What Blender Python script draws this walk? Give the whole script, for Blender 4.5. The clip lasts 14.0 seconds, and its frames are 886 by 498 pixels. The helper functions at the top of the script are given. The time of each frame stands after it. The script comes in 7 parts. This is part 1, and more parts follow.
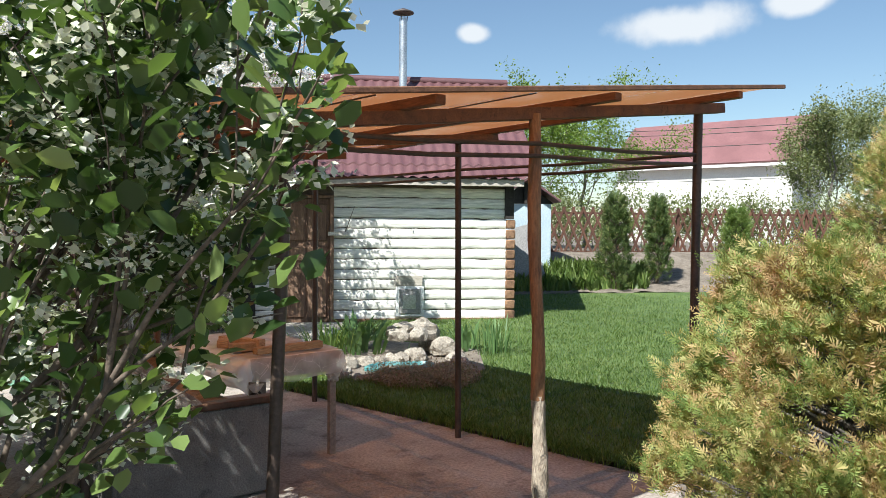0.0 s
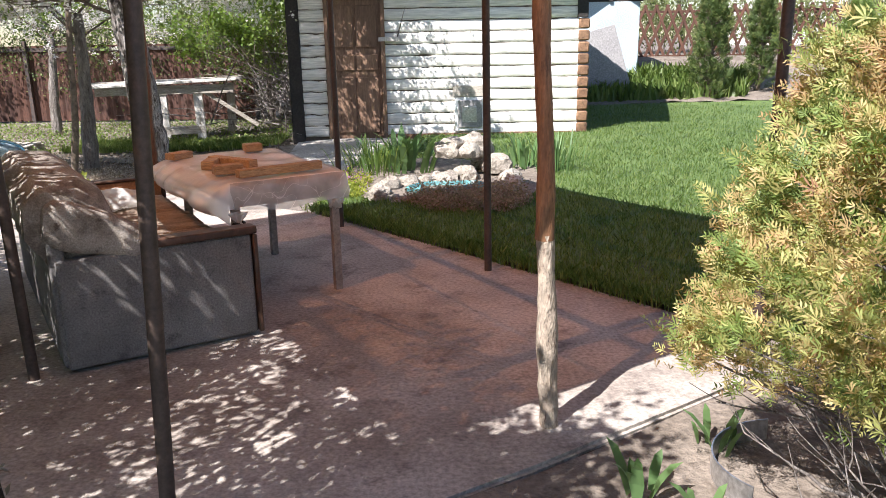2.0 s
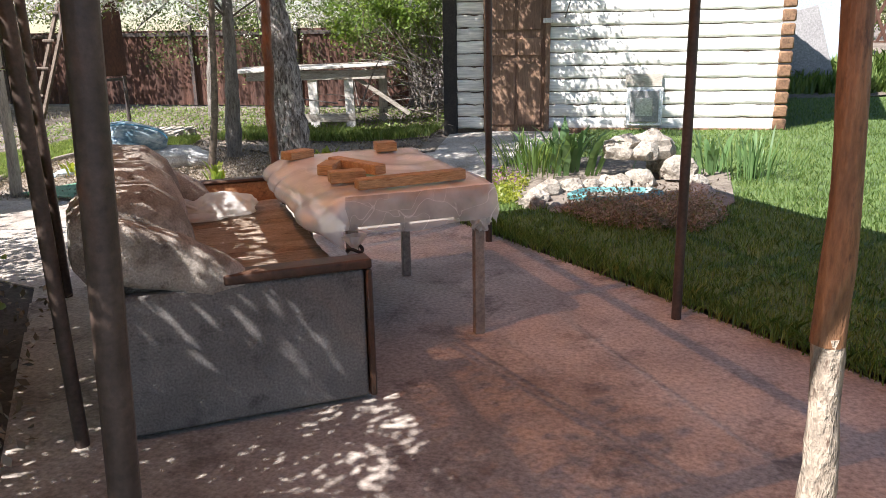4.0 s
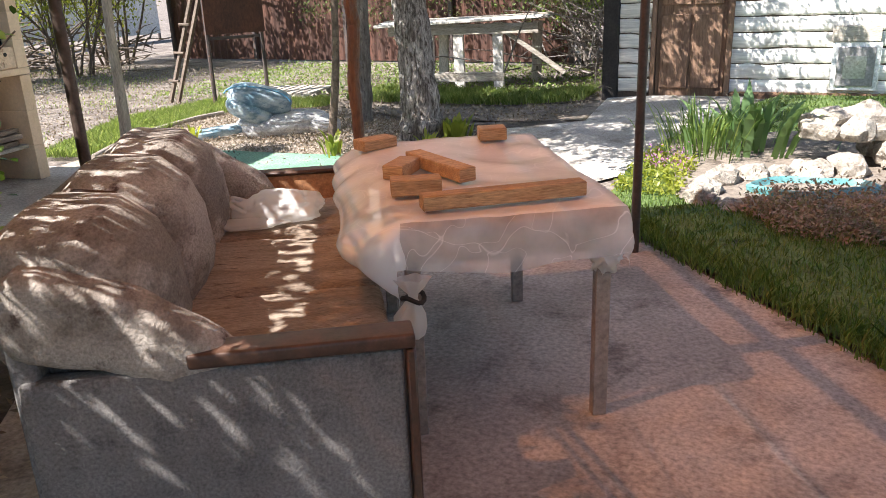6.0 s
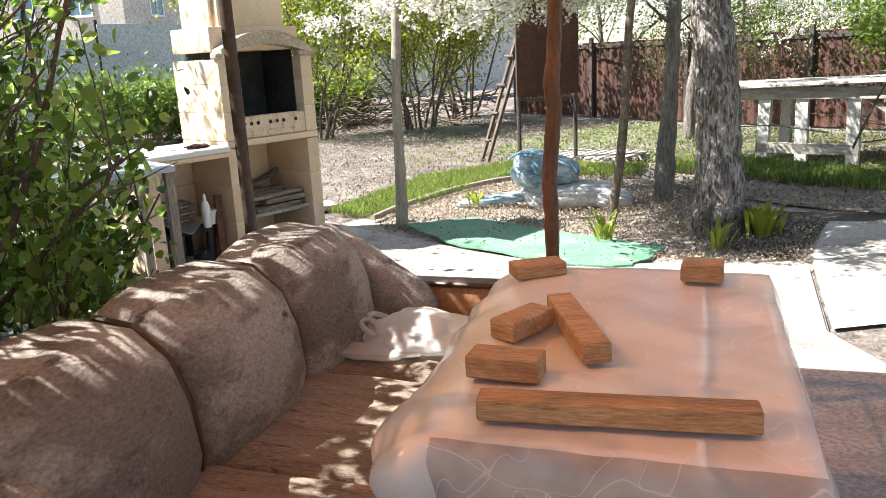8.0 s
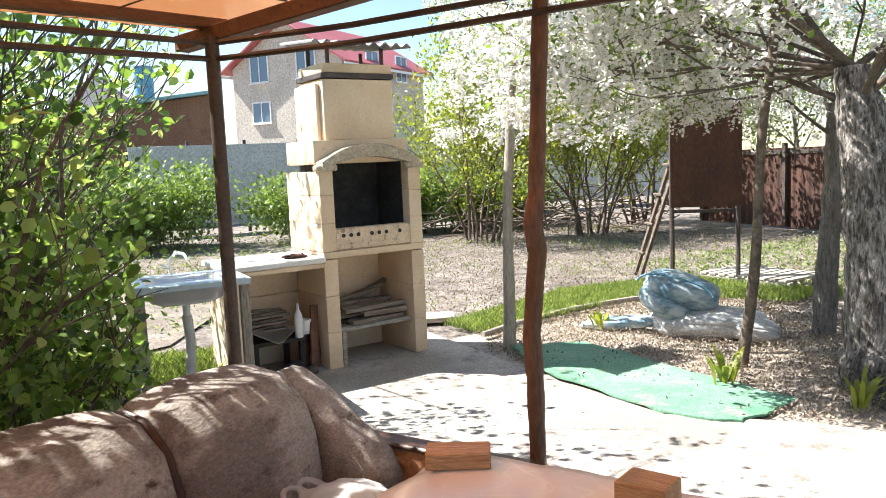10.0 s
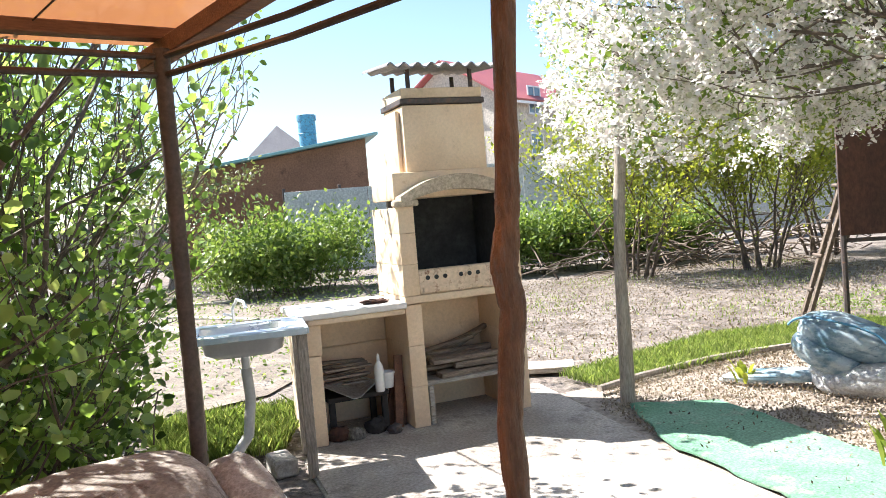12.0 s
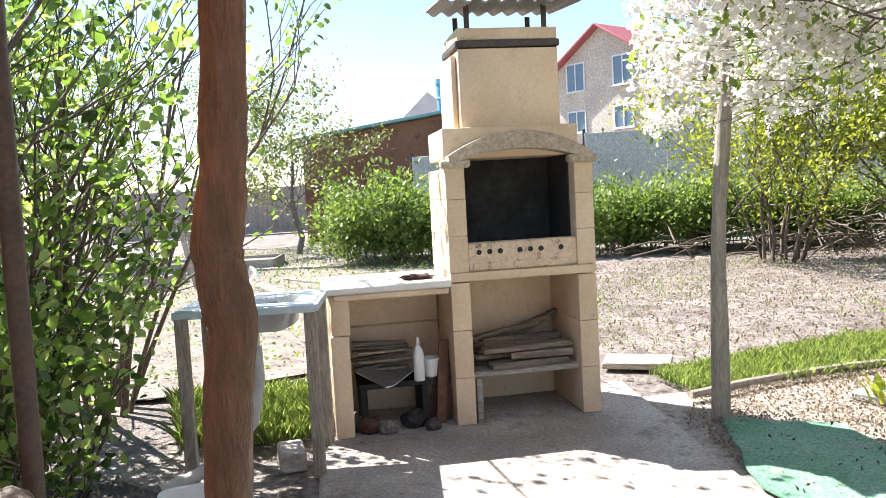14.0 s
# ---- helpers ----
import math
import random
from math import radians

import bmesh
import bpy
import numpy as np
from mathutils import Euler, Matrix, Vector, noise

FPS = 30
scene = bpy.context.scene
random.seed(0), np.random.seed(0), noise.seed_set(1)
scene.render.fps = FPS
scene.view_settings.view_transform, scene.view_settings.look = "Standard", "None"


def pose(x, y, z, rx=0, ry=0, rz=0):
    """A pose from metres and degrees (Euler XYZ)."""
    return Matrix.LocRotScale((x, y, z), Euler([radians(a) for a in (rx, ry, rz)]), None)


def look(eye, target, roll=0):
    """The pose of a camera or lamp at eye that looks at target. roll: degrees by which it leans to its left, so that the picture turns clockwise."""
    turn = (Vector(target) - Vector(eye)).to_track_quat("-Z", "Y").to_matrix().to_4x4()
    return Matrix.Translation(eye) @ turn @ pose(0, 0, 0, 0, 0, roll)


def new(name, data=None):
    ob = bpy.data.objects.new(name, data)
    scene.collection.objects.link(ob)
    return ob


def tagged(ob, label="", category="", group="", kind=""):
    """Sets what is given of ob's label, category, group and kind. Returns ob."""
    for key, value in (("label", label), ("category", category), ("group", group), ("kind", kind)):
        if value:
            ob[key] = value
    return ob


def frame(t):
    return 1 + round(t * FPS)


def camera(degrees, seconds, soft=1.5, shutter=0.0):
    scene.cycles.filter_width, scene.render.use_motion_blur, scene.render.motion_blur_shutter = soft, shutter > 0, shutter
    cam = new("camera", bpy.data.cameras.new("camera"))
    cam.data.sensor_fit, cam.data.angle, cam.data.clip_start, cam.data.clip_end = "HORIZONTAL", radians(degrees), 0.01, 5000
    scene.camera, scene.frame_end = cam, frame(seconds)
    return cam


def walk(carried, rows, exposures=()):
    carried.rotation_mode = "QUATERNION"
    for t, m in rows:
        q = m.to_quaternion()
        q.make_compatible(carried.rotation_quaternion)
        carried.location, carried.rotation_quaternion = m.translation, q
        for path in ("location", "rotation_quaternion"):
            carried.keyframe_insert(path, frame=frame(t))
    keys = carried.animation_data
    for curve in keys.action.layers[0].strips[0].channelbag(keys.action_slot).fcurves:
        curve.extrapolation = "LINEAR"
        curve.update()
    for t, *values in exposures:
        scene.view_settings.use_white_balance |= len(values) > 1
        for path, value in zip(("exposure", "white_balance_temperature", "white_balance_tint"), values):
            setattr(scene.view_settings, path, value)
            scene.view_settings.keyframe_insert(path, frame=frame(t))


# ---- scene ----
cam = camera(59.4, 14.0, soft=0.5)
PATH = [
    (0, (-0.38, 0.18, 1.622), (-0.111, 2.161, 1.573), 0.4),
    (0.5, (-0.143, 0.358, 1.582), (0.104, 2.336, 1.414), -0.6),
    (1, (0.025, 0.591, 1.556), (0.265, 2.542, 1.184), -0.4),
    (1.5, (0.158, 0.846, 1.535), (0.224, 2.797, 1.1), -1.5),
    (2, (0.187, 1.086, 1.514), (0.213, 3.018, 0.996), -1.0),
    (2.5, (0.125, 1.363, 1.523), (0.179, 3.291, 0.996), -0.9),
    (3, (0.128, 1.632, 1.481), (-0.025, 3.553, 0.946), -1.7),
    (3.5, (0.122, 1.945, 1.468), (-0.218, 3.841, 0.931), -1.3),
    (3.7, (0.106, 2.066, 1.46), (-0.24, 3.96, 0.921), -1.1),
    (5.8, (0.052, 3.3, 1.425), (-0.652, 5.07, 0.81), -1.9),
    (6, (0.052, 3.434, 1.429), (-0.702, 5.17, 0.784), -2.2),
    (6.5, (0.042, 3.733, 1.427), (-0.807, 5.415, 0.756), -2.7),
    (7, (-0.006, 4.031, 1.464), (-0.886, 5.696, 0.79), -3.6),
    (7.5, (0.051, 4.294, 1.481), (-1.157, 5.785, 0.918), -5.5),
    (7.7, (0.09, 4.403, 1.483), (-1.253, 5.79, 0.958), -4.4),
    (9.8, (0.261, 5.411, 1.495), (-1.513, 6.285, 1.196), -2.3),
    (10, (0.251, 5.511, 1.561), (-1.547, 6.359, 1.339), -2.5),
    (10.5, (0.201, 5.678, 1.566), (-1.652, 6.426, 1.475), -2.6),
    (11, (0.084, 5.881, 1.55), (-1.82, 6.491, 1.479), -3.5),
    (11.5, (-0.04, 6.1, 1.534), (-1.986, 6.556, 1.455), -4.0),
    (12, (-0.224, 6.326, 1.488), (-2.174, 6.76, 1.388), -4.7),
    (12.5, (-0.384, 6.526, 1.473), (-2.358, 6.82, 1.339), -4.9),
    (13, (-0.509, 6.787, 1.46), (-2.504, 6.844, 1.333), -3.8),
    (13.5, (-0.687, 6.961, 1.432), (-2.68, 6.991, 1.276), -3.6),
    (14, (-0.921, 7.072, 1.409), (-2.915, 7.111, 1.257), -3.1),
]
walk(cam, [(t, look(eye, target, roll)) for t, eye, target, roll in PATH],
     [(0, 0.88, 6250, 6), (0.7, 0.88, 6250, 10), (1.0, 0.94, 6300, 14), (1.5, 1.25, 6300, 16), (3.5, 1.3, 6350, 15), (6.0, 1.66, 6450, 14), (7.7, 1.73, 6400, 11), (10.0, 1.74, 6400, 10), (14.0, 1.86, 6350, 14)])

TURN = 31.5  # the pergola's frame: local x runs across it, local y along it
PERG = pose(0, 0, 0, 0, 0, TURN)

# ---- world and sun ----
SUN_TO = Vector((-0.422, -0.503, 0.755))
sun = new("sun", bpy.data.lights.new("sun", "SUN"))
sun.data.energy, sun.data.angle, sun.data.color = 5.0, radians(0.42), (1.0, 0.965, 0.91)
sun.matrix_world = look((0, 0, 30), Vector((0, 0, 30)) - SUN_TO)

world = bpy.data.worlds.new("sky_world")
scene.world = world
world.use_nodes = True
wt = world.node_tree
sky = wt.nodes.new("ShaderNodeTexSky")
sky.sky_type = "NISHITA"
sky.sun_disc = False
sky.sun_elevation, sky.sun_rotation = radians(49), radians(220)
sky.altitude, sky.air_density, sky.dust_density, sky.ozone_density = 100, 1.1, 0.25, 2.2
back = wt.nodes["Background"]
back.inputs["Strength"].default_value = 0.068


def wnode(kind, **values):
    n = wt.nodes.new(kind)
    for k, v in values.items():
        n.inputs[k].default_value = v
    return n


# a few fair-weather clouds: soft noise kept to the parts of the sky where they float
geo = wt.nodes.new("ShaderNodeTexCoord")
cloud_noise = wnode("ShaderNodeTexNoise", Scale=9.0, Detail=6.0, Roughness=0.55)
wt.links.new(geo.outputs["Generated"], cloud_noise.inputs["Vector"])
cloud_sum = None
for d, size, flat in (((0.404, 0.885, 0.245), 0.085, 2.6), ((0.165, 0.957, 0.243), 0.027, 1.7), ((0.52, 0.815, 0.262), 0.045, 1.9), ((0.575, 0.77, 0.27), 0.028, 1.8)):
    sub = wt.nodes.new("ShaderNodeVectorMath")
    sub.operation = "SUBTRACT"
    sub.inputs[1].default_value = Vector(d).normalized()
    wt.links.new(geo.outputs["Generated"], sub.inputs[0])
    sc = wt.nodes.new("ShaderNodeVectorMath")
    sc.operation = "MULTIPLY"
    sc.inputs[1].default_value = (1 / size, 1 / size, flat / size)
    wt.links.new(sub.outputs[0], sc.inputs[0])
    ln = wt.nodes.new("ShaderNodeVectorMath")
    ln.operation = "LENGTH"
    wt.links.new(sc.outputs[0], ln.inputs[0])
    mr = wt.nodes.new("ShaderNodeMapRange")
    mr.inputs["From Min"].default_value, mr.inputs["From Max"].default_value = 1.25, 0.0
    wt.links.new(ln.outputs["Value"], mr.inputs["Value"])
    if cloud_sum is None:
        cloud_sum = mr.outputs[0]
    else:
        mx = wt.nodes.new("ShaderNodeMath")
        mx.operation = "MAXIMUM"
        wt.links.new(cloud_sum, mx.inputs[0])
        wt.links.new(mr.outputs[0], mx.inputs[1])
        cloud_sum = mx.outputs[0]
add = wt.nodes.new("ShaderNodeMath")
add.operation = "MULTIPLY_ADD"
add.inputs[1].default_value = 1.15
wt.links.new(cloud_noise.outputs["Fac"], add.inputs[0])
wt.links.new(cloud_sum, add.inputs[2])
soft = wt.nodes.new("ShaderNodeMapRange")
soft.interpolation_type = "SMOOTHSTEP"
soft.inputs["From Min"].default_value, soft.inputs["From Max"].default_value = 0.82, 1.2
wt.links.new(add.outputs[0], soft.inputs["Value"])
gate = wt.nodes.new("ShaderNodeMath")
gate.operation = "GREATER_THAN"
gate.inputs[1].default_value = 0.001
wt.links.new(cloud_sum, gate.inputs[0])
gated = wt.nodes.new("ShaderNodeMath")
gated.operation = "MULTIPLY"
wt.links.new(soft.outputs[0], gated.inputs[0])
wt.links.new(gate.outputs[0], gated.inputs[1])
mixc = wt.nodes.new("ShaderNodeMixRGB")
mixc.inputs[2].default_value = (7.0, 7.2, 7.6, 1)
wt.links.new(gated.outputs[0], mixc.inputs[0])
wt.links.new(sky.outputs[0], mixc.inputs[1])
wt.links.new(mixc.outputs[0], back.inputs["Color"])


# ---- materials ----
def rgb(c):
    return (*c, 1.0)


def surf(name, c1, c2, scale=3.0, rough=0.8, bump=0.3, c3=None, fine=40.0, stretch=(1, 1, 1), metal=0.0, spots=0.45, coat=0.0, depth=0.01, vary=0.0, spread=0.12, grain_by=0.36):
    """A worn surface: two colours in large stains, fine grain, a third colour in blotches, relief; vary: difference from piece to piece."""
    m = bpy.data.materials.new(name)
    m.use_nodes = True
    nt = m.node_tree
    bsdf = nt.nodes["Principled BSDF"]
    co = nt.nodes.new("ShaderNodeTexCoord")
    mp = nt.nodes.new("ShaderNodeMapping")
    mp.inputs["Scale"].default_value = stretch
    info = nt.nodes.new("ShaderNodeObjectInfo")
    shift = nt.nodes.new("ShaderNodeVectorMath")
    shift.operation = "MULTIPLY"
    shift.inputs[1].default_value = (31.0, 17.0, 23.0)
    nt.links.new(info.outputs["Random"], shift.inputs[0])
    nt.links.new(co.outputs["Object"], mp.inputs["Vector"])
    if vary:
        nt.links.new(shift.outputs[0], mp.inputs["Location"])
    big = nt.nodes.new("ShaderNodeTexNoise")
    big.inputs["Scale"].default_value, big.inputs["Detail"].default_value, big.inputs["Roughness"].default_value = scale, 5, 0.62
    small = nt.nodes.new("ShaderNodeTexNoise")
    small.inputs["Scale"].default_value, small.inputs["Detail"].default_value, small.inputs["Roughness"].default_value = fine, 4, 0.65
    for n in (big, small):
        nt.links.new(mp.outputs[0], n.inputs["Vector"])
    ramp = nt.nodes.new("ShaderNodeMapRange")
    ramp.inputs["From Min"].default_value, ramp.inputs["From Max"].default_value = 0.5 - spread, 0.5 + spread
    nt.links.new(big.outputs["Fac"], ramp.inputs["Value"])
    mix = nt.nodes.new("ShaderNodeMixRGB")
    mix.inputs[1].default_value, mix.inputs[2].default_value = rgb(c1), rgb(c2)
    nt.links.new(ramp.outputs[0], mix.inputs[0])
    col = mix.outputs[0]
    if c3:
        blot = nt.nodes.new("ShaderNodeTexNoise")
        blot.inputs["Scale"].default_value, blot.inputs["Detail"].default_value, blot.inputs["Roughness"].default_value = scale * 2.7, 6, 0.7
        nt.links.new(mp.outputs[0], blot.inputs["Vector"])
        br = nt.nodes.new("ShaderNodeMapRange")
        br.inputs["From Min"].default_value, br.inputs["From Max"].default_value = 1 - spots, 1.12 - spots
        nt.links.new(blot.outputs["Fac"], br.inputs["Value"])
        m3 = nt.nodes.new("ShaderNodeMixRGB")
        m3.inputs[2].default_value = rgb(c3)
        nt.links.new(br.outputs[0], m3.inputs[0])
        nt.links.new(col, m3.inputs[1])
        col = m3.outputs[0]
    grain = nt.nodes.new("ShaderNodeMapRange")
    grain.inputs["From Min"].default_value, grain.inputs["From Max"].default_value = 0.3, 0.7
    grain.inputs["To Min"].default_value, grain.inputs["To Max"].default_value = 1 - grain_by, 1 + grain_by * 0.85
    nt.links.new(small.outputs["Fac"], grain.inputs["Value"])
    mul = nt.nodes.new("ShaderNodeMixRGB")
    mul.blend_type = "MULTIPLY"
    mul.inputs[0].default_value = 1.0
    nt.links.new(col, mul.inputs[1])
    nt.links.new(grain.outputs[0], mul.inputs[2])
    col = mul.outputs[0]
    if vary:
        hv = nt.nodes.new("ShaderNodeHueSaturation")
        vr = nt.nodes.new("ShaderNodeMapRange")
        vr.inputs["To Min"].default_value, vr.inputs["To Max"].default_value = 1 - vary, 1 + vary
        nt.links.new(info.outputs["Random"], vr.inputs["Value"])
        nt.links.new(vr.outputs[0], hv.inputs["Value"])
        nt.links.new(col, hv.inputs["Color"])
        col = hv.outputs[0]
    nt.links.new(col, bsdf.inputs["Base Color"])
    rr = nt.nodes.new("ShaderNodeMapRange")
    rr.inputs["To Min"].default_value, rr.inputs["To Max"].default_value = max(0.05, rough - 0.12), min(1, rough + 0.12)
    nt.links.new(big.outputs["Fac"], rr.inputs["Value"])
    nt.links.new(rr.outputs[0], bsdf.inputs["Roughness"])
    bsdf.inputs["Metallic"].default_value = metal
    bsdf.inputs["Coat Weight"].default_value = coat
    if bump:
        ad = nt.nodes.new("ShaderNodeMath")
        ad.operation = "MULTIPLY_ADD"
        ad.inputs[1].default_value = 0.5
        nt.links.new(small.outputs["Fac"], ad.inputs[0])
        nt.links.new(big.outputs["Fac"], ad.inputs[2])
        bp = nt.nodes.new("ShaderNodeBump")
        bp.inputs["Strength"].default_value, bp.inputs["Distance"].default_value = bump, depth
        nt.links.new(ad.outputs[0], bp.inputs["Height"])
        nt.links.new(bp.outputs[0], bsdf.inputs["Normal"])
    return m


def leafy(name, stops, trans=0.35, rough=0.45, through_tint=(1.5, 1.5, 0.8), patch=0.0):
    """Leaves: each one takes its own colour from the stops; light passes through them."""
    m = bpy.data.materials.new(name)
    m.use_nodes = True
    nt = m.node_tree
    bsdf = nt.nodes["Principled BSDF"]
    out = nt.nodes["Material Output"]
    g = nt.nodes.new("ShaderNodeNewGeometry")
    ramp = nt.nodes.new("ShaderNodeValToRGB")
    while len(ramp.color_ramp.elements) < len(stops):
        ramp.color_ramp.elements.new(0.5)
    for e, (p, c) in zip(ramp.color_ramp.elements, stops):
        e.position, e.color = p, rgb(c)
    pick = g.outputs["Random Per Island"]
    if patch:
        # whole branches share a tone: patches of so many metres mixed with the single leaf's own
        no = nt.nodes.new("ShaderNodeTexNoise")
        no.inputs["Scale"].default_value, no.inputs["Detail"].default_value = 1 / patch, 2
        co = nt.nodes.new("ShaderNodeTexCoord")
        nt.links.new(co.outputs["Object"], no.inputs["Vector"])
        st = nt.nodes.new("ShaderNodeMapRange")
        st.inputs["From Min"].default_value, st.inputs["From Max"].default_value = 0.32, 0.68
        nt.links.new(no.outputs["Fac"], st.inputs["Value"])
        av = nt.nodes.new("ShaderNodeMix")
        av.inputs[0].default_value = 0.45
        nt.links.new(st.outputs[0], av.inputs[2])
        nt.links.new(g.outputs["Random Per Island"], av.inputs[3])
        pick = av.outputs[0]
    nt.links.new(pick, ramp.inputs[0])
    nt.links.new(ramp.outputs[0], bsdf.inputs["Base Color"])
    bsdf.inputs["Roughness"].default_value = rough
    tr = nt.nodes.new("ShaderNodeBsdfTranslucent")
    gain = nt.nodes.new("ShaderNodeMixRGB")
    gain.blend_type = "MULTIPLY"
    gain.inputs[0].default_value = 1.0
    gain.inputs[2].default_value = rgb(through_tint)
    nt.links.new(ramp.outputs[0], gain.inputs[1])
    nt.links.new(gain.outputs[0], tr.inputs["Color"])
    mx = nt.nodes.new("ShaderNodeMixShader")
    mx.inputs[0].default_value = trans
    nt.links.new(bsdf.outputs[0], mx.inputs[1])
    nt.links.new(tr.outputs[0], mx.inputs[2])
    nt.links.new(mx.outputs[0], out.inputs["Surface"])
    return m


def sheer(name, clear, tint, haze, gloss=0.25, creased=0.0, glow=0.5):
    """A thin see-through sheet: clear passes straight through (tinted), haze is the scattered part."""
    m = bpy.data.materials.new(name)
    m.use_nodes = True
    nt = m.node_tree
    out = nt.nodes["Material Output"]
    bsdf = nt.nodes["Principled BSDF"]
    co = nt.nodes.new("ShaderNodeTexCoord")
    no = nt.nodes.new("ShaderNodeTexNoise")
    no.inputs["Scale"].default_value, no.inputs["Detail"].default_value = 7.0, 5
    nt.links.new(co.outputs["Object"], no.inputs["Vector"])
    var = nt.nodes.new("ShaderNodeMapRange")
    var.inputs["From Min"].default_value, var.inputs["From Max"].default_value = 0.3, 0.7
    var.inputs["To Min"].default_value, var.inputs["To Max"].default_value = clear * 1.4, clear * 0.6
    nt.links.new(no.outputs["Fac"], var.inputs["Value"])
    fac = var.outputs[0]
    if creased:
        # white crease lines where the film is folded
        for sc, width in ((2.6, 0.012 * creased), (6.0, 0.016 * creased)):
            cr = nt.nodes.new("ShaderNodeTexNoise")
            cr.inputs["Scale"].default_value, cr.inputs["Detail"].default_value, cr.inputs["Distortion"].default_value = sc, 1.5, 0.6
            nt.links.new(co.outputs["Object"], cr.inputs["Vector"])
            d = nt.nodes.new("ShaderNodeMath")
            d.operation = "SUBTRACT"
            d.inputs[1].default_value = 0.5
            nt.links.new(cr.outputs["Fac"], d.inputs[0])
            ab = nt.nodes.new("ShaderNodeMath")
            ab.operation = "ABSOLUTE"
            nt.links.new(d.outputs[0], ab.inputs[0])
            ln = nt.nodes.new("ShaderNodeMapRange")
            ln.inputs["From Max"].default_value = width
            ln.inputs["To Min"].default_value, ln.inputs["To Max"].default_value = 0.35, 1.0
            nt.links.new(ab.outputs[0], ln.inputs["Value"])
            mu = nt.nodes.new("ShaderNodeMath")
            mu.operation = "MULTIPLY"
            nt.links.new(fac, mu.inputs[0])
            nt.links.new(ln.outputs[0], mu.inputs[1])
            fac = mu.outputs[0]
    bsdf.inputs["Base Color"].default_value = rgb(haze)
    bsdf.inputs["Roughness"].default_value = gloss
    bp = nt.nodes.new("ShaderNodeBump")
    bp.inputs["Strength"].default_value, bp.inputs["Distance"].default_value = 0.35, 0.01
    nt.links.new(no.outputs["Fac"], bp.inputs["Height"])
    nt.links.new(bp.outputs[0], bsdf.inputs["Normal"])
    tl = nt.nodes.new("ShaderNodeBsdfTranslucent")
    tl.inputs["Color"].default_value = rgb(haze)
    m1 = nt.nodes.new("ShaderNodeMixShader")
    m1.inputs[0].default_value = glow
    nt.links.new(bsdf.outputs[0], m1.inputs[1])
    nt.links.new(tl.outputs[0], m1.inputs[2])
    tp = nt.nodes.new("ShaderNodeBsdfTransparent")
    tp.inputs["Color"].default_value = rgb(tint)
    m2 = nt.nodes.new("ShaderNodeMixShader")
    nt.links.new(fac, m2.inputs[0])
    nt.links.new(m1.outputs[0], m2.inputs[1])
    nt.links.new(tp.outputs[0], m2.inputs[2])
    nt.links.new(m2.outputs[0], out.inputs["Surface"])
    return m


def plain(name, c, rough=0.5, metal=0.0, trans=0.0):
    m = bpy.data.materials.new(name)
    m.use_nodes = True
    b = m.node_tree.nodes["Principled BSDF"]
    b.inputs["Base Color"].default_value, b.inputs["Roughness"].default_value, b.inputs["Metallic"].default_value = rgb(c), rough, metal
    b.inputs["Transmission Weight"].default_value = trans
    return m


M_soil = surf("dry_soil", (0.165, 0.135, 0.115), (0.28, 0.24, 0.205), 1.1, 0.95, 1.0, (0.11, 0.088, 0.068), 22, spots=0.5, depth=0.07, grain_by=0.55)
M_dirt = surf("dark_soil", (0.16, 0.13, 0.10), (0.25, 0.21, 0.17), 3.0, 0.95, 0.9, (0.09, 0.07, 0.052), 35, depth=0.03)
# darker copy of the soil: the shade over these beds is in its colour
M_darkbed = surf("shaded_dark_soil", (0.055, 0.045, 0.036), (0.10, 0.083, 0.068), 3.0, 0.95, 0.9, (0.03, 0.025, 0.02), 30, depth=0.03)
M_mulch = surf("mulch", (0.30, 0.25, 0.20), (0.43, 0.37, 0.31), 4.0, 0.95, 1.0, (0.15, 0.115, 0.09), 30, depth=0.03)
M_conc = surf("concrete", (0.31, 0.265, 0.225), (0.50, 0.45, 0.395), 1.1, 0.85, 0.7, (0.22, 0.185, 0.16), 48, spots=0.46, depth=0.012, grain_by=0.4)
# stained concrete; its many dark blotches also paint leaf-shadow dapples on the path
M_conc2 = surf("pale_concrete", (0.36, 0.33, 0.29), (0.50, 0.465, 0.42), 1.4, 0.9, 0.6, (0.24, 0.205, 0.17), 45, spots=0.47, depth=0.012)
M_turf = surf("turf", (0.08, 0.135, 0.034), (0.125, 0.185, 0.05), 2.0, 0.9, 0.8, (0.035, 0.05, 0.018), 60, depth=0.03)
M_mat = surf("green_mat", (0.10, 0.25, 0.15), (0.19, 0.34, 0.235), 1.6, 0.95, 0.9, (0.29, 0.33, 0.25), 60, spots=0.46, depth=0.01, grain_by=0.5)
M_log = surf("whitewashed_log", (0.76, 0.735, 0.67), (0.84, 0.82, 0.76), 2.0, 0.8, 0.6, (0.50, 0.44, 0.34), 12, (0.25, 1, 3), spots=0.36, depth=0.012, vary=0.05)
M_chink = surf("dark_joint", (0.10, 0.075, 0.055), (0.16, 0.12, 0.09), 4, 0.95, 0.5)
M_logend = surf("brown_log_end", (0.17, 0.09, 0.05), (0.26, 0.15, 0.085), 6, 0.85, 0.6, (0.09, 0.05, 0.03), 40, vary=0.2)
M_door = surf("weathered_brown_wood", (0.175, 0.10, 0.062), (0.27, 0.165, 0.105), 3, 0.75, 0.5, (0.11, 0.055, 0.03), 30, (6, 6, 0.6), vary=0.15)
M_black = surf("black_wood", (0.025, 0.022, 0.02), (0.045, 0.038, 0.034), 3, 0.85, 0.4)
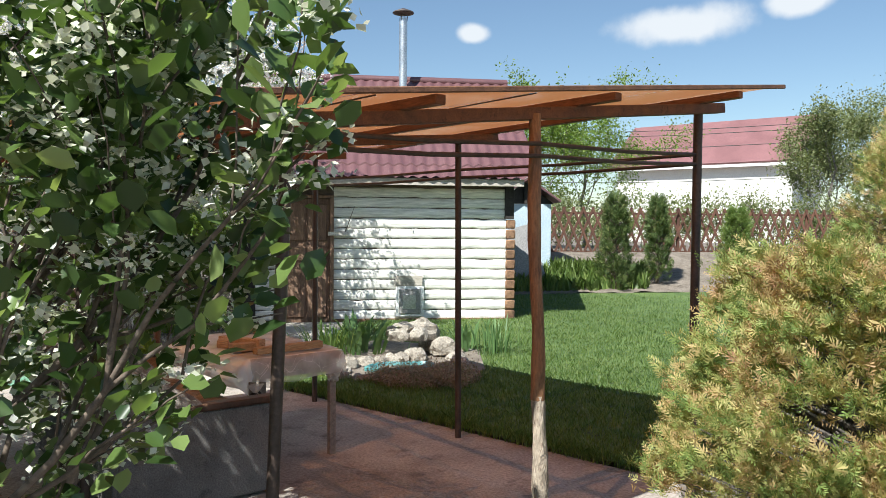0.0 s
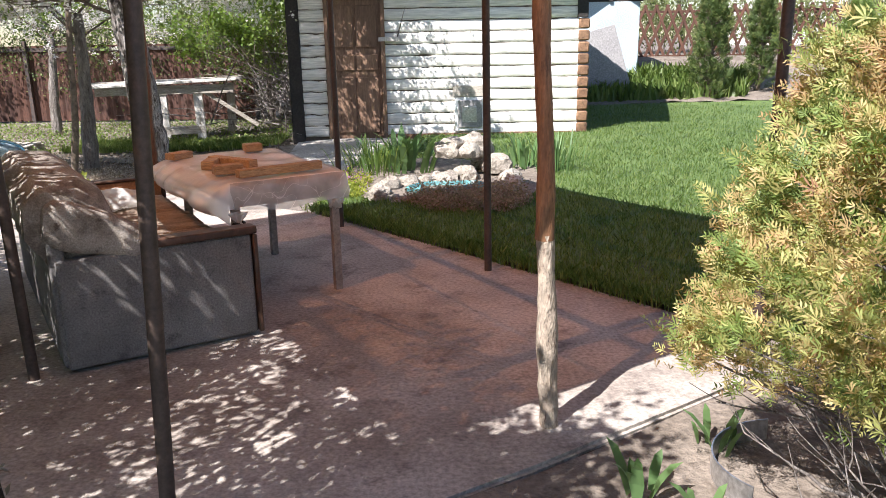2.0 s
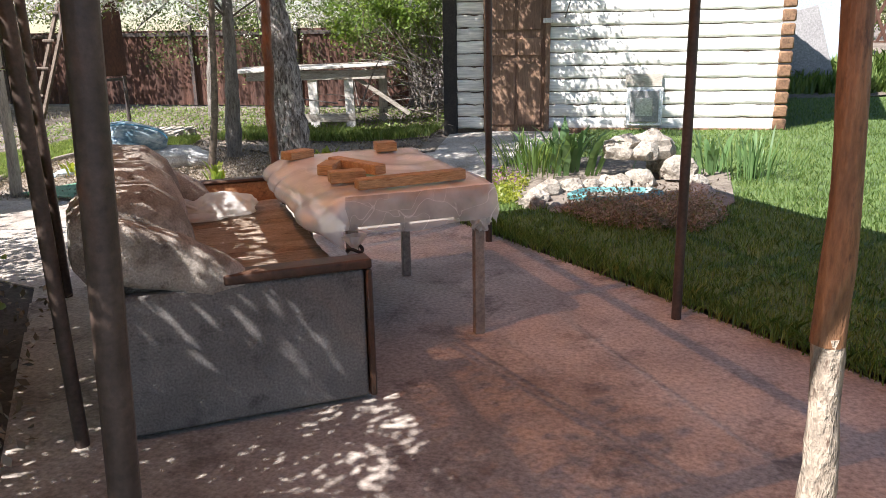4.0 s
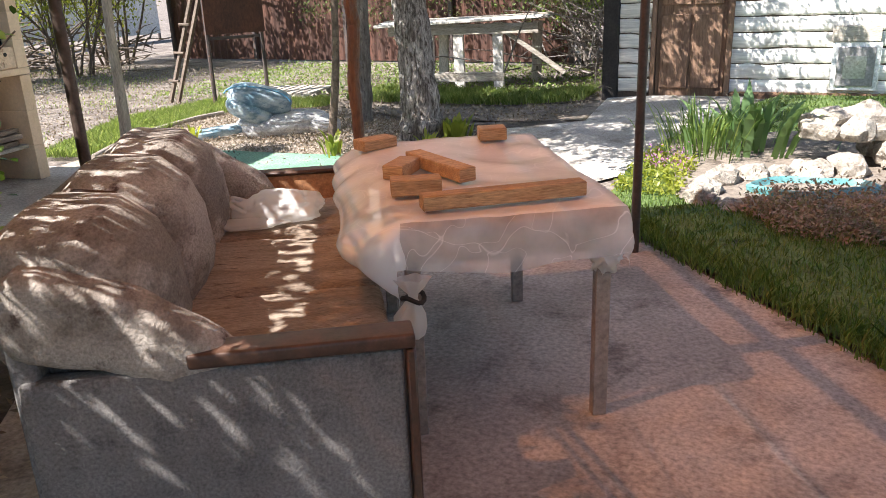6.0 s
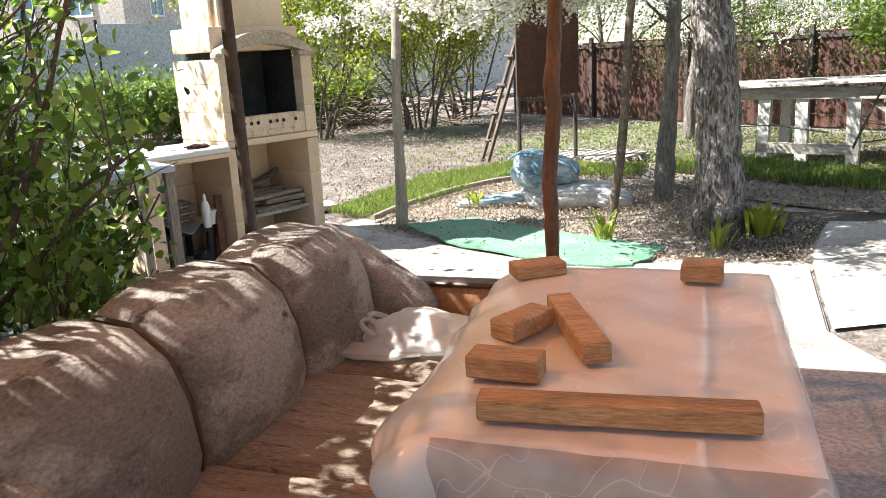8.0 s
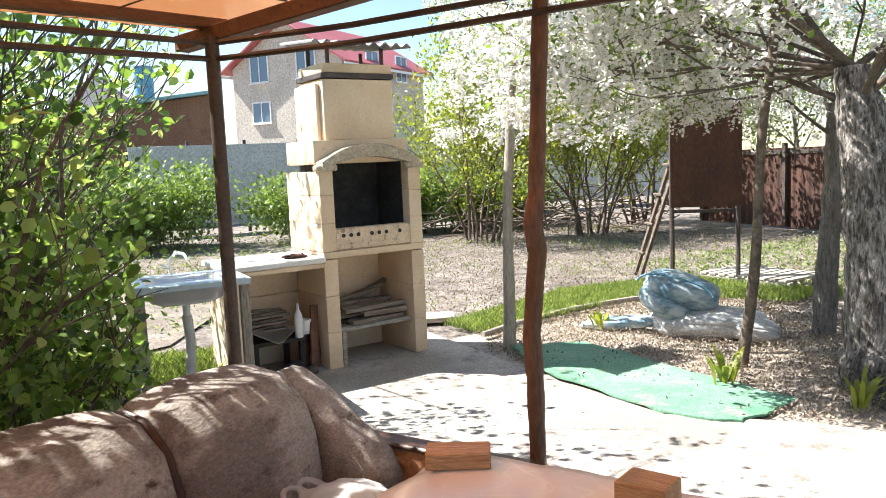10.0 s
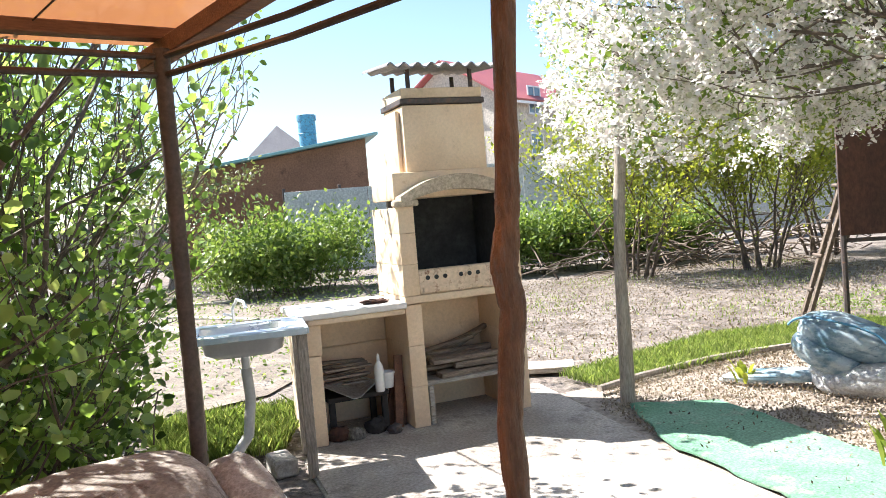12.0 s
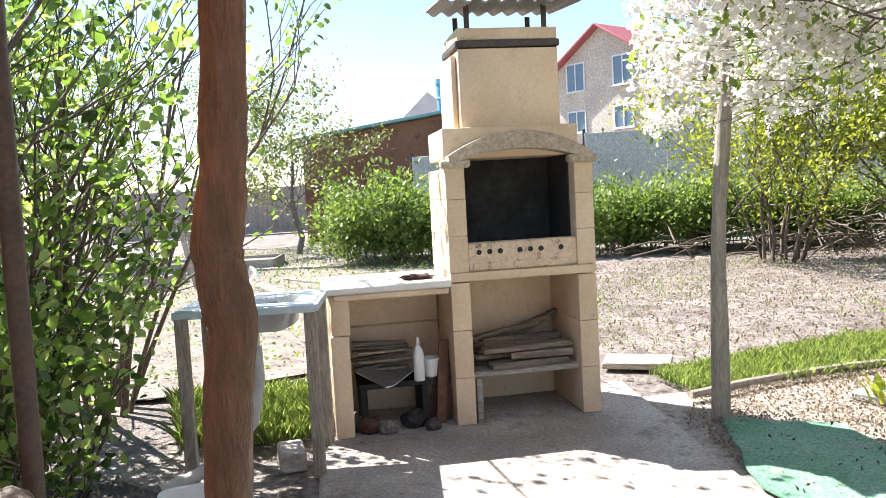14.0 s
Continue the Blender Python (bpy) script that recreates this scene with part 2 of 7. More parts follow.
M_roofmetal = surf("maroon_metal_tile", (0.125, 0.058, 0.062), (0.16, 0.078, 0.08), 1.2, 0.42, 0.15, fine=80, coat=0.2)
M_steel = surf("galvanised", (0.55, 0.56, 0.57), (0.66, 0.67, 0.68), 5, 0.35, 0.1, metal=0.9)
M_brownpaint = surf("brown_painted_steel", (0.05, 0.033, 0.026), (0.08, 0.054, 0.042), 8, 0.5, 0.25, (0.13, 0.075, 0.045), 60, spots=0.34, vary=0.12)
M_barkred = surf("oiled_red_log", (0.12, 0.062, 0.036), (0.21, 0.095, 0.045), 3, 0.5, 1.0, (0.17, 0.12, 0.095), 22, (3, 3, 0.8), spots=0.44, depth=0.03)
M_barklog = surf("half_peeled_log", (0.20, 0.095, 0.045), (0.30, 0.155, 0.075), 5, 0.65, 0.7, (0.10, 0.05, 0.028), 30, (3, 3, 0.7), spots=0.42, depth=0.02)
M_firewood = surf("grey_brown_firewood", (0.15, 0.115, 0.085), (0.30, 0.245, 0.19), 6, 0.9, 0.8, (0.08, 0.055, 0.04), 30, (0.8, 6, 6), vary=0.3)
M_peel = surf("grey_peeling_bark", (0.30, 0.24, 0.18), (0.48, 0.40, 0.31), 14, 0.9, 1.0, (0.13, 0.08, 0.055), 40, (1.5, 1.5, 0.5), depth=0.03)
M_bark = surf("grey_bark", (0.17, 0.145, 0.125), (0.30, 0.27, 0.24), 9, 0.95, 1.0, (0.07, 0.055, 0.045), 30, (2.5, 2.5, 0.6), depth=0.05)
# dark grey bark broken by pale patches
M_whitebark = surf("pale_patched_bark", (0.42, 0.39, 0.36), (0.15, 0.125, 0.11), 6, 0.95, 1.0, (0.07, 0.055, 0.045), 26, (2.6, 2.6, 0.7), spots=0.52, depth=0.06, grain_by=0.6)
M_twig = surf("brown_twig", (0.10, 0.075, 0.055), (0.17, 0.13, 0.10), 12, 0.9, 0.5, (0.06, 0.045, 0.035))
M_greywood = surf("grey_weathered_wood", (0.34, 0.30, 0.25), (0.48, 0.44, 0.38), 5, 0.9, 0.6, (0.20, 0.165, 0.13), 30, (0.8, 6, 6), vary=0.15)
M_greypole = surf("grey_pole_wood", (0.29, 0.245, 0.20), (0.40, 0.35, 0.29), 6, 0.9, 0.8, (0.18, 0.15, 0.12), 30, (4, 4, 0.6), spots=0.42)
M_rafter = surf("brown_stained_rafter", (0.13, 0.055, 0.028), (0.20, 0.09, 0.045), 3, 0.65, 0.4, (0.08, 0.035, 0.02), 30, (5, 0.6, 5), vary=0.15)
M_poly = sheer("brown_polycarbonate", 0.11, (0.67, 0.28, 0.11), (0.34, 0.142, 0.059), 0.2)
M_film = sheer("cloudy_plastic_film", 0.13, (0.97, 0.96, 0.95), (0.96, 0.955, 0.95), 0.16, 0.6, 0.15)
M_skirt = sheer("clear_plastic_film", 0.50, (0.97, 0.96, 0.95), (0.96, 0.955, 0.95), 0.12, 0.35, 0.3)
M_bagfilm = sheer("white_carrier_bag", 0.22, (0.95, 0.95, 0.95), (0.86, 0.85, 0.82), 0.35)
M_block = surf("fresh_timber", (0.40, 0.23, 0.105), (0.54, 0.345, 0.18), 3, 0.6, 0.3, (0.30, 0.15, 0.065), 24, (1.0, 9, 9), vary=0.12)
M_tabletop = surf("red_table_wood", (0.24, 0.115, 0.07), (0.34, 0.17, 0.105), 3, 0.5, 0.1, fine=30)
M_apron = surf("pale_table_wood", (0.40, 0.32, 0.25), (0.50, 0.42, 0.34), 3, 0.6, 0.2, fine=30)
M_leg = surf("grey_brown_steel_leg", (0.24, 0.20, 0.175), (0.30, 0.255, 0.22), 6, 0.5, 0.15)
M_grey_uph = surf("grey_worn_upholstery", (0.155, 0.145, 0.138), (0.235, 0.22, 0.208), 2.5, 0.95, 1.0, (0.12, 0.112, 0.108), 110, spots=0.45, depth=0.01, grain_by=0.4)
M_cushion = surf("taupe_patterned_plush", (0.21, 0.178, 0.147), (0.40, 0.355, 0.305), 2.6, 0.9, 1.0, (0.085, 0.055, 0.042), 70, (1.7, 1.0, 1.7), spots=0.43, depth=0.012, grain_by=0.35, spread=0.06)
# third colour: dark streaks that paint the shade in the seat's wrinkles
M_seat = surf("tan_plush_seat", (0.28, 0.215, 0.16), (0.42, 0.34, 0.265), 3.5, 0.9, 0.9, (0.10, 0.052, 0.03), 60, (0.8, 4.5, 1), spots=0.42, depth=0.02, grain_by=0.4)
M_trim = surf("dark_brown_veneer", (0.055, 0.028, 0.018), (0.09, 0.045, 0.028), 4, 0.4, 0.1)
M_panel = surf("tan_sofa_panel", (0.33, 0.15, 0.065), (0.42, 0.21, 0.10), 5, 0.7, 0.3, (0.22, 0.10, 0.05), 60)
M_cream = surf("cream_painted_block", (0.70, 0.52, 0.345), (0.78, 0.61, 0.43), 2.5, 0.85, 0.4, (0.55, 0.39, 0.25), 50, spots=0.37, vary=0.05, grain_by=0.09)
M_chip = surf("chipped_plaster", (0.66, 0.50, 0.35), (0.74, 0.58, 0.42), 6, 0.9, 0.8, (0.30, 0.16, 0.10), 40, spots=0.46, grain_by=0.15)
M_soot = surf("sooty_firebox", (0.018, 0.018, 0.018), (0.05, 0.05, 0.05), 4, 0.85, 0.4, (0.11, 0.10, 0.10), 30, spots=0.3)
M_arch = surf("bare_concrete_arch", (0.42, 0.34, 0.25), (0.54, 0.45, 0.34), 4, 0.9, 0.7, (0.27, 0.19, 0.13), 50, spots=0.4)
M_iron = surf("dark_iron", (0.05, 0.04, 0.038), (0.085, 0.065, 0.058), 8, 0.6, 0.3, (0.15, 0.075, 0.045))
M_whitetop = surf("white_worktop", (0.74, 0.70, 0.65), (0.81, 0.78, 0.73), 2, 0.55, 0.1, (0.66, 0.60, 0.54), 50, spots=0.4, grain_by=0.06)
M_enamel = surf("grey_steel_sink", (0.64, 0.65, 0.66), (0.72, 0.73, 0.74), 3, 0.3, 0.0, metal=0.6, grain_by=0.05)
M_blueedge = surf("pale_blue_paint", (0.40, 0.50, 0.56), (0.52, 0.60, 0.64), 3, 0.6, 0.1, (0.70, 0.70, 0.68), grain_by=0.08)
M_plaswhite = surf("white_plastic", (0.78, 0.77, 0.74), (0.82, 0.81, 0.78), 4, 0.4, 0.05, grain_by=0.05)
M_tarp = surf("blue_silver_tarp", (0.11, 0.19, 0.24), (0.38, 0.45, 0.48), 5, 0.3, 0.12, (0.07, 0.15, 0.20), 14, (1, 1, 1.8), spots=0.44, depth=0.008, spread=0.07, grain_by=0.12)
M_sack = surf("grey_white_sacking", (0.40, 0.40, 0.40), (0.56, 0.56, 0.55), 6, 0.6, 0.7, (0.34, 0.33, 0.32), 60, depth=0.02)
M_rust = surf("rusty_sheet_steel", (0.058, 0.026, 0.018), (0.09, 0.038, 0.024), 2.5, 0.8, 0.2, (0.13, 0.058, 0.034), 40, (1, 1, 0.5), spots=0.38)
M_stone = surf("pale_limestone", (0.27, 0.235, 0.19), (0.41, 0.37, 0.31), 5, 0.9, 0.9, (0.20, 0.15, 0.115), 40, spots=0.42, depth=0.03, vary=0.1)
M_pond = surf("turquoise_plastic", (0.10, 0.29, 0.29), (0.16, 0.36, 0.36), 4, 0.35, 0.1)
M_water = plain("pond_water", (0.03, 0.05, 0.05), 0.05)
M_brickw = surf("beige_brick_wall", (0.52, 0.46, 0.38), (0.60, 0.54, 0.455), 1.0, 0.9, 0.3, (0.43, 0.37, 0.30), 8, spots=0.4)
M_redroof = surf("red_roof", (0.36, 0.09, 0.09), (0.42, 0.12, 0.115), 0.6, 0.5, 0.1)
M_darkredroof = surf("dark_red_roof", (0.20, 0.095, 0.095), (0.25, 0.12, 0.12), 0.6, 0.5, 0.1)
M_greyroof = surf("grey_roof", (0.26, 0.25, 0.25), (0.32, 0.31, 0.30), 0.6, 0.8, 0.1)
M_whitewall = surf("white_render", (0.74, 0.72, 0.68), (0.79, 0.77, 0.73), 0.6, 0.85, 0.1)
M_pvc = surf("white_window_frame", (0.78, 0.78, 0.77), (0.80, 0.80, 0.79), 3, 0.4, 0)
M_glass = plain("window_glass", (0.13, 0.20, 0.27), 0.06)
M_fencegrey = surf("grey_sheet_fence", (0.56, 0.55, 0.53), (0.64, 0.63, 0.60), 0.7, 0.55, 0.15, (0.48, 0.46, 0.43), 20)
M_brownshed = surf("brown_sheet_wall", (0.17, 0.085, 0.045), (0.22, 0.115, 0.065), 0.8, 0.7, 0.2, (0.13, 0.065, 0.035), 20)
M_teal = surf("teal_sheet_roof", (0.16, 0.36, 0.37), (0.24, 0.44, 0.45), 0.8, 0.5, 0.1)
M_bluepaint = surf("chipped_blue_paint", (0.07, 0.22, 0.34), (0.10, 0.28, 0.42), 5, 0.5, 0.2, (0.08, 0.06, 0.05), 30, spots=0.47)
M_paleblue = surf("pale_blue_sheet", (0.42, 0.52, 0.60), (0.50, 0.60, 0.66), 1.2, 0.6, 0.1, (0.60, 0.62, 0.62))
M_paleboard = surf("whitewashed_board", (0.56, 0.53, 0.48), (0.68, 0.65, 0.60), 4, 0.9, 0.5, (0.34, 0.30, 0.25), 30, (5, 5, 0.8), vary=0.1)
M_lattice = surf("brown_lattice_wood", (0.085, 0.038, 0.024), (0.13, 0.06, 0.037), 3, 0.8, 0.3, vary=0.2)
M_cable = plain("black_cable", (0.03, 0.03, 0.03), 0.6)
M_hose = surf("grey_hose", (0.52, 0.51, 0.49), (0.60, 0.59, 0.56), 6, 0.5, 0.1, grain_by=0.1)

L_vib = leafy("viburnum_leaf", [(0, (0.035, 0.065, 0.018)), (0.3, (0.12, 0.20, 0.045)), (0.75, (0.26, 0.385, 0.115)), (1, (0.44, 0.52, 0.23))], 0.46, 0.3)
# darker copy of L_vib; the near bush's shade is put into its colours
L_vibshade = leafy("shaded_viburnum_leaf", [(0, (0.03, 0.06, 0.018)), (0.5, (0.075, 0.13, 0.035)), (0.85, (0.15, 0.22, 0.065)), (1, (0.27, 0.34, 0.13))], 0.36, 0.28)
L_vibflower = leafy("cream_blossom", [(0, (0.62, 0.64, 0.46)), (1, (0.80, 0.80, 0.70))], 0.3, 0.7, (1.1, 1.1, 1.0))
L_apple = leafy("apple_blossom", [(0, (0.40, 0.42, 0.26)), (0.12, (0.70, 0.67, 0.62)), (0.6, (0.84, 0.82, 0.79)), (1, (0.84, 0.77, 0.76))], 0.5, 0.7, (1.1, 1.1, 1.1))
L_appleleaf = leafy("apple_leaf", [(0, (0.10, 0.17, 0.03)), (1, (0.22, 0.30, 0.07))], 0.45)
L_thuja = leafy("thuja_spray", [(0, (0.07, 0.11, 0.035)), (0.3, (0.21, 0.29, 0.075)), (0.52, (0.39, 0.37, 0.135)), (0.75, (0.53, 0.37, 0.185)), (1, (0.27, 0.14, 0.085))], 0.3, 0.6, patch=0.16)
L_thujadark = leafy("dark_thuja_spray", [(0, (0.05, 0.085, 0.025)), (0.7, (0.11, 0.16, 0.045)), (1, (0.21, 0.23, 0.08))], 0.2, 0.6)
L_grass = leafy("grass_blade", [(0, (0.07, 0.125, 0.028)), (0.6, (0.145, 0.225, 0.06)), (1, (0.27, 0.32, 0.115))], 0.45, 0.5)
L_fresh = leafy("fresh_grass", [(0, (0.12, 0.18, 0.045)), (0.6, (0.20, 0.27, 0.08)), (1, (0.35, 0.38, 0.16))], 0.45, 0.5)
L_iris = leafy("iris_blade", [(0, (0.09, 0.17, 0.06)), (1, (0.16, 0.26, 0.10))], 0.3, 0.45)
L_yellow = leafy("yellow_green_leaf", [(0, (0.16, 0.20, 0.03)), (0.6, (0.26, 0.29, 0.045)), (1, (0.36, 0.37, 0.07))], 0.45)
L_hedge = leafy("raspberry_leaf", [(0, (0.09, 0.15, 0.035)), (0.6, (0.16, 0.23, 0.06)), (1, (0.26, 0.32, 0.11))], 0.4)
L_far = leafy("far_leaf", [(0, (0.10, 0.13, 0.05)), (0.6, (0.17, 0.20, 0.08)), (1, (0.27, 0.28, 0.15))], 0.35)
L_heather = leafy("dry_heather", [(0, (0.24, 0.16, 0.115)), (0.6, (0.38, 0.29, 0.22)), (1, (0.20, 0.20, 0.09))], 0.2, 0.8)
L_litter = leafy("leaf_litter", [(0, (0.16, 0.115, 0.075)), (0.6, (0.24, 0.195, 0.15)), (1, (0.40, 0.34, 0.27))], 0.1, 0.85)
L_twiglitter = leafy("dark_litter", [(0, (0.05, 0.04, 0.03)), (1, (0.16, 0.12, 0.08))], 0.1, 0.85)
L_purple = leafy("purple_flower", [(0, (0.36, 0.13, 0.36)), (1, (0.50, 0.22, 0.48))], 0.3, 0.6)


# ---- building helpers ----
def mesh_of(bm, material, name, smooth=None):
    me = bpy.data.meshes.new(name)
    bm.normal_update()
    bm.to_mesh(me)
    bm.free()
    me.materials.append(material)
    if smooth:
        me.set_sharp_from_angle(angle=radians(smooth))
        me.polygons.foreach_set("use_smooth", [True] * len(me.polygons))
    return me


def part(name, bm, material, parent, label="", smooth=40):
    ob = new(name, mesh_of(bm, material, name, smooth))
    ob.parent = parent
    return tagged(ob, label)


def solid(name, bm, material, label="", category="", group="", kind="", smooth=40, at=None):
    """A thing or a piece of the setting that is one mesh."""
    ob = new(name, mesh_of(bm, material, name, smooth))
    if at is not None:
        ob.matrix_world = at
    return tagged(ob, label, category, group, kind)


def thing(name, at, label, category, group="", kind=""):
    ob = new(name)
    ob.empty_display_size = 0.1
    ob.matrix_world = at
    return tagged(ob, label, category, group, kind)


def in_perg(v, u, z=0.0, rz=0.0):
    return PERG @ pose(v, u, z, 0, 0, rz)


def box(bm, x0, x1, y0, y1, z0, z1, bev=0.0, m=None, seg=1):
    r = bmesh.ops.create_cube(bm, size=1.0)
    vs = r["verts"]
    bmesh.ops.scale(bm, vec=(x1 - x0, y1 - y0, z1 - z0), verts=vs)
    bmesh.ops.translate(bm, vec=((x0 + x1) / 2, (y0 + y1) / 2, (z0 + z1) / 2), verts=vs)
    if bev:
        es = list({e for v in vs for e in v.link_edges})
        out = bmesh.ops.bevel(bm, geom=es, offset=bev, segments=seg, affect="EDGES", profile=0.6)
        vs = list({v for f in out["faces"] for v in f.verts} | {v for v in vs if v.is_valid})
    if m is not None:
        bmesh.ops.transform(bm, matrix=m, verts=vs)
    return vs


def one_box(x0, x1, y0, y1, z0, z1, bev=0.004, m=None, seg=1):
    bm = bmesh.new()
    box(bm, x0, x1, y0, y1, z0, z1, bev, m, seg)
    return bm


def tube(bm, pts, radii, seg=8, wobble=0.0, rng=None, cap=True):
    pts = [Vector(p) for p in pts]
    if not hasattr(radii, "__len__"):
        radii = [radii] * len(pts)
    rings = []
    side = None
    for i, p in enumerate(pts):
        d = (pts[min(i + 1, len(pts) - 1)] - pts[max(i - 1, 0)]).normalized()
        if side is None:
            side = d.orthogonal().normalized()
        side = (side - d * side.dot(d)).normalized()
        up = d.cross(side)
        ring = []
        for k in range(seg):
            a = 2 * math.pi * k / seg
            r = radii[i] * (1 + (rng.uniform(-wobble, wobble) if rng else 0))
            ring.append(bm.verts.new(p + (side * math.cos(a) + up * math.sin(a)) * r))
        rings.append(ring)
    for a, b in zip(rings, rings[1:]):
        for k in range(seg):
            bm.faces.new((a[k], a[(k + 1) % seg], b[(k + 1) % seg], b[k]))
    if cap:
        bm.faces.new(list(reversed(rings[0])))
        bm.faces.new(rings[-1])


def one_tube(pts, radii, seg=10, wobble=0.0, seed=1):
    bm = bmesh.new()
    tube(bm, pts, radii, seg, wobble, random.Random(seed) if wobble else None)
    return bm


def lathe(profile, seg=20):
    """A turned shape from (radius, height) pairs."""
    bm = bmesh.new()
    rings = [[bm.verts.new((r * math.cos(2 * math.pi * k / seg), r * math.sin(2 * math.pi * k / seg), z)) for k in range(seg)] for r, z in profile]
    for a, b in zip(rings, rings[1:]):
        for k in range(seg):
            bm.faces.new((a[k], a[(k + 1) % seg], b[(k + 1) % seg], b[k]))
    bm.faces.new(list(reversed(rings[0])))
    bm.faces.new(rings[-1])
    return bm


def lump(rx, ry, rz, rough=0.2, freq=2.0, seed=0, sub=3, flat=0.0):
    """A rounded, uneven body."""
    bm = bmesh.new()
    bmesh.ops.create_icosphere(bm, subdivisions=sub, radius=1.0)
    off = Vector((seed * 7.3, seed * 3.1, seed * 5.7))
    for v in bm.verts:
        n = noise.noise(v.co * freq + off) + 0.5 * noise.noise(v.co * freq * 2.3 + off)
        c = v.co * (1 + rough * n)
        if c.z < -flat and flat:
            c.z = -flat
        v.co = Vector((c.x * rx, c.y * ry, c.z * rz))
    return bm


def sheet(points, z=0.0, cell=0.0):
    """A flat polygon, as a bmesh."""
    bm = bmesh.new()
    bm.faces.new([bm.verts.new((x, y, z)) for x, y in points])
    return bm


def slab(points, z0, z1, bev=0.012):
    bm = sheet(points, z0)
    top = bmesh.ops.extrude_face_region(bm, geom=list(bm.faces))
    vs = [g for g in top["geom"] if isinstance(g, bmesh.types.BMVert)]
    bmesh.ops.translate(bm, vec=(0, 0, z1 - z0), verts=vs)
    bmesh.ops.recalc_face_normals(bm, faces=list(bm.faces))
    if bev:
        es = [e for e in bm.edges if all(abs(v.co.z - z1) < 1e-6 for v in e.verts)]
        bmesh.ops.bevel(bm, geom=es, offset=bev, segments=2, affect="EDGES")
    return bm


def from_arrays(name, verts, faces, material, smooth=False):
    me = bpy.data.meshes.new(name)
    n, k = faces.shape
    me.vertices.add(len(verts))
    me.vertices.foreach_set("co", np.ascontiguousarray(verts, dtype=np.float32).ravel())
    me.loops.add(n * k)
    me.loops.foreach_set("vertex_index", np.ascontiguousarray(faces, dtype=np.int32).ravel())
    me.polygons.add(n)
    me.polygons.foreach_set("loop_start", np.arange(0, n * k, k, dtype=np.int32))
    me.update(calc_edges=True)
    me.materials.append(material)
    if smooth:
        me.polygons.foreach_set("use_smooth", np.ones(n, dtype=bool))
    return me


def unit(a):
    return a / np.maximum(np.linalg.norm(a, axis=1, keepdims=True), 1e-9)


def leaf_mesh(name, at, size, material, seed=0, wide=0.55, up=0.5, out=None, fold=0.25, oval=False):
    """Many leaves round the given places; up: how far they turn their faces to the sky; out: the way that they point."""
    rng = np.random.default_rng(seed)
    n = len(at)
    t = rng.normal(size=(n, 3)) if out is None else out + rng.normal(size=(n, 3)) * 0.55
    t = unit(t)
    nn = rng.normal(size=(n, 3))
    nn[:, 2] = np.abs(nn[:, 2]) + up * 2
    nn = unit(nn - t * np.sum(nn * t, axis=1, keepdims=True))
    b = np.cross(nn, t)
    s = (size * rng.uniform(0.6, 1.3, n))[:, None]
    w = s * wide * 0.5
    if oval:
        v = np.stack([at, at + t * s * 0.3 + b * w * 0.9 + nn * w * fold, at + t * s * 0.7 + b * w * 0.85 + nn * w * fold, at + t * s,
                      at + t * s * 0.7 - b * w * 0.85 + nn * w * fold, at + t * s * 0.3 - b * w * 0.9 + nn * w * fold], axis=1).reshape(-1, 3)
        base = np.arange(n)[:, None] * 6
        f = np.concatenate([base + np.array([[0, 1, 2, 3]]), base + np.array([[0, 3, 4, 5]])])
    else:
        v = np.stack([at, at + t * s * 0.45 + b * w + nn * w * fold, at + t * s, at + t * s * 0.45 - b * w + nn * w * fold], axis=1).reshape(-1, 3)
        base = np.arange(n)[:, None] * 4
        f = np.concatenate([base + np.array([[0, 1, 2]]), base + np.array([[0, 2, 3]])])
    return from_arrays(name, v, f, material)


class Wood:
    """Stems and twigs gathered as one mesh."""

    def __init__(self):
        self.v, self.f, self.tips, self.ways = [], [], [], []

    def limb(self, pts, radii, seg=6):
        side, rings = None, []
        for i, p in enumerate(pts):
            d = (pts[min(i + 1, len(pts) - 1)] - pts[max(i - 1, 0)]).normalized()
            side = d.orthogonal().normalized() if side is None else (side - d * side.dot(d)).normalized()
            up = d.cross(side)
            rings.append(len(self.v))
            for k in range(seg):
                a = 2 * math.pi * k / seg
                self.v.append(tuple(p + (side * math.cos(a) + up * math.sin(a)) * radii[i]))
        for a, b in zip(rings, rings[1:]):
            for k in range(seg):
                self.f.append((a + k, a + (k + 1) % seg, b + (k + 1) % seg, b + k))

    def grow(self, rng, start, way, length, radius, depth, spread=0.7, lift=0.15, kids=4, keep=2):
        n = 5
        pts, p, d = [start.copy()], start.copy(), way.normalized()
        for i in range(n):
            d = (d + Vector((rng.gauss(0, 0.13), rng.gauss(0, 0.13), rng.gauss(0, 0.1) + lift * 0.25))).normalized()
            p = p + d * (length / n)
            pts.append(p.copy())
        self.limb(pts, [radius * (1 - 0.62 * i / n) for i in range(n + 1)], 7 if radius > 0.03 else 4)
        if depth <= keep:
            for q, e in zip(pts[2:], pts[1:]):
                self.tips.append(q)
                self.ways.append((q - e).normalized())
        if depth > 0:
            for k in range(kids):
                j = rng.randint(2, n)
                side = Vector((rng.gauss(0, 1), rng.gauss(0, 1), rng.gauss(0.25, 0.6)))
                self.grow(rng, pts[j], (pts[j] - pts[j - 1]).normalized() + side.normalized() * spread, length * rng.uniform(0.5, 0.75), radius * 0.42, depth - 1, spread, lift, kids, keep)

    def mesh(self, name, material):
        return from_arrays(name, np.array(self.v), np.array(self.f), material, True)


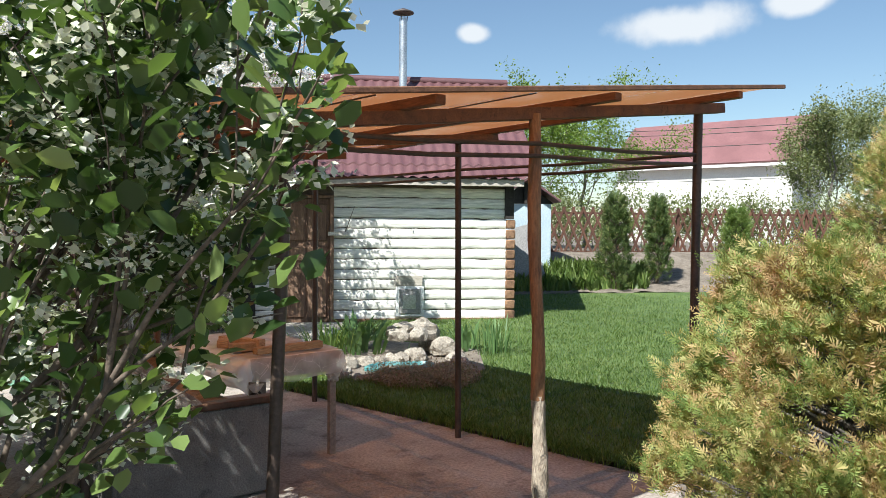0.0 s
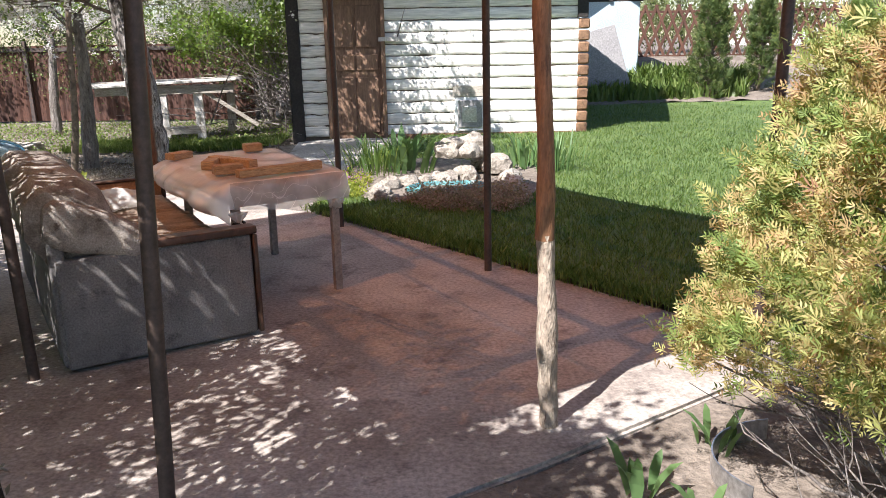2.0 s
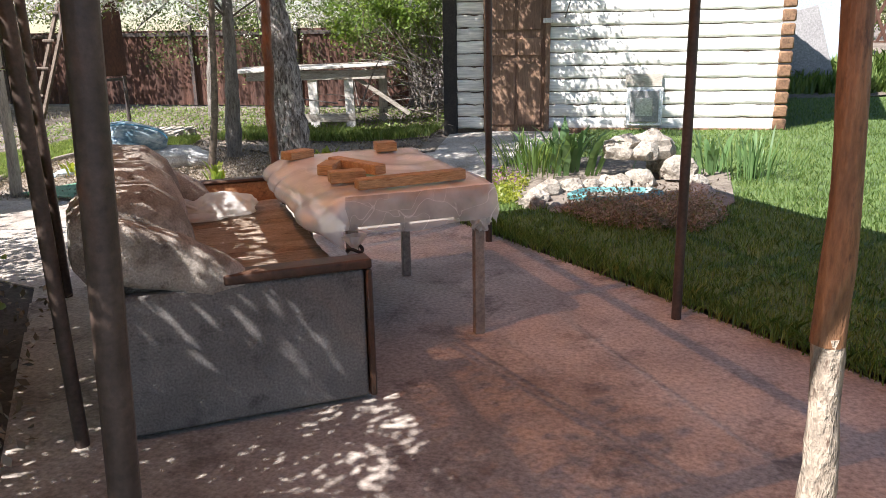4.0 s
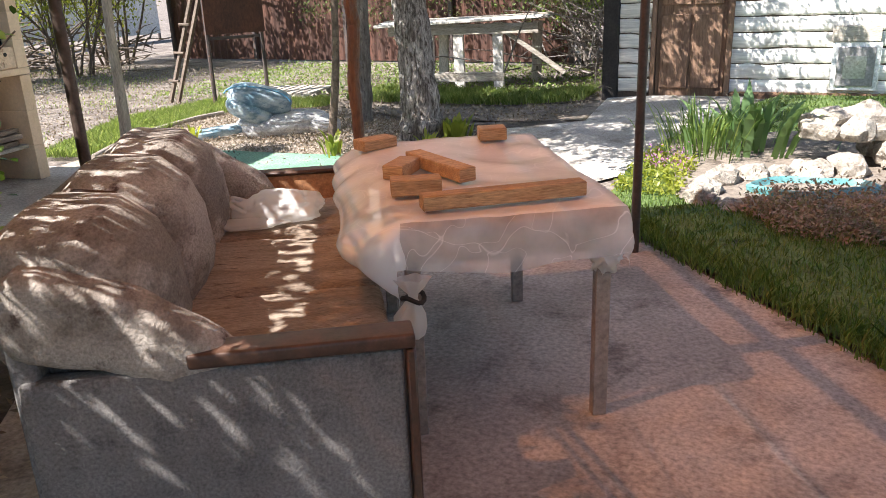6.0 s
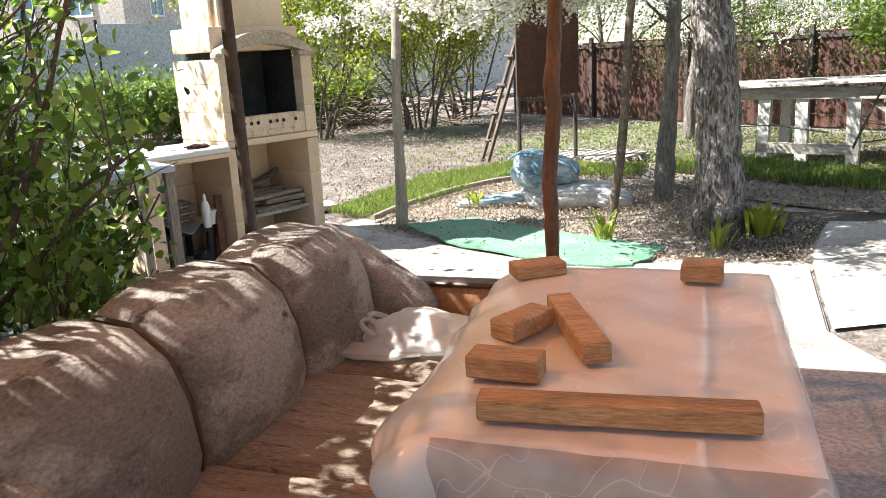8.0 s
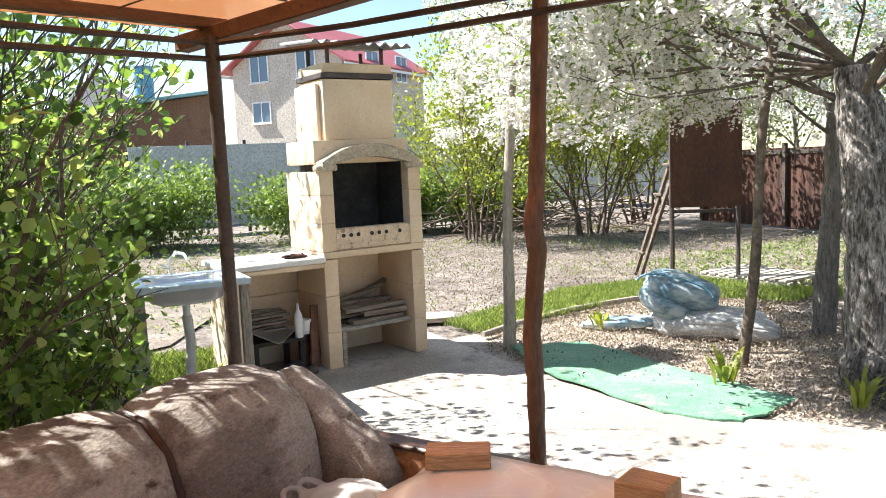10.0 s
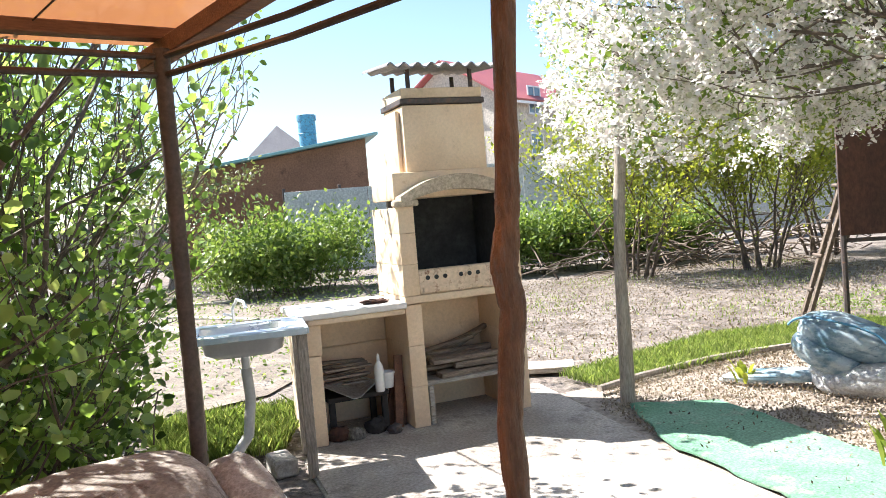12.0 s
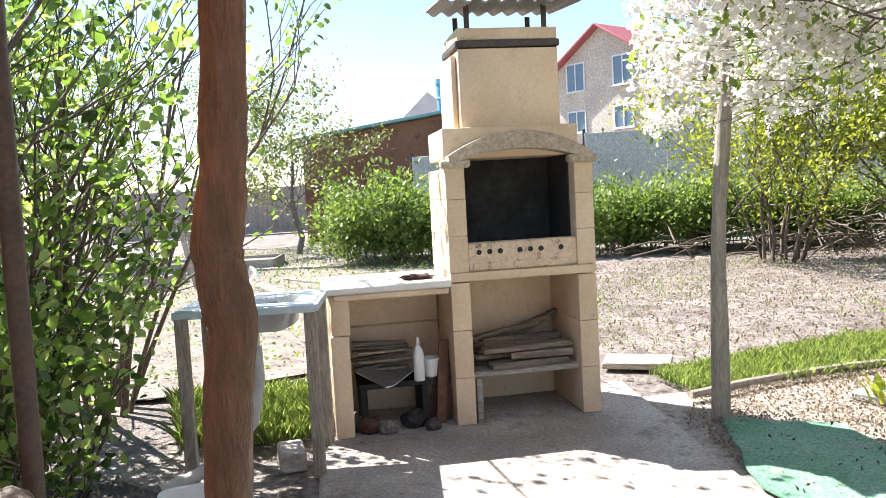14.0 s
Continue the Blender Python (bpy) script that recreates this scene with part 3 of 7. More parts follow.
def spread_from(w, count, sigma, seed, keep=None):
    """Leaf places round the twigs of w, and the ways the twigs run."""
    rng = np.random.default_rng(seed)
    tips, ways = np.array([tuple(p) for p in w.tips]), np.array([tuple(p) for p in w.ways])
    if keep is not None:
        ok = keep(tips)
        tips, ways = tips[ok], ways[ok]
    i = rng.integers(0, len(tips), count)
    return tips[i] + rng.normal(size=(count, 3)) * sigma, ways[i]


def child_mesh(name, me, parent, label=""):
    ob = new(name, me)
    ob.parent = parent
    return tagged(ob, label, kind="stuff" if name in ("stem_wood", "crown_wood", "foliage", "blossom", "crown") else "")


# ---- ground and paving ----
def sm(a, b, x):
    t = min(1.0, max(0.0, (x - a) / (b - a)))
    return t * t * (3 - 2 * t)


def land(x, y):
    """The height of the ground: level round the patio, a little higher at the log house, a bank under the lattice fence."""
    h = 0.16 * sm(8.6, 12.8, y) * sm(-3.2, -1.0, x)
    h += 0.85 * sm(16.5, 21.5, y) * sm(1.0, 5.0, x)
    return h


def build_ground():
    xs = [-900, -300, -120, -60] + [-40 + i for i in range(0, 90)] + [55, 70, 120, 300, 900]
    ys = [-900, -300, -100, -40] + [-20 + i for i in range(0, 70)] + [55, 70, 120, 300, 900]
    bm = bmesh.new()
    grid = [[bm.verts.new((x, y, land(x, y) - 0.03 + 0.012 * noise.noise(Vector((x * 0.9, y * 0.9, 0))))) for x in xs] for y in ys]
    for a, b in zip(grid, grid[1:]):
        for k in range(len(xs) - 1):
            bm.faces.new((a[k], a[k + 1], b[k + 1], b[k]))
    return solid("ground", bm, M_soil, "dry grey-brown garden soil", "ground", kind="structure", smooth=60)


def draped(name, pts, lift, material, label, cat, cell=0.35, rough=0.0):
    """A patch of ground cover that follows the land."""
    bm = bmesh.new()
    x0, x1 = min(p[0] for p in pts), max(p[0] for p in pts)
    y0, y1 = min(p[1] for p in pts), max(p[1] for p in pts)
    bm.faces.new([bm.verts.new((x, y, 0)) for x, y in pts])
    x = x0 + cell
    while x < x1:
        bmesh.ops.bisect_plane(bm, geom=bm.verts[:] + bm.edges[:] + bm.faces[:], plane_co=(x, 0, 0), plane_no=(1, 0, 0))
        x += cell
    y = y0 + cell
    while y < y1:
        bmesh.ops.bisect_plane(bm, geom=bm.verts[:] + bm.edges[:] + bm.faces[:], plane_co=(0, y, 0), plane_no=(0, 1, 0))
        y += cell
    for v in bm.verts:
        v.co.z = land(v.co.x, v.co.y) + lift + rough * noise.noise(Vector((v.co.x * 3, v.co.y * 3, 4)))
    bm.normal_update()
    for f in bm.faces:
        if f.normal.z < 0:
            f.normal_flip()
    return solid(name, bm, material, label, cat, kind="structure", smooth=60)


def W(v, u):
    p = PERG @ Vector((v, u, 0))
    return (p.x, p.y)


build_ground()
# the patio: one cast slab under the pergola, running on to the barbecue
patio = slab([W(0.74, 2.82), W(2.35, 2.80), W(3.6, 2.84), W(4.12, 3.25), W(3.80, 5.5), W(3.47, 7.42), W(3.2, 8.0), (-2.05, 9.6), (-2.75, 9.2), (-3.3, 8.62), (-4.2, 8.5), (-6.3, 8.40), (-6.35, 6.6), (-5.1, 6.42), (-4.45, 6.5), (-3.6, 6.28), W(0.5, 6.9)], -0.12, 0.0, 0.015)
solid("patio", patio, M_conc, "worn grey concrete patio slab", "patio", kind="structure")
draped("path", [(-2.05, 9.62), W(3.22, 8.05), (-0.95, 9.3), (-0.8, 10.3), (-0.4, 11.4), (-0.2, 12.55), (-1.75, 12.55), (-1.7, 11.2), (-2.5, 10.9), (-2.3, 10.2)], -0.006, M_conc2, "pale worn concrete path to the log house door", "path")
draped("side_path", [(-1.72, 11.25), (-1.72, 12.3), (-4.0, 12.7), (-7.0, 14.2), (-7.0, 13.2), (-4.0, 11.6)], -0.010, M_dirt, "grey earth path between trees", "path")
# dark soil, with the apple crown's shade put into its colour
draped("tree_bed", [(-2.75, 9.72), (-2.2, 9.72), (-2.32, 10.2), (-2.5, 10.9), (-1.78, 11.15), (-2.0, 11.3), (-3.3, 11.15), (-3.25, 10.4)], -0.008, M_darkbed, "dark raked soil beside the apple tree, darkened for the crown's shade", "bed", rough=0.012)
lawn_pts = [W(3.48, 7.46), W(3.81, 5.5), W(4.13, 3.28), W(4.3, 2.6), (7.5, 4.5), (9.5, 11.0), (8.5, 17.2), (2.6, 17.0), (2.55, 12.6), (0.1, 12.55), (-0.4, 11.4), (-0.8, 10.3), (-0.95, 9.3)]
draped("lawn", lawn_pts, 0.02, M_turf, "short green spring lawn", "lawn", rough=0.01)
draped("mulch_bed", [(-2.65, 9.1), (-2.0, 9.5), (-2.4, 10.9), (-2.6, 11.3), (-4.0, 11.4), (-6.3, 12.0), (-6.3, 10.3), (-5.9, 8.3), (-5.3, 8.3), (-4.2, 8.36), (-3.25, 8.5)], -0.022, M_mulch, "dry woodchip mulch under the apple tree", "bed", rough=0.010)
# the shade under the bushes is put into this bed's near-black colour
draped("dark_bed", [W(0.72, 2.6), W(0.72, 6.85), (-4.3, 6.3), (-5.0, 5.2), (-4.5, 2.5), (-2.0, -0.5)], -0.012, M_darkbed, "bare soil of a shrub bed, coloured dark for the bushes' shade", "bed", rough=0.03)
draped("tilled_plot", [(-6.5, 5.0), (-7.2, 6.2), (-10.0, 7.6), (-16.0, 8.2), (-23.0, 7.0), (-23.0, -5.0), (-9.0, -3.0)], -0.014, M_dirt, "dug grey-brown vegetable plot", "bed", 0.8, 0.04)
draped("front_bed", [W(0.74, 2.80), W(2.35, 2.78), W(3.6, 2.82), W(4.3, 2.55), (4.2, 1.2), (0.9, 1.4), (0.2, 2.2)], -0.010, M_dirt, "bare dark soil with sprouting bulbs", "bed", rough=0.03)
draped("back_bed", [(2.65, 17.05), (8.6, 17.25), (12.0, 17.5), (16, 22.5), (2.0, 22.5)], 0.02, M_dirt, "dark planted border below the fence", "bed", rough=0.05)
mat_edge = [(-4.42, 8.52), (-3.35, 8.60), (-2.92, 8.85), (-3.05, 9.45), (-3.9, 9.35), (-5.05, 9.3), (-5.28, 8.72)]
mat_wavy = []
for (ax, ay), (bx, by) in zip(mat_edge, mat_edge[1:] + mat_edge[:1]):
    for i in range(8):
        qx, qy = ax + (bx - ax) * i / 8, ay + (by - ay) * i / 8
        mat_wavy.append((qx + 0.05 * noise.noise(Vector((qx * 5, qy * 5, 1))), qy + 0.05 * noise.noise(Vector((qx * 5, qy * 5, 8)))))
mat_bm = slab(mat_wavy, 0.0, 0.014, 0.003)
solid("green_mat", mat_bm, M_mat, "faded green artificial turf mat on the ground", "mat")

# ---- pergola ----


def roof_z(v, u):
    """The underside of the beams: the roof rises across, less so at the back."""
    f = (u - 3.08) / 3.64
    return (1.99 + 0.12 * (v - 1.05)) * (1 - f) + (2.07 + 0.073 * (v - 0.7)) * f


def bar(p0, p1, w, h, bev=0.004):
    """A squared timber from p0 to p1, resting on that line."""
    a, b = Vector(p0), Vector(p1)
    d = b - a
    m = Matrix.Translation(a) @ d.to_track_quat("Y", "Z").to_matrix().to_4x4()
    return one_box(-w / 2, w / 2, 0, d.length, 0, h, bev, m)


def build_pergola():
    p = thing("pergola", in_perg(2.3, 4.9), "brown steel and timber pergola with a brown polycarbonate roof", "pergola")

    def add(name, bm, mat, label="", smooth=40):
        ob = part(name, bm, mat, p, label, smooth)
        ob.matrix_local = pose(-2.3, -4.9, 0)
        return ob
    for u, a, b in ((3.08, 0.85, 4.27), (4.93, 0.7, 4.05), (6.72, 0.45, 3.75)):
        add("beam", bar((a, u, roof_z(a, u)), (b, u, roof_z(b, u)), 0.07, 0.062), M_rafter)
    for k in range(4):
        v = 0.62 + 1.133 * k
        v1 = v - 0.05 * k / 3
        add("rafter", bar((v, 2.80, roof_z(v, 2.80) + 0.060), (v1, 6.80, roof_z(v1, 6.80) + 0.060), 0.055, 0.042), M_rafter)
    for k in range(4):
        a = 0.40 + k * 0.965
        b = a + 0.96
        bm = bmesh.new()
        rows = []
        for j in range(9):
            u = 2.66 + 4.2 * j / 8
            cut = 0.36 * j / 8 if k == 3 else 0.0
            rows.append([bm.verts.new((x, u, roof_z(x, u) + 0.108)) for x in (a, (a + b - cut) / 2, b - cut)])
        for r0, r1 in zip(rows, rows[1:]):
            for i in range(2):
                bm.faces.new((r0[i], r0[i + 1], r1[i + 1], r1[i]))
        add("roof_sheet", bm, M_poly, "brown translucent polycarbonate sheet", 60)
    add("edge_strip", bar((0.40, 2.655, roof_z(0.40, 2.66) + 0.092), (4.25, 2.655, roof_z(4.25, 2.66) + 0.092), 0.02, 0.024), M_rafter)
    for k in range(1, 4):
        a = 0.40 + k * 0.965 - 0.0025
        add("joint_strip", bar((a, 2.66, roof_z(a, 2.66) + 0.112), (a, 6.86, roof_z(a, 6.86) + 0.112), 0.014, 0.008, 0.002), M_brownpaint)
    for v, u, dv, du, r in ((1.115, 3.06, 0.09, 0.0, 0.025), (0.90, 4.74, -0.03, 0.0, 0.026), (0.72, 6.64, -0.02, 0.02, 0.027), (3.69, 4.95, -0.02, 0.0, 0.025), (3.44, 6.74, 0.0, 0.0, 0.024), (4.03, 3.10, 0.02, 0.0, 0.028)):
        top = roof_z(v + dv, u) + 0.01
        add("post", one_tube([(v, u, -0.05), (v + dv * 0.5, u + du * 0.5, top / 2), (v + dv, u + du, top)], r, 10), M_brownpaint, "brown painted steel post")
    # thin wires that hold the sheets from below
    for v in (1.02, 1.40, 2.25):
        add("wire", one_tube([(v, 2.75 + 0.8 * k, roof_z(v, 2.75 + 0.8 * k) + 0.096 - 0.012 * (k % 2)) for k in range(6)], 0.0035, 5), M_brownpaint)
    add("wire", one_tube([(0.5 + 0.62 * k, 6.30, roof_z(0.5 + 0.62 * k, 6.30) + 0.094 - 0.01 * (k % 2)) for k in range(6)], 0.0035, 5), M_brownpaint)
    # pairs of rails under the roof
    ring = [(1.19, 3.06), (0.87, 4.74), (0.70, 6.66), (1.97, 6.80), (3.44, 6.74), (3.68, 4.95), (4.05, 3.10), (2.57, 3.02), (1.19, 3.06)]
    for a, b in zip(ring, ring[1:]):
        for dz in (0.0, 0.06):
            za, zb = 1.90 + 0.035 * a[0] + dz, 1.90 + 0.035 * b[0] + dz
            if a[1] > 6 or b[1] > 6:
                za, zb = (1.985 + 0.012 * q[0] + dz if q[1] > 6 else 1.90 + 0.035 * q[0] + dz for q in (a, b))
            add("rail", one_tube([(a[0], a[1], za), ((a[0] + b[0]) / 2, (a[1] + b[1]) / 2, (za + zb) / 2 - 0.012), (b[0], b[1], zb)], 0.011, 8), M_brownpaint)
    return p


def wobbly(p0, p1, r0, r1, seed, bend=0.02, n=16, seg=14, wob=0.05):
    rng = random.Random(seed)
    a, b = Vector(p0), Vector(p1)
    ph = rng.uniform(0, 6)
    pts, rad = [], []
    for i in range(n + 1):
        t = i / n
        q = a.lerp(b, t)
        q += Vector((bend * math.sin(ph + 5 * t), bend * math.cos(ph * 1.7 + 4 * t), 0)) * math.sin(math.pi * min(1, t * 1.2))
        pts.append(q)
        rad.append((r0 + (r1 - r0) * t) * (1 + 0.07 * math.sin(9 * t + ph) + rng.uniform(-0.04, 0.04)))
    bm = bmesh.new()
    tube(bm, pts, rad, seg, wob, rng)
    return bm


build_pergola()
log_post = thing("log_post", pose(0.646, 3.937, 0), "half-peeled brown log post with grey bark below", "post")
part("upper_log", wobbly((-0.035, 0.0, 0.78), (-0.06, 0.01, 2.2), 0.034, 0.031, 3, 0.012), M_barklog, log_post)
part("bark", wobbly((0, 0, -0.03), (-0.033, 0.0, 0.80), 0.038, 0.036, 5, 0.006, wob=0.13), M_peel, log_post, "grey flaking bark on the lower half")
knee = bmesh.new()
rng = random.Random(11)
run = [(0.004, 0.0, -0.03), (-0.004, 0.008, 0.30), (0.006, 0.014, 0.60), (0.0, 0.016, 0.85), (-0.004, 0.010, 1.0), (0.0, 0.018, 1.08), (0.003, 0.024, 1.17), (0.004, 0.037, 1.26), (0.003, 0.029, 1.31), (0.0, 0.024, 1.355), (0.002, 0.038, 1.44), (0.002, 0.046, 1.54), (0.0, 0.056, 1.7), (0.0, 0.085, 2.2)]
fat = [0.034, 0.030, 0.028, 0.028, 0.030, 0.030, 0.029, 0.030, 0.031, 0.031, 0.028, 0.027, 0.026, 0.026]
spine, girth = [], []
for i in range(len(run) - 1):
    for j in range(5):
        spine.append(Vector(run[i]).lerp(Vector(run[i + 1]), j / 5))
        girth.append((fat[i] + (fat[i + 1] - fat[i]) * j / 5) * rng.uniform(0.95, 1.06))
tube(knee, spine, girth, 16, 0.035, rng)
oil_post = solid("log_post", knee, M_barkred, "crooked red-brown oiled log post", "post", at=pose(-1.851, 6.797, 0))

# ---- sofa ----


def shell(bm, w, prof, thick, crown):
    """A puffed cushion: a profile in (depth, height) swept across the width w, bulging by crown in the middle."""
    n, rows = 16, []
    for i in range(n + 1):
        t = i / n
        s = math.sin(math.pi * t) ** 0.45
        row = []
        for (d, z) in prof:
            row.append(bm.verts.new((d + crown * s * (1 if d > 0.1 else -0.2), (t - 0.5) * w, z + 0.5 * crown * s)))
        rows.append(row)
    m = len(prof)
    for a, b in zip(rows, rows[1:]):
        for k in range(m):
            bm.faces.new((a[k], b[k], b[(k + 1) % m], a[(k + 1) % m]))
    bm.faces.new(rows[0])
    bm.faces.new(list(reversed(rows[-1])))
    bmesh.ops.recalc_face_normals(bm, faces=list(bm.faces))
    for v in bm.verts:
        v.co += v.normal * 0.012 * noise.noise(v.co * 9)


def build_sofa():
    # local x: from the back (0) to the front (0.95); local y: along, 0 to 2.02
    s = thing("sofa", in_perg(1.05, 4.68), "worn grey and taupe sofa with brown trim and tan seat", "sofa")
    bm = one_box(0.0, 0.93, 0.0, 0.07, 0.02, 0.559, 0.02, seg=3)
    part("side_panel", bm, M_grey_uph, s, "grey worn fabric side")
    part("side_panel", one_box(0.28, 0.93, 1.95, 2.02, 0.02, 0.585, 0.015, seg=2), M_panel, s, "tan end panel")
    part("back_panel", one_box(-0.02, 0.05, 0.02, 2.0, 0.03, 0.70, 0.025, seg=3), M_grey_uph, s, "grey worn fabric back")
    part("base", one_box(0.06, 0.90, 0.08, 1.94, 0.06, 0.36, 0.015), M_grey_uph, s)
    # wooden trim on the end panels
    part("trim", one_box(0.40, 0.96, -0.012, 0.085, 0.562, 0.602, 0.010, seg=3), M_trim, s, "dark brown veneered arm top")
    part("trim", one_box(0.935, 0.96, -0.012, 0.082, 0.02, 0.559, 0.006), M_trim, s, "dark brown front edge")
    part("trim", one_box(0.30, 0.96, 1.94, 2.03, 0.586, 0.606, 0.008), M_trim, s, "dark brown veneered arm top")
    part("trim", one_box(0.932, 0.958, 1.94, 2.03, 0.02, 0.585, 0.006), M_trim, s, "dark brown front edge")
    # the seat in three folds
    for k in range(3):
        b = bmesh.new()
        box(b, 0.20, 0.92, 0.09 + k * 0.62, 0.705 + k * 0.62, 0.34, 0.475, 0.045, seg=4)
        bmesh.ops.subdivide_edges(b, edges=[e for e in b.edges if e.calc_length() > 0.2], cuts=14, use_grid_fill=True)
        for v in b.verts:
            if v.co.z > 0.43:
                v.co.z += 0.016 * noise.noise(Vector((v.co.x * 2.2, v.co.y * 15 + 1.5 * noise.noise(Vector((v.co.x * 3, v.co.y * 3, 5))), k))) + 0.006 * noise.noise(Vector((v.co.x * 9, v.co.y * 26, k))) + 0.012 * math.sin((v.co.y - 0.09 - k * 0.62) / 0.615 * math.pi)
        part("seat_cushion", b, M_seat, s, "tan plush seat cushion")
    # back cushions, leaning and rolled over the top
    prof = [(0.02, 0.42), (0.24, 0.42), (0.26, 0.52), (0.245, 0.66), (0.20, 0.77), (0.11, 0.85), (0.0, 0.865), (-0.09, 0.80), (-0.10, 0.66), (-0.03, 0.55)]
    for k in range(3):
        b = bmesh.new()
        shell(b, 0.56, prof, 0.1, 0.085)
        bmesh.ops.translate(b, vec=(0, 0.37 + 0.565 * k, 0), verts=b.verts)
        part("back_cushion", b, M_cushion, s, "taupe patterned plush back cushion", smooth=60)
        if k < 2:
            y = 0.37 + 0.565 * k + 0.2825
            part("seam", one_tube([(d + 0.012, y, z + 0.006) for d, z in prof[1:8]], 0.013, 6), M_trim, s, "dark brown piping")
    # the soft arm rolls at both ends
    for y, w, name in ((0.02, 0.15, "arm_cushion"), (1.80, 0.17, "arm_cushion")):
        b = bmesh.new()
        pts, rad = [], []
        for i in range(13):
            t = i / 12
            x = -0.02 + 0.50 * t
            z = 0.80 - 0.22 * t ** 1.5
            pts.append((x, y + 0.02, z - 0.06))
            rad.append((0.115 - 0.045 * t) * (0.6 if i == 0 else 0.92 if i in (1, 12) else 1))
        tube(b, pts, rad, 20)
        for v in b.verts:
            d = v.co.y - y - 0.02
            v.co.y = y + 0.065 + math.copysign(min(1, abs(d) / 0.07) ** 0.6 * 0.085, d) * (1 if abs(d) > 1e-4 else 0)
            mid = 0.74 - 0.22 * min(1, max(0, (v.co.x + 0.02) / 0.5)) ** 1.5
            v.co.z = mid - (0.07 if y > 1 else 0.01) + (v.co.z - mid) * (1.75 if y > 1 else 1.15)
            v.co += Vector((0.012 * noise.noise(v.co * 9), 0.010 * noise.noise(v.co * 6 + Vector((3, 0, 0))), 0.014 * noise.noise(v.co * 7)))
        part(name, b, M_cushion, s, "taupe plush arm roll", smooth=60)
    return s


build_sofa()

# ---- table with its plastic cover ----


def build_table():
    # local x 0..0.70 across, y 0..1.2 along
    t = thing("garden_table", in_perg(2.02, 5.13), "red-brown wooden table on grey steel legs", "table")
    part("tabletop", one_box(0, 0.70, 0, 1.17, 0.70, 0.745, 0.006), M_tabletop, t)
    part("apron", one_box(0.02, 0.68, 0.015, 0.04, 0.61, 0.699, 0.003), M_apron, t)
    part("apron", one_box(0.02, 0.68, 1.13, 1.155, 0.61, 0.699, 0.003), M_apron, t)
    part("apron", one_box(0.02, 0.045, 0.041, 1.129, 0.61, 0.699, 0.003), M_apron, t)
    part("apron", one_box(0.655, 0.68, 0.041, 1.129, 0.61, 0.699, 0.003), M_apron, t)
    for x, y in ((0.04, 0.045), (0.66, 0.045), (0.04, 1.10), (0.63, 1.09)):
        part("leg", one_box(x - 0.025, x + 0.025, y - 0.02, y + 0.02, 0, 0.609, 0.003), M_leg, t)
    return t


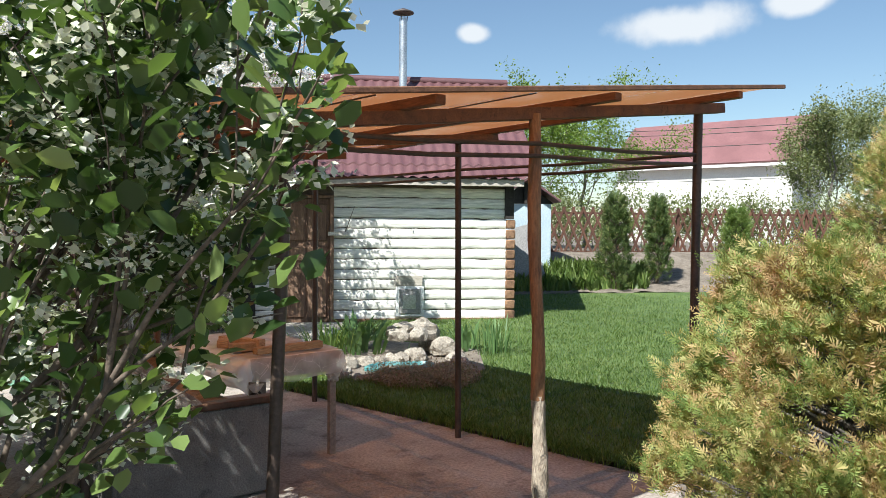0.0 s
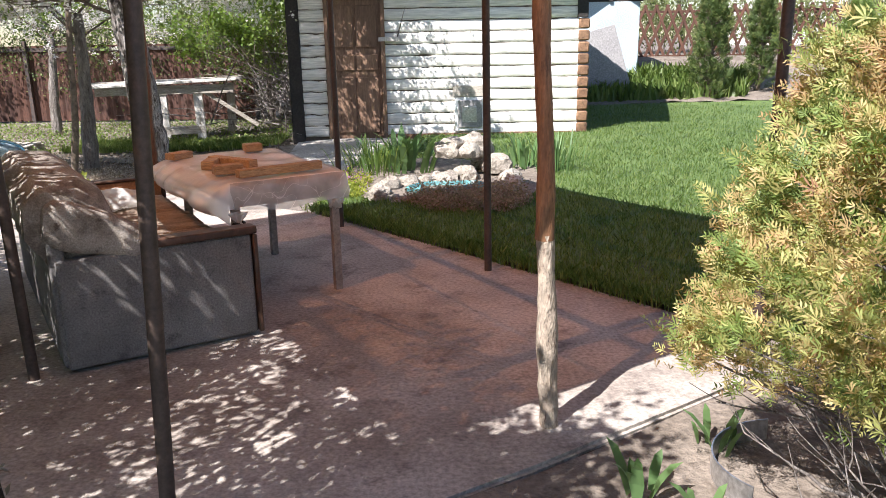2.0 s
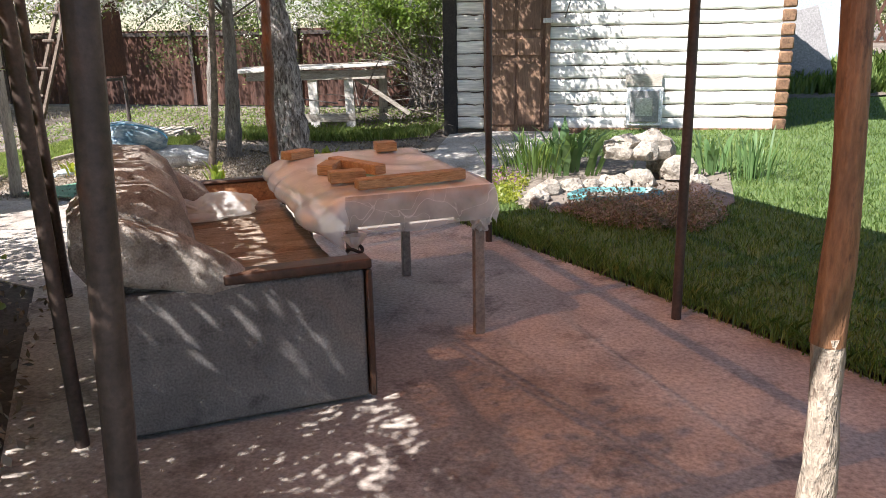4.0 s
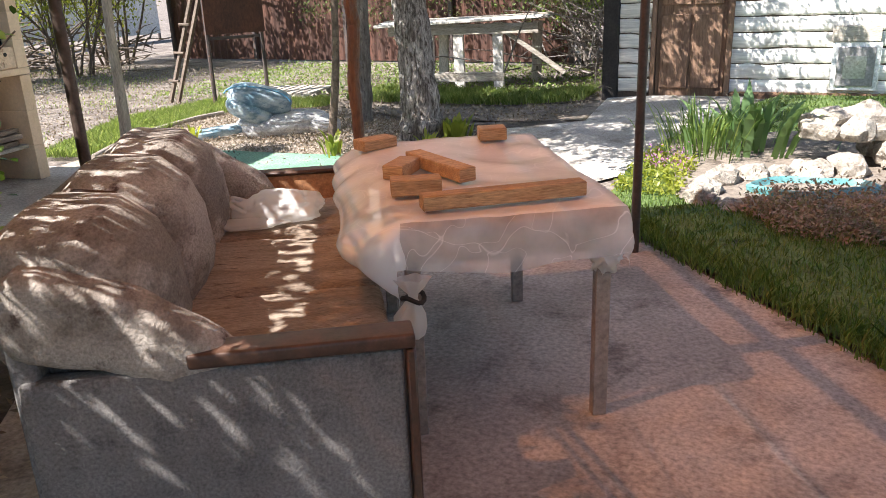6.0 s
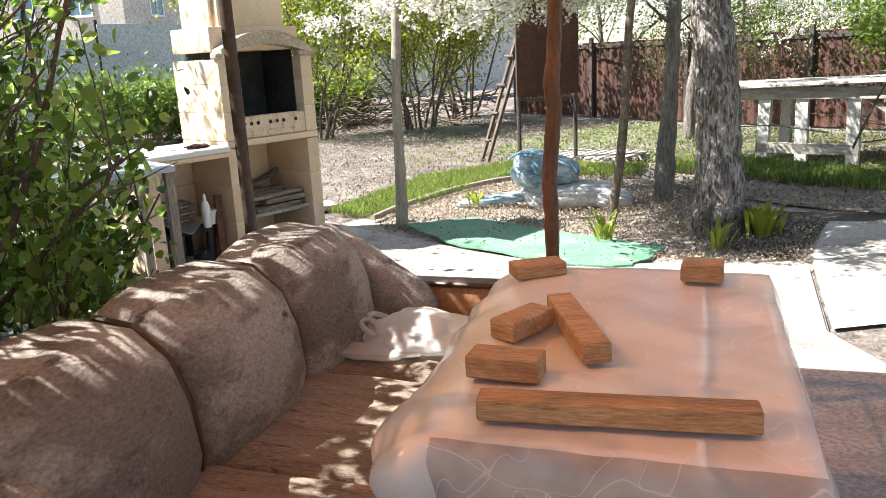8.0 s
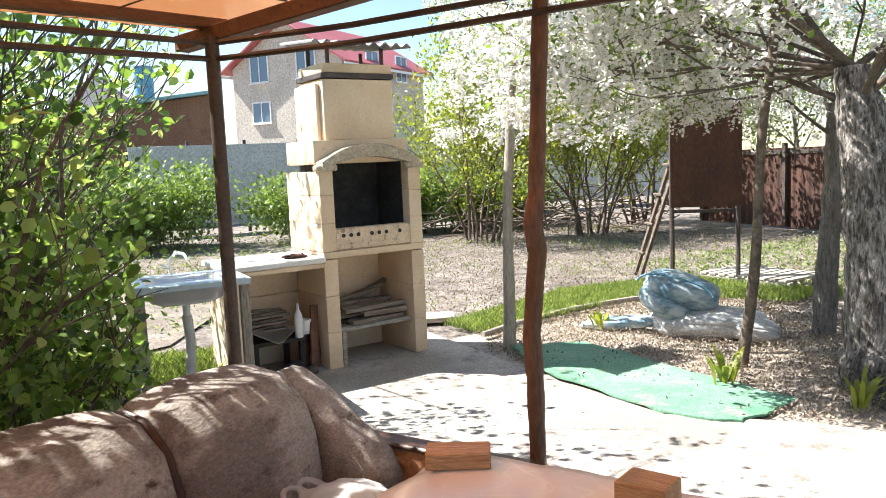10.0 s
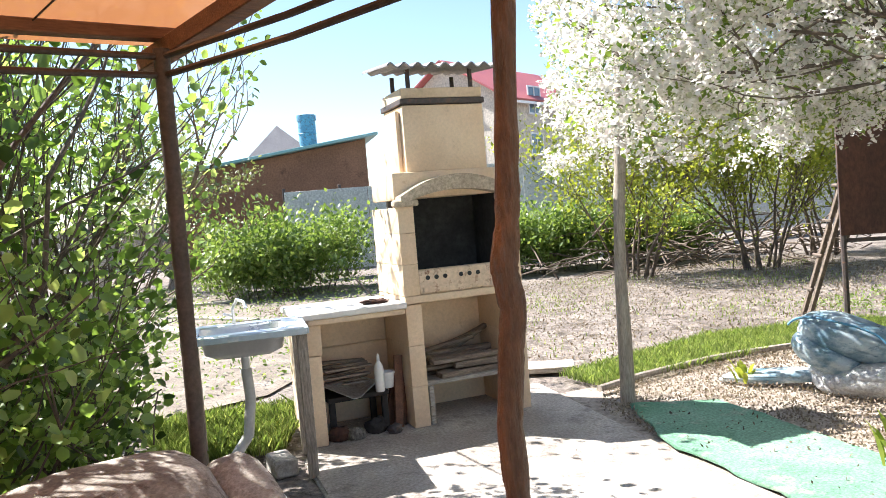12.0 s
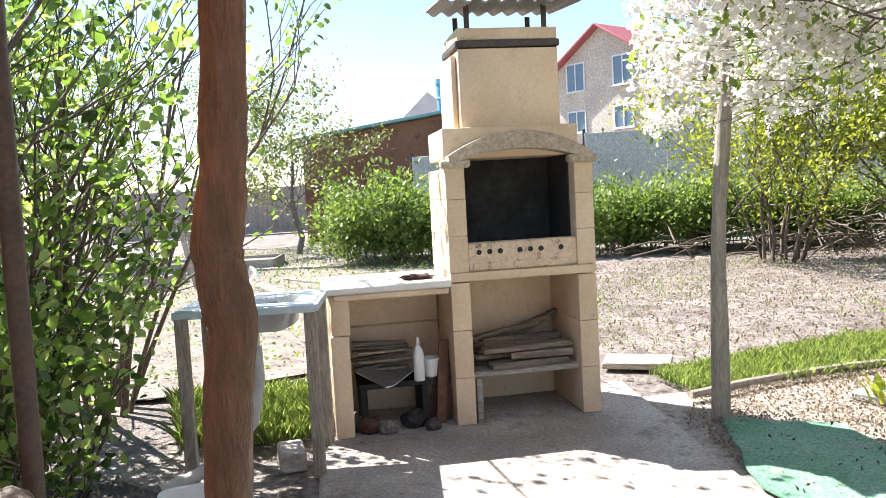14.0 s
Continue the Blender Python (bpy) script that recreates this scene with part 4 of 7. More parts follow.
def build_cover():
    c = thing("plastic_cover", in_perg(2.02, 5.13, 0.75), "cloudy plastic film draped and tied over the table", "cover")
    bm = bmesh.new()
    nx, ny = 36, 52
    grid = []
    for j in range(ny + 1):
        row = []
        for i in range(nx + 1):
            a, b = -0.30 + 1.22 * i / nx, -0.20 + 1.66 * j / ny
            ox = max(0, -0.02 - a) if a < 0.3 else max(0, a - 0.72)
            oy = max(0, -0.015 - b) if b < 0.5 else max(0, b - 1.185)
            o = math.hypot(ox, oy)
            x, y = min(max(a, -0.02), 0.72), min(max(b, -0.015), 1.185)
            side = sm(-0.25, 0.15, b) * (1 if a < 0 else 0)
            bulge = 0.16 * math.sin(min(o / 0.30, 1) * math.pi) * side + 0.018 * math.sin(min(o / 0.2, 1) * math.pi) * (1 - side)
            if o > 0:
                x += (-1 if a < 0.3 else 1) * bulge * (ox / o)
                y += (-1 if b < 0.5 else 1) * bulge * (oy / o)
                x += 0.010 * math.sin(b * 17 + 2 * math.sin(b * 7)) * min(1, o / 0.08)
                y += 0.007 * math.sin(a * 13 + 1) * min(1, o / 0.08)
            n1 = noise.noise(Vector((a * 5, b * 5, 1.0)))
            n2 = noise.noise(Vector((a * 14, b * 14, 3.0)))
            flat = 0.004 + 0.022 * max(0, n1) * (1 if o == 0 else 0.3) + 0.004 * n2
            far = sm(0.75, 1.2, b) * 0.02
            z = flat + far - o * (0.80 - 0.08 * side) - 0.03 * math.sin(math.pi * min(max(a / 0.7, 0), 1)) * min(1, max(0, -b) / 0.2) + 0.01 * n1 * min(1, o / 0.1)
            row.append(bm.verts.new((x, y, max(z, -0.30) + 0.002)))
        grid.append(row)
    for j, (r0, r1) in enumerate(zip(grid, grid[1:])):
        for k in range(nx):
            f = bm.faces.new((r0[k], r0[k + 1], r1[k + 1], r1[k]))
            f.material_index = 1 if (j < 6 and k > 8) or k > 29 else 0
    part("film", bm, M_film, c, smooth=80).data.materials.append(M_skirt)
    # the tied corner hanging at a leg, and the wrap round the other leg
    bm = bmesh.new()
    rings = []
    for k, (z, rad) in enumerate(((-0.16, 0.050), (-0.19, 0.032), (-0.212, 0.014), (-0.225, 0.012), (-0.245, 0.024), (-0.275, 0.042), (-0.305, 0.052), (-0.335, 0.050), (-0.352, 0.034))):
        rings.append([bm.verts.new((0.03 - 0.02 * max(0, k - 3) / 5 + rad * math.cos(a) * (1 + 0.22 * math.cos(4 * a + 0.5 * k)), -0.035 + 0.7 * rad * math.sin(a) * (1 + 0.22 * math.cos(5 * a)), z + 0.012 * math.sin(3 * a) * (k > 5))) for a in [2 * math.pi * q / 30 for q in range(30)]])
    for a, b in zip(rings, rings[1:]):
        for q in range(30):
            bm.faces.new((a[q], b[q], b[(q + 1) % 30], a[(q + 1) % 30]))
    bm.faces.new(rings[-1])
    part("tail", bm, M_bagfilm, c, "bunched end of the plastic tied at the leg", smooth=80)
    part("tie", one_tube([(0.034 * math.cos(a) + 0.03, 0.032 * math.sin(a) - 0.035, -0.225 + 0.01 * math.sin(2 * a)) for a in [k * math.pi / 8 for k in range(17)]], 0.008, 6), M_black, c, "black cord")
    wrap = lump(0.05, 0.042, 0.055, 0.5, 3, 14, 4)
    bmesh.ops.translate(wrap, vec=(0.665, 0.03, -0.165), verts=wrap.verts)
    part("wrap", wrap, M_bagfilm, c, "plastic wrapped round a leg", smooth=80)
    return c


build_table()
build_cover()


def timber(v, u, z, w, d, h, turn, label, roll=0.0):
    bm = one_box(-w / 2, w / 2, -d / 2, d / 2, 0, h, 0.004)
    solid("timber_offcut", bm, M_block, label, "wood block", "offcuts on the table", at=in_perg(v, u, z, turn) @ pose(0, 0, 0, roll))


timber(2.37, 5.235, 0.768, 0.54, 0.06, 0.048, 5, "long sawn orange-brown timber offcut on the plastic")
timber(2.11, 5.42, 0.768, 0.17, 0.08, 0.055, -3, "short square orange-brown timber offcut")
timber(2.23, 5.70, 0.770, 0.07, 0.40, 0.05, 22, "dark-ended timber offcut lying across another")
timber(2.09, 5.70, 0.769, 0.08, 0.17, 0.052, -28, "short orange-brown timber offcut beside a longer one")
timber(2.54, 6.21, 0.782, 0.12, 0.10, 0.052, -5, "square orange-brown timber offcut at the table's end")
timber(2.03, 6.22, 0.772, 0.17, 0.09, 0.045, 30, "wedge of orange-brown timber at the table's corner")

# a carrier bag on the seat
bag = thing("carrier_bag", in_perg(1.56, 6.25, 0.49), "crumpled white carrier bag lying on the sofa", "bag")
bag_on = lump(0.19, 0.14, 0.085, 0.30, 1.5, 21, 5, 0.35)
bmesh.ops.translate(bag_on, vec=(0.04, 0, 0.03), verts=bag_on.verts)
part("bag_body", bag_on, M_bagfilm, bag, smooth=80)
flap = lump(0.17, 0.07, 0.022, 0.30, 1.4, 25, 4, 0.5)
bmesh.ops.translate(flap, vec=(-0.10, -0.13, 0.012), verts=flap.verts)
part("flap", flap, M_bagfilm, bag, smooth=80)
for dy in (-0.03, 0.04):
    loop = bmesh.new()
    tube(loop, [(-0.10 - 0.07 * math.sin(a), dy - 0.05 * math.cos(a), 0.05 + 0.035 * math.sin(a)) for a in [k * math.pi / 10 for k in range(11)]], 0.010, 6)
    part("handle", loop, M_bagfilm, bag, smooth=80)

# ---- log house ----
SX0, SX1, SY = -1.78, 2.45, 12.65
SZ = 0.10


def half_log(length, r, seed):
    bm = bmesh.new()
    rng = random.Random(seed)
    n = max(3, int(length / 0.18))
    pts = [(length * i / n, 0.008 * noise.noise(Vector((i * 0.7, seed, 0))), 0.022 * noise.noise(Vector((i * 0.8, seed, 5)))) for i in range(n + 1)]
    tube(bm, pts, [r * (1 + 0.05 * noise.noise(Vector((i * 0.8, seed, 9)))) for i in range(n + 1)], 14)
    for v in bm.verts:
        v.co.y = math.copysign(abs(v.co.y / r) ** 0.5, v.co.y) * 0.036
    return bm


def build_log_house():
    h = thing("log_house", pose((SX0 + SX1) / 2, SY, SZ), "whitewashed log house with a maroon metal roof", "house")
    ox, oy = (SX0 + SX1) / 2, SY

    def add(name, bm, mat, label="", smooth=40):
        ob = part(name, bm, mat, h, label, smooth)
        ob.matrix_local = pose(-ox, -oy, -SZ)
        return ob
    top = 2.30
    for c in ((SX0 + 0.1, -1.30, SY + 0.05, SY + 0.2, 0.1, 2.36), (-0.44, SX1 - 0.1, SY + 0.05, SY + 0.2, 0.1, 2.36), (-1.299, -0.441, SY + 0.05, SY + 0.2, 2.17, 2.36),
              (SX0 + 0.1, SX0 + 0.25, SY + 0.21, SY + 4.4, 0.1, 2.36), (SX1 - 0.25, SX1 - 0.1, SY + 0.21, SY + 4.4, 0.1, 2.36), (SX0 + 0.26, SX1 - 0.26, SY + 4.2, SY + 4.4, 0.1, 2.36)):
        add("wall_core", one_box(*c, 0.0), M_chink, "dark joint behind the logs")
    n = 13
    step = (top - 0.16) / n
    for i in range(n):
        z = 0.16 + step * (i + 0.5)
        for a, b in ((SX0 + 0.12, -1.31), (-0.44, SX1 - 0.09)):
            if a < -1 and z > 2.2:
                continue
            ob = add("log", half_log(b - a, step * 0.472, i * 2 + (a > -1)), M_log, smooth=60)
            ob.matrix_local = pose(a - ox, 0.052, z - SZ)
        ob = add("log", half_log(4.2, step * 0.472, i + 60), M_log, smooth=60)
        ob.matrix_local = pose(SX1 - 0.14 - ox, 0.16, z - SZ, 0, 0, 90)
    for i in range(n - 3):
        z = 0.16 + step * (i + 0.5)
        add("log_end", one_box(SX1 - 0.10, SX1 + 0.06, SY - 0.02, SY + 0.2, z - step * 0.45, z + step * 0.45, 0.02), M_logend, "brown sawn log end")
    add("corner_board", one_box(SX1 - 0.12, SX1 + 0.03, SY - 0.03, SY + 0.14, 0.16 + step * (n - 3), 2.36, 0.006), M_black, "black corner board")
    add("corner_board", one_box(SX0 - 0.06, SX0 + 0.115, SY - 0.03, SY + 0.2, 0.05, 2.32, 0.01), M_black, "black corner post")
    add("sill_log", one_box(-0.44, SX1 - 0.1, SY - 0.03, SY + 0.1, 0.06, 0.19, 0.02), M_logend, "brown bottom beam")
    # door
    add("door_frame", one_box(-1.30, -1.25, SY - 0.03, SY + 0.12, 0.12, 2.11, 0.004), M_door)
    add("door_frame", one_box(-0.50, -0.44, SY - 0.04, SY + 0.12, 0.12, 2.11, 0.004), M_door)
    add("door_frame", one_box(-1.30, -0.44, SY - 0.03, SY + 0.12, 2.112, 2.16, 0.004), M_door)
    d = add("door", one_box(-1.245, -0.505, SY + 0.03, SY + 0.07, 0.13, 2.105, 0.004), M_door, "closed brown panelled wooden door")
    for x0 in (-1.20, -0.86):
        for z0, z1 in ((0.22, 1.02), (1.12, 1.34), (1.44, 2.02)):
            ob = part("door_panel", one_box(x0, x0 + 0.31, SY + 0.005, SY + 0.028, z0, z1, 0.008), M_door, d)
    part("door_board", one_box(-0.53, -0.20, SY - 0.07, SY - 0.041, 1.52, 1.58, 0.004), M_paleboard, d, "pale wooden door latch")
    # hatch
    add("hatch_board", one_box(0.53, 0.98, SY - 0.035, SY + 0.0, 0.72, 0.88, 0.004), M_greywood, "brown board over the hatch")
    add("hatch_frame", one_box(0.55, 1.0, SY - 0.03, SY + 0.02, 0.22, 0.715, 0.01), M_pvc, "white hatch frame")
    add("hatch_door", one_box(0.60, 0.95, SY - 0.05, SY - 0.031, 0.27, 0.67, 0.008), M_greyroof, "grey iron furnace hatch")
    part("hatch_panel", one_box(0.66, 0.87, SY - 0.056, SY - 0.051, 0.35, 0.58, 0.004), M_steel, h).matrix_local = pose(-ox, -oy, -SZ)
    # eaves
    add("eave_board", one_box(SX0 - 0.2, SX1 + 0.12, SY - 0.34, SY - 0.30, 2.32, 2.43, 0.004), M_greywood, "weathered eave board")
    add("soffit", one_box(SX0 - 0.2, SX1 + 0.12, SY - 0.30, SY + 0.2, 2.37, 2.395, 0.002), M_greywood)
    # the metal tile roof: waves across, a step at each course
    for side, name in ((1, "roof"), (-1, "roof")):
        bm = bmesh.new()
        x0, x1 = SX0 - 0.3, SX1 + 0.38
        nx = int((x1 - x0) / 0.033)
        run, rise = 2.62, 2.02
        courses = 9
        prev = None
        for j in range(courses):
            for e, lift in ((0.0, 0.028), (0.5, 0.016), (1.0, 0.0)):
                t = (j + e) / courses
                y = SY - 0.40 + run * t if side == 1 else SY - 0.40 + 2 * run - run * t
                row = []
                for i in range(nx + 1):
                    x = x0 + (x1 - x0) * i / nx
                    w = 0.018 * math.sin(2 * math.pi * x / 0.183)
                    row.append(bm.verts.new((x, y, 2.42 + rise * t + lift + w)))
                if prev:
                    for k in range(nx):
                        f = (prev[k], prev[k + 1], row[k + 1], row[k])
                        bm.faces.new(f if side == 1 else tuple(reversed(f)))
                prev = row
        add(name, bm, M_roofmetal, "maroon metal tile roof", 50)
    ry, rz = SY - 0.40 + 2.62, 2.42 + 2.02
    add("ridge_cap", one_tube([(SX0 - 0.3, ry, rz), (SX1 + 0.38, ry, rz)], 0.07, 12), M_roofmetal)
    for gx in (SX0 - 0.2, SX1 + 0.02):
        bm = bmesh.new()
        a = [bm.verts.new(c) for c in ((gx, SY - 0.1, 2.40), (gx, ry, rz - 0.08), (gx, 2 * ry - SY + 0.1, 2.40))]
        b = [bm.verts.new((v.co.x + 0.1, v.co.y, v.co.z)) for v in a]
        bm.faces.new(a), bm.faces.new(reversed(b))
        for k in range(3):
            bm.faces.new((a[k], b[k], b[(k + 1) % 3], a[(k + 1) % 3]))
        bmesh.ops.recalc_face_normals(bm, faces=list(bm.faces))
        add("gable", bm, M_greywood)
    add("chimney_pipe", one_tube([(0.80, 14.5, 3.9), (0.80, 14.5, 5.5)], 0.075, 16), M_steel, "galvanised stove pipe")
    cap = lathe([(0.02, 0.12), (0.19, 0.05), (0.20, 0.03), (0.10, 0.0)][::-1], 16)
    bmesh.ops.translate(cap, vec=(0.80, 14.5, 5.56), verts=cap.verts)
    add("pipe_cap", cap, M_iron, "dark rain cap")
    for k in range(3):
        a = 2.1 * k
        add("cap_strut", one_tube([(0.80 + 0.07 * math.cos(a), 14.5 + 0.07 * math.sin(a), 5.45), (0.80 + 0.09 * math.cos(a), 14.5 + 0.09 * math.sin(a), 5.62)], 0.006, 6), M_iron)
    return h


build_log_house()

# ---- barbecue ----
GF = pose(-5.52, 7.64, 0, 0, 0, 98.5)   # local x runs along its front from the counter to the open side, local -y faces the patio


def build_barbecue():
    g = thing("barbecue", GF, "cream painted block barbecue with an arched sooty firebox", "barbecue")
    W2 = 0.43   # half the width

    def block(x0, x1, y0, y1, z0, z1, name="block", mat=None, bev=0.012, label=""):
        return part(name, one_box(x0, x1, y0, y1, z0, z1, bev, seg=2), mat or M_cream, g, label)
    # note: x grows towards the free side, y goes back
    # lower pillars in three blocks each
    for x0, x1 in ((-0.45, -0.335), (0.335, 0.45)):
        for k in range(3):
            block(x0, x1, -0.0, 0.62, 0.002 + 0.285 * k, 0.285 * (k + 1), bev=0.004)
    block(-0.334, 0.334, 0.57, 0.62, 0.0, 0.86, "back_wall", bev=0.002)
    block(-0.45, 0.45, -0.01, 0.62, 0.862, 0.915, "ledge", bev=0.012, label="cream stone ledge")
    # front band with air holes
    bm = one_box(-0.335, 0.335, 0.005, 0.10, 0.917, 1.085, 0.008)
    part("front_band", bm, M_chip, g, "chipped cream band with air holes")
    for x in (-0.27, -0.205, -0.14, -0.02, 0.045, 0.11, 0.235):
        h = one_tube([(x, 0.0, 1.03), (x, 0.03, 1.03)], 0.016, 10)
        part("air_hole", h, M_soot, g)
    for x0, x1 in ((-0.31, -0.13), (-0.06, 0.14), (0.2, 0.32)):
        block(x0, x1, -0.006, 0.004, 0.93, 0.965, "worn_patch", M_chip, 0.003)
    # side walls of the firebox
    for x0, x1 in ((-0.45, -0.335), (0.335, 0.45)):
        for z0, z1 in ((0.917, 1.132), (1.134, 1.347), (1.349, 1.53)):
            block(x0, x1, 0.0, 0.62, z0, z1, bev=0.004)
    part("firebox", one_box(-0.334, 0.334, 0.50, 0.62, 0.918, 1.7, 0.002), M_soot, g, "sooty back of the firebox")
    part("firebox_side", one_box(-0.334, -0.325, 0.10, 0.499, 1.0, 1.6, 0.001), M_soot, g)
    part("firebox_side", one_box(0.325, 0.334, 0.10, 0.499, 1.0, 1.6, 0.001), M_soot, g)
    part("fire_grate", one_box(-0.324, 0.324, 0.10, 0.499, 0.99, 1.01, 0.001), M_soot, g)
    part("corbel", one_box(-0.475, -0.30, -0.03, 0.06, 1.53, 1.58, 0.012), M_arch, g)
    part("corbel", one_box(0.30, 0.475, -0.03, 0.06, 1.53, 1.58, 0.012), M_arch, g)
    # the arch: a curved lintel
    bm = bmesh.new()
    n = 18
    lo, hi = [], []
    for i in range(n + 1):
        t = -1 + 2 * i / n
        x = 0.43 * t
        lo.append((x, 1.545 + 0.085 * (1 - t * t)))
        hi.append((x, 1.60 + 0.135 * (1 - t * t)))
    f0 = [[bm.verts.new((x, -0.035, z)) for x, z in ring] for ring in (lo, hi)]
    f1 = [[bm.verts.new((x, 0.085, z)) for x, z in ring] for ring in (lo, hi)]
    for k in range(n):
        bm.faces.new((f0[0][k], f0[0][k + 1], f0[1][k + 1], f0[1][k]))
        bm.faces.new((f1[0][k + 1], f1[0][k], f1[1][k], f1[1][k + 1]))
        bm.faces.new((f0[1][k], f0[1][k + 1], f1[1][k + 1], f1[1][k]))
        bm.faces.new((f0[0][k + 1], f0[0][k], f1[0][k], f1[0][k + 1]))
    bm.faces.new((f0[0][0], f0[1][0], f1[1][0], f1[0][0]))
    bm.faces.new((f0[0][n], f1[0][n], f1[1][n], f0[1][n]))
    part("arch", bm, M_arch, g, "bare concrete arch over the fire", smooth=30)
    # hood: block course, taper, chimney
    block(-0.44, 0.40, 0.09, 0.62, 1.585, 1.77, "hood_block")
    block(-0.31, 0.31, 0.14, 0.58, 1.772, 2.24, "chimney", bev=0.01, label="cream rendered chimney")
    block(-0.345, -0.312, 0.20, 0.60, 1.772, 2.21, "chimney_side", bev=0.01)
    part("chimney_band", one_box(-0.325, 0.32, 0.125, 0.595, 2.245, 2.285, 0.004), M_iron, g, "dark iron band")
    block(-0.31, 0.31, 0.14, 0.58, 2.288, 2.36, "chimney_top", bev=0.008)
    for x in (-0.24, 0.24):
        for y in (0.17, 0.52):
            part("hood_strut", one_box(x - 0.016, x + 0.016, y - 0.006, y + 0.006, 2.25, 2.50, 0.002), M_iron, g, "iron strut of the rain hood")
    bm = bmesh.new()
    rows = []
    for j in (0, 1):
        row = []
        for i in range(61):
            x = -0.43 + 0.86 * i / 60
            row.append(bm.verts.new((x, 0.02 + 0.62 * j, 2.49 + 0.07 * (1 - abs(x) / 0.5) * 0 + 0.016 * math.sin(i * 0.9) + 0.10 * j * 0.6)))
        rows.append(row)
    for k in range(60):
        bm.faces.new((rows[0][k], rows[0][k + 1], rows[1][k + 1], rows[1][k]))
    ext = bmesh.ops.extrude_face_region(bm, geom=list(bm.faces))
    bmesh.ops.translate(bm, vec=(0, 0, 0.012), verts=[e for e in ext["geom"] if isinstance(e, bmesh.types.BMVert)])
    bmesh.ops.recalc_face_normals(bm, faces=list(bm.faces))
    part("rain_hood", bm, M_greyroof, g, "corrugated sheet rain hood")
    # lower shelf with firewood
    block(-0.334, 0.334, 0.05, 0.55, 0.27, 0.30, "shelf", M_greywood, 0.004, "plank shelf")
    block(-0.32, -0.285, 0.02, 0.06, 0.0, 0.268, "shelf_post", M_greywood, 0.004)
    return g


def build_counter():
    c = thing("barbecue_counter", GF, "cream block counter with a pale worktop beside the barbecue", "counter")
    part("pillar", one_box(-1.17, -1.06, -0.02, 0.14, 0.0, 0.60, 0.015, seg=2), M_cream, c)
    part("pillar", one_box(-1.16, -1.05, -0.02, 0.14, 0.602, 0.835, 0.015, seg=2), M_cream, c)
    part("side_wall", one_box(-1.17, -1.06, 0.142, 0.58, 0.0, 0.835, 0.008), M_cream, c)
    for k in range(3):
        part("back_block", one_box(-1.058, -0.452, 0.52, 0.60, 0.28 * k + 0.002, 0.28 * (k + 1), 0.008), M_cream, c)
    part("worktop", one_box(-1.20, -0.452, -0.05, 0.62, 0.842, 0.885, 0.008), M_whitetop, c, "pale sun-bleached worktop")
    part("worktop_edge", one_box(-1.14, -0.47, -0.045, -0.02, 0.805, 0.84, 0.006), M_cream, c)
    return c


build_barbecue()
build_counter()


def at_grill(x, y, z, rx=0, ry=0, rz=0):
    return GF @ pose(x, y, z, rx, ry, rz)


rng = random.Random(5)
# firewood on and under the shelf
for k in range(17):
    layer = k // 6
    ln = rng.uniform(0.34, 0.60)
    x = rng.uniform(-0.32 + ln / 2, 0.325 - ln / 2)
    bm = one_box(-ln / 2, ln / 2, -0.035 * rng.uniform(0.8, 1.5), 0.035 * rng.uniform(0.8, 1.5), 0, rng.uniform(0.02, 0.045), 0.004)
    solid("firewood_stick", bm, M_firewood, "grey split firewood on the barbecue shelf", "firewood", "firewood in the barbecue", at=at_grill(x, 0.12 + (k % 6) * 0.066, 0.302 + 0.05 * layer, 0, 0, rng.uniform(-7, 7)))
for k in range(4):
    bm = one_box(-0.25, 0.25, -0.03, 0.03, 0, 0.03, 0.004)
    solid("firewood_stick", bm, M_firewood, "grey split firewood leaning at the back", "firewood", "firewood in the barbecue", at=at_grill(-0.05 + 0.09 * k, 0.42 + 0.02 * k, 0.455 + 0.012 * k, 0, -10 - 5 * k, 4 * k - 6))
# kindling stack with a sheet of tin
for k in range(9):
    bm = one_box(-0.17, 0.17, -0.025, 0.025, 0, 0.016, 0.003)
    solid("kindling", bm, M_firewood, "grey flat kindling stacked under the counter", "firewood", "kindling", at=at_grill(-0.86 + rng.uniform(-0.02, 0.02), 0.2 + 0.05 * (k % 3), 0.335 + 0.018 * k, rng.uniform(-3, 3), rng.uniform(-4, 4), rng.uniform(-12, 12)))
bm = bmesh.new()
vs = [bm.verts.new(c) for c in ((-1.03, 0.05, 0.37), (-0.87, -0.02, 0.285), (-0.82, 0.0, 0.285), (-0.66, 0.09, 0.36), (-0.69, 0.42, 0.33), (-1.03, 0.42, 0.33))]
bm.faces.new((vs[0], vs[1], vs[4], vs[5])), bm.faces.new((vs[1], vs[2], vs[4])), bm.faces.new((vs[2], vs[3], vs[4]))
ex = bmesh.ops.extrude_face_region(bm, geom=list(bm.faces))
bmesh.ops.translate(bm, vec=(0, 0, -0.006), verts=[e for e in ex["geom"] if isinstance(e, bmesh.types.BMVert)])
bmesh.ops.recalc_face_normals(bm, faces=list(bm.faces))
solid("tin_sheet", bm, M_steel, "bent grey tin sheet under kindling", "sheet", at=GF)
rack = thing("wood_rack", at_grill(-0.83, 0.22, 0), "dark low rack under the counter", "rack")
part("rack_top", one_box(-0.19, 0.24, -0.12, 0.25, 0.245, 0.28, 0.005), M_black, rack)
for x in (-0.16, 0.21):
    for y in (-0.09, 0.22):
        part("leg", one_box(x - 0.02, x + 0.02, y - 0.02, y + 0.02, 0, 0.244, 0.003), M_black, rack)
bottle = thing("bottle", at_grill(-0.655, 0.08, 0.281), "white plastic bottle on a low rack", "bottle")
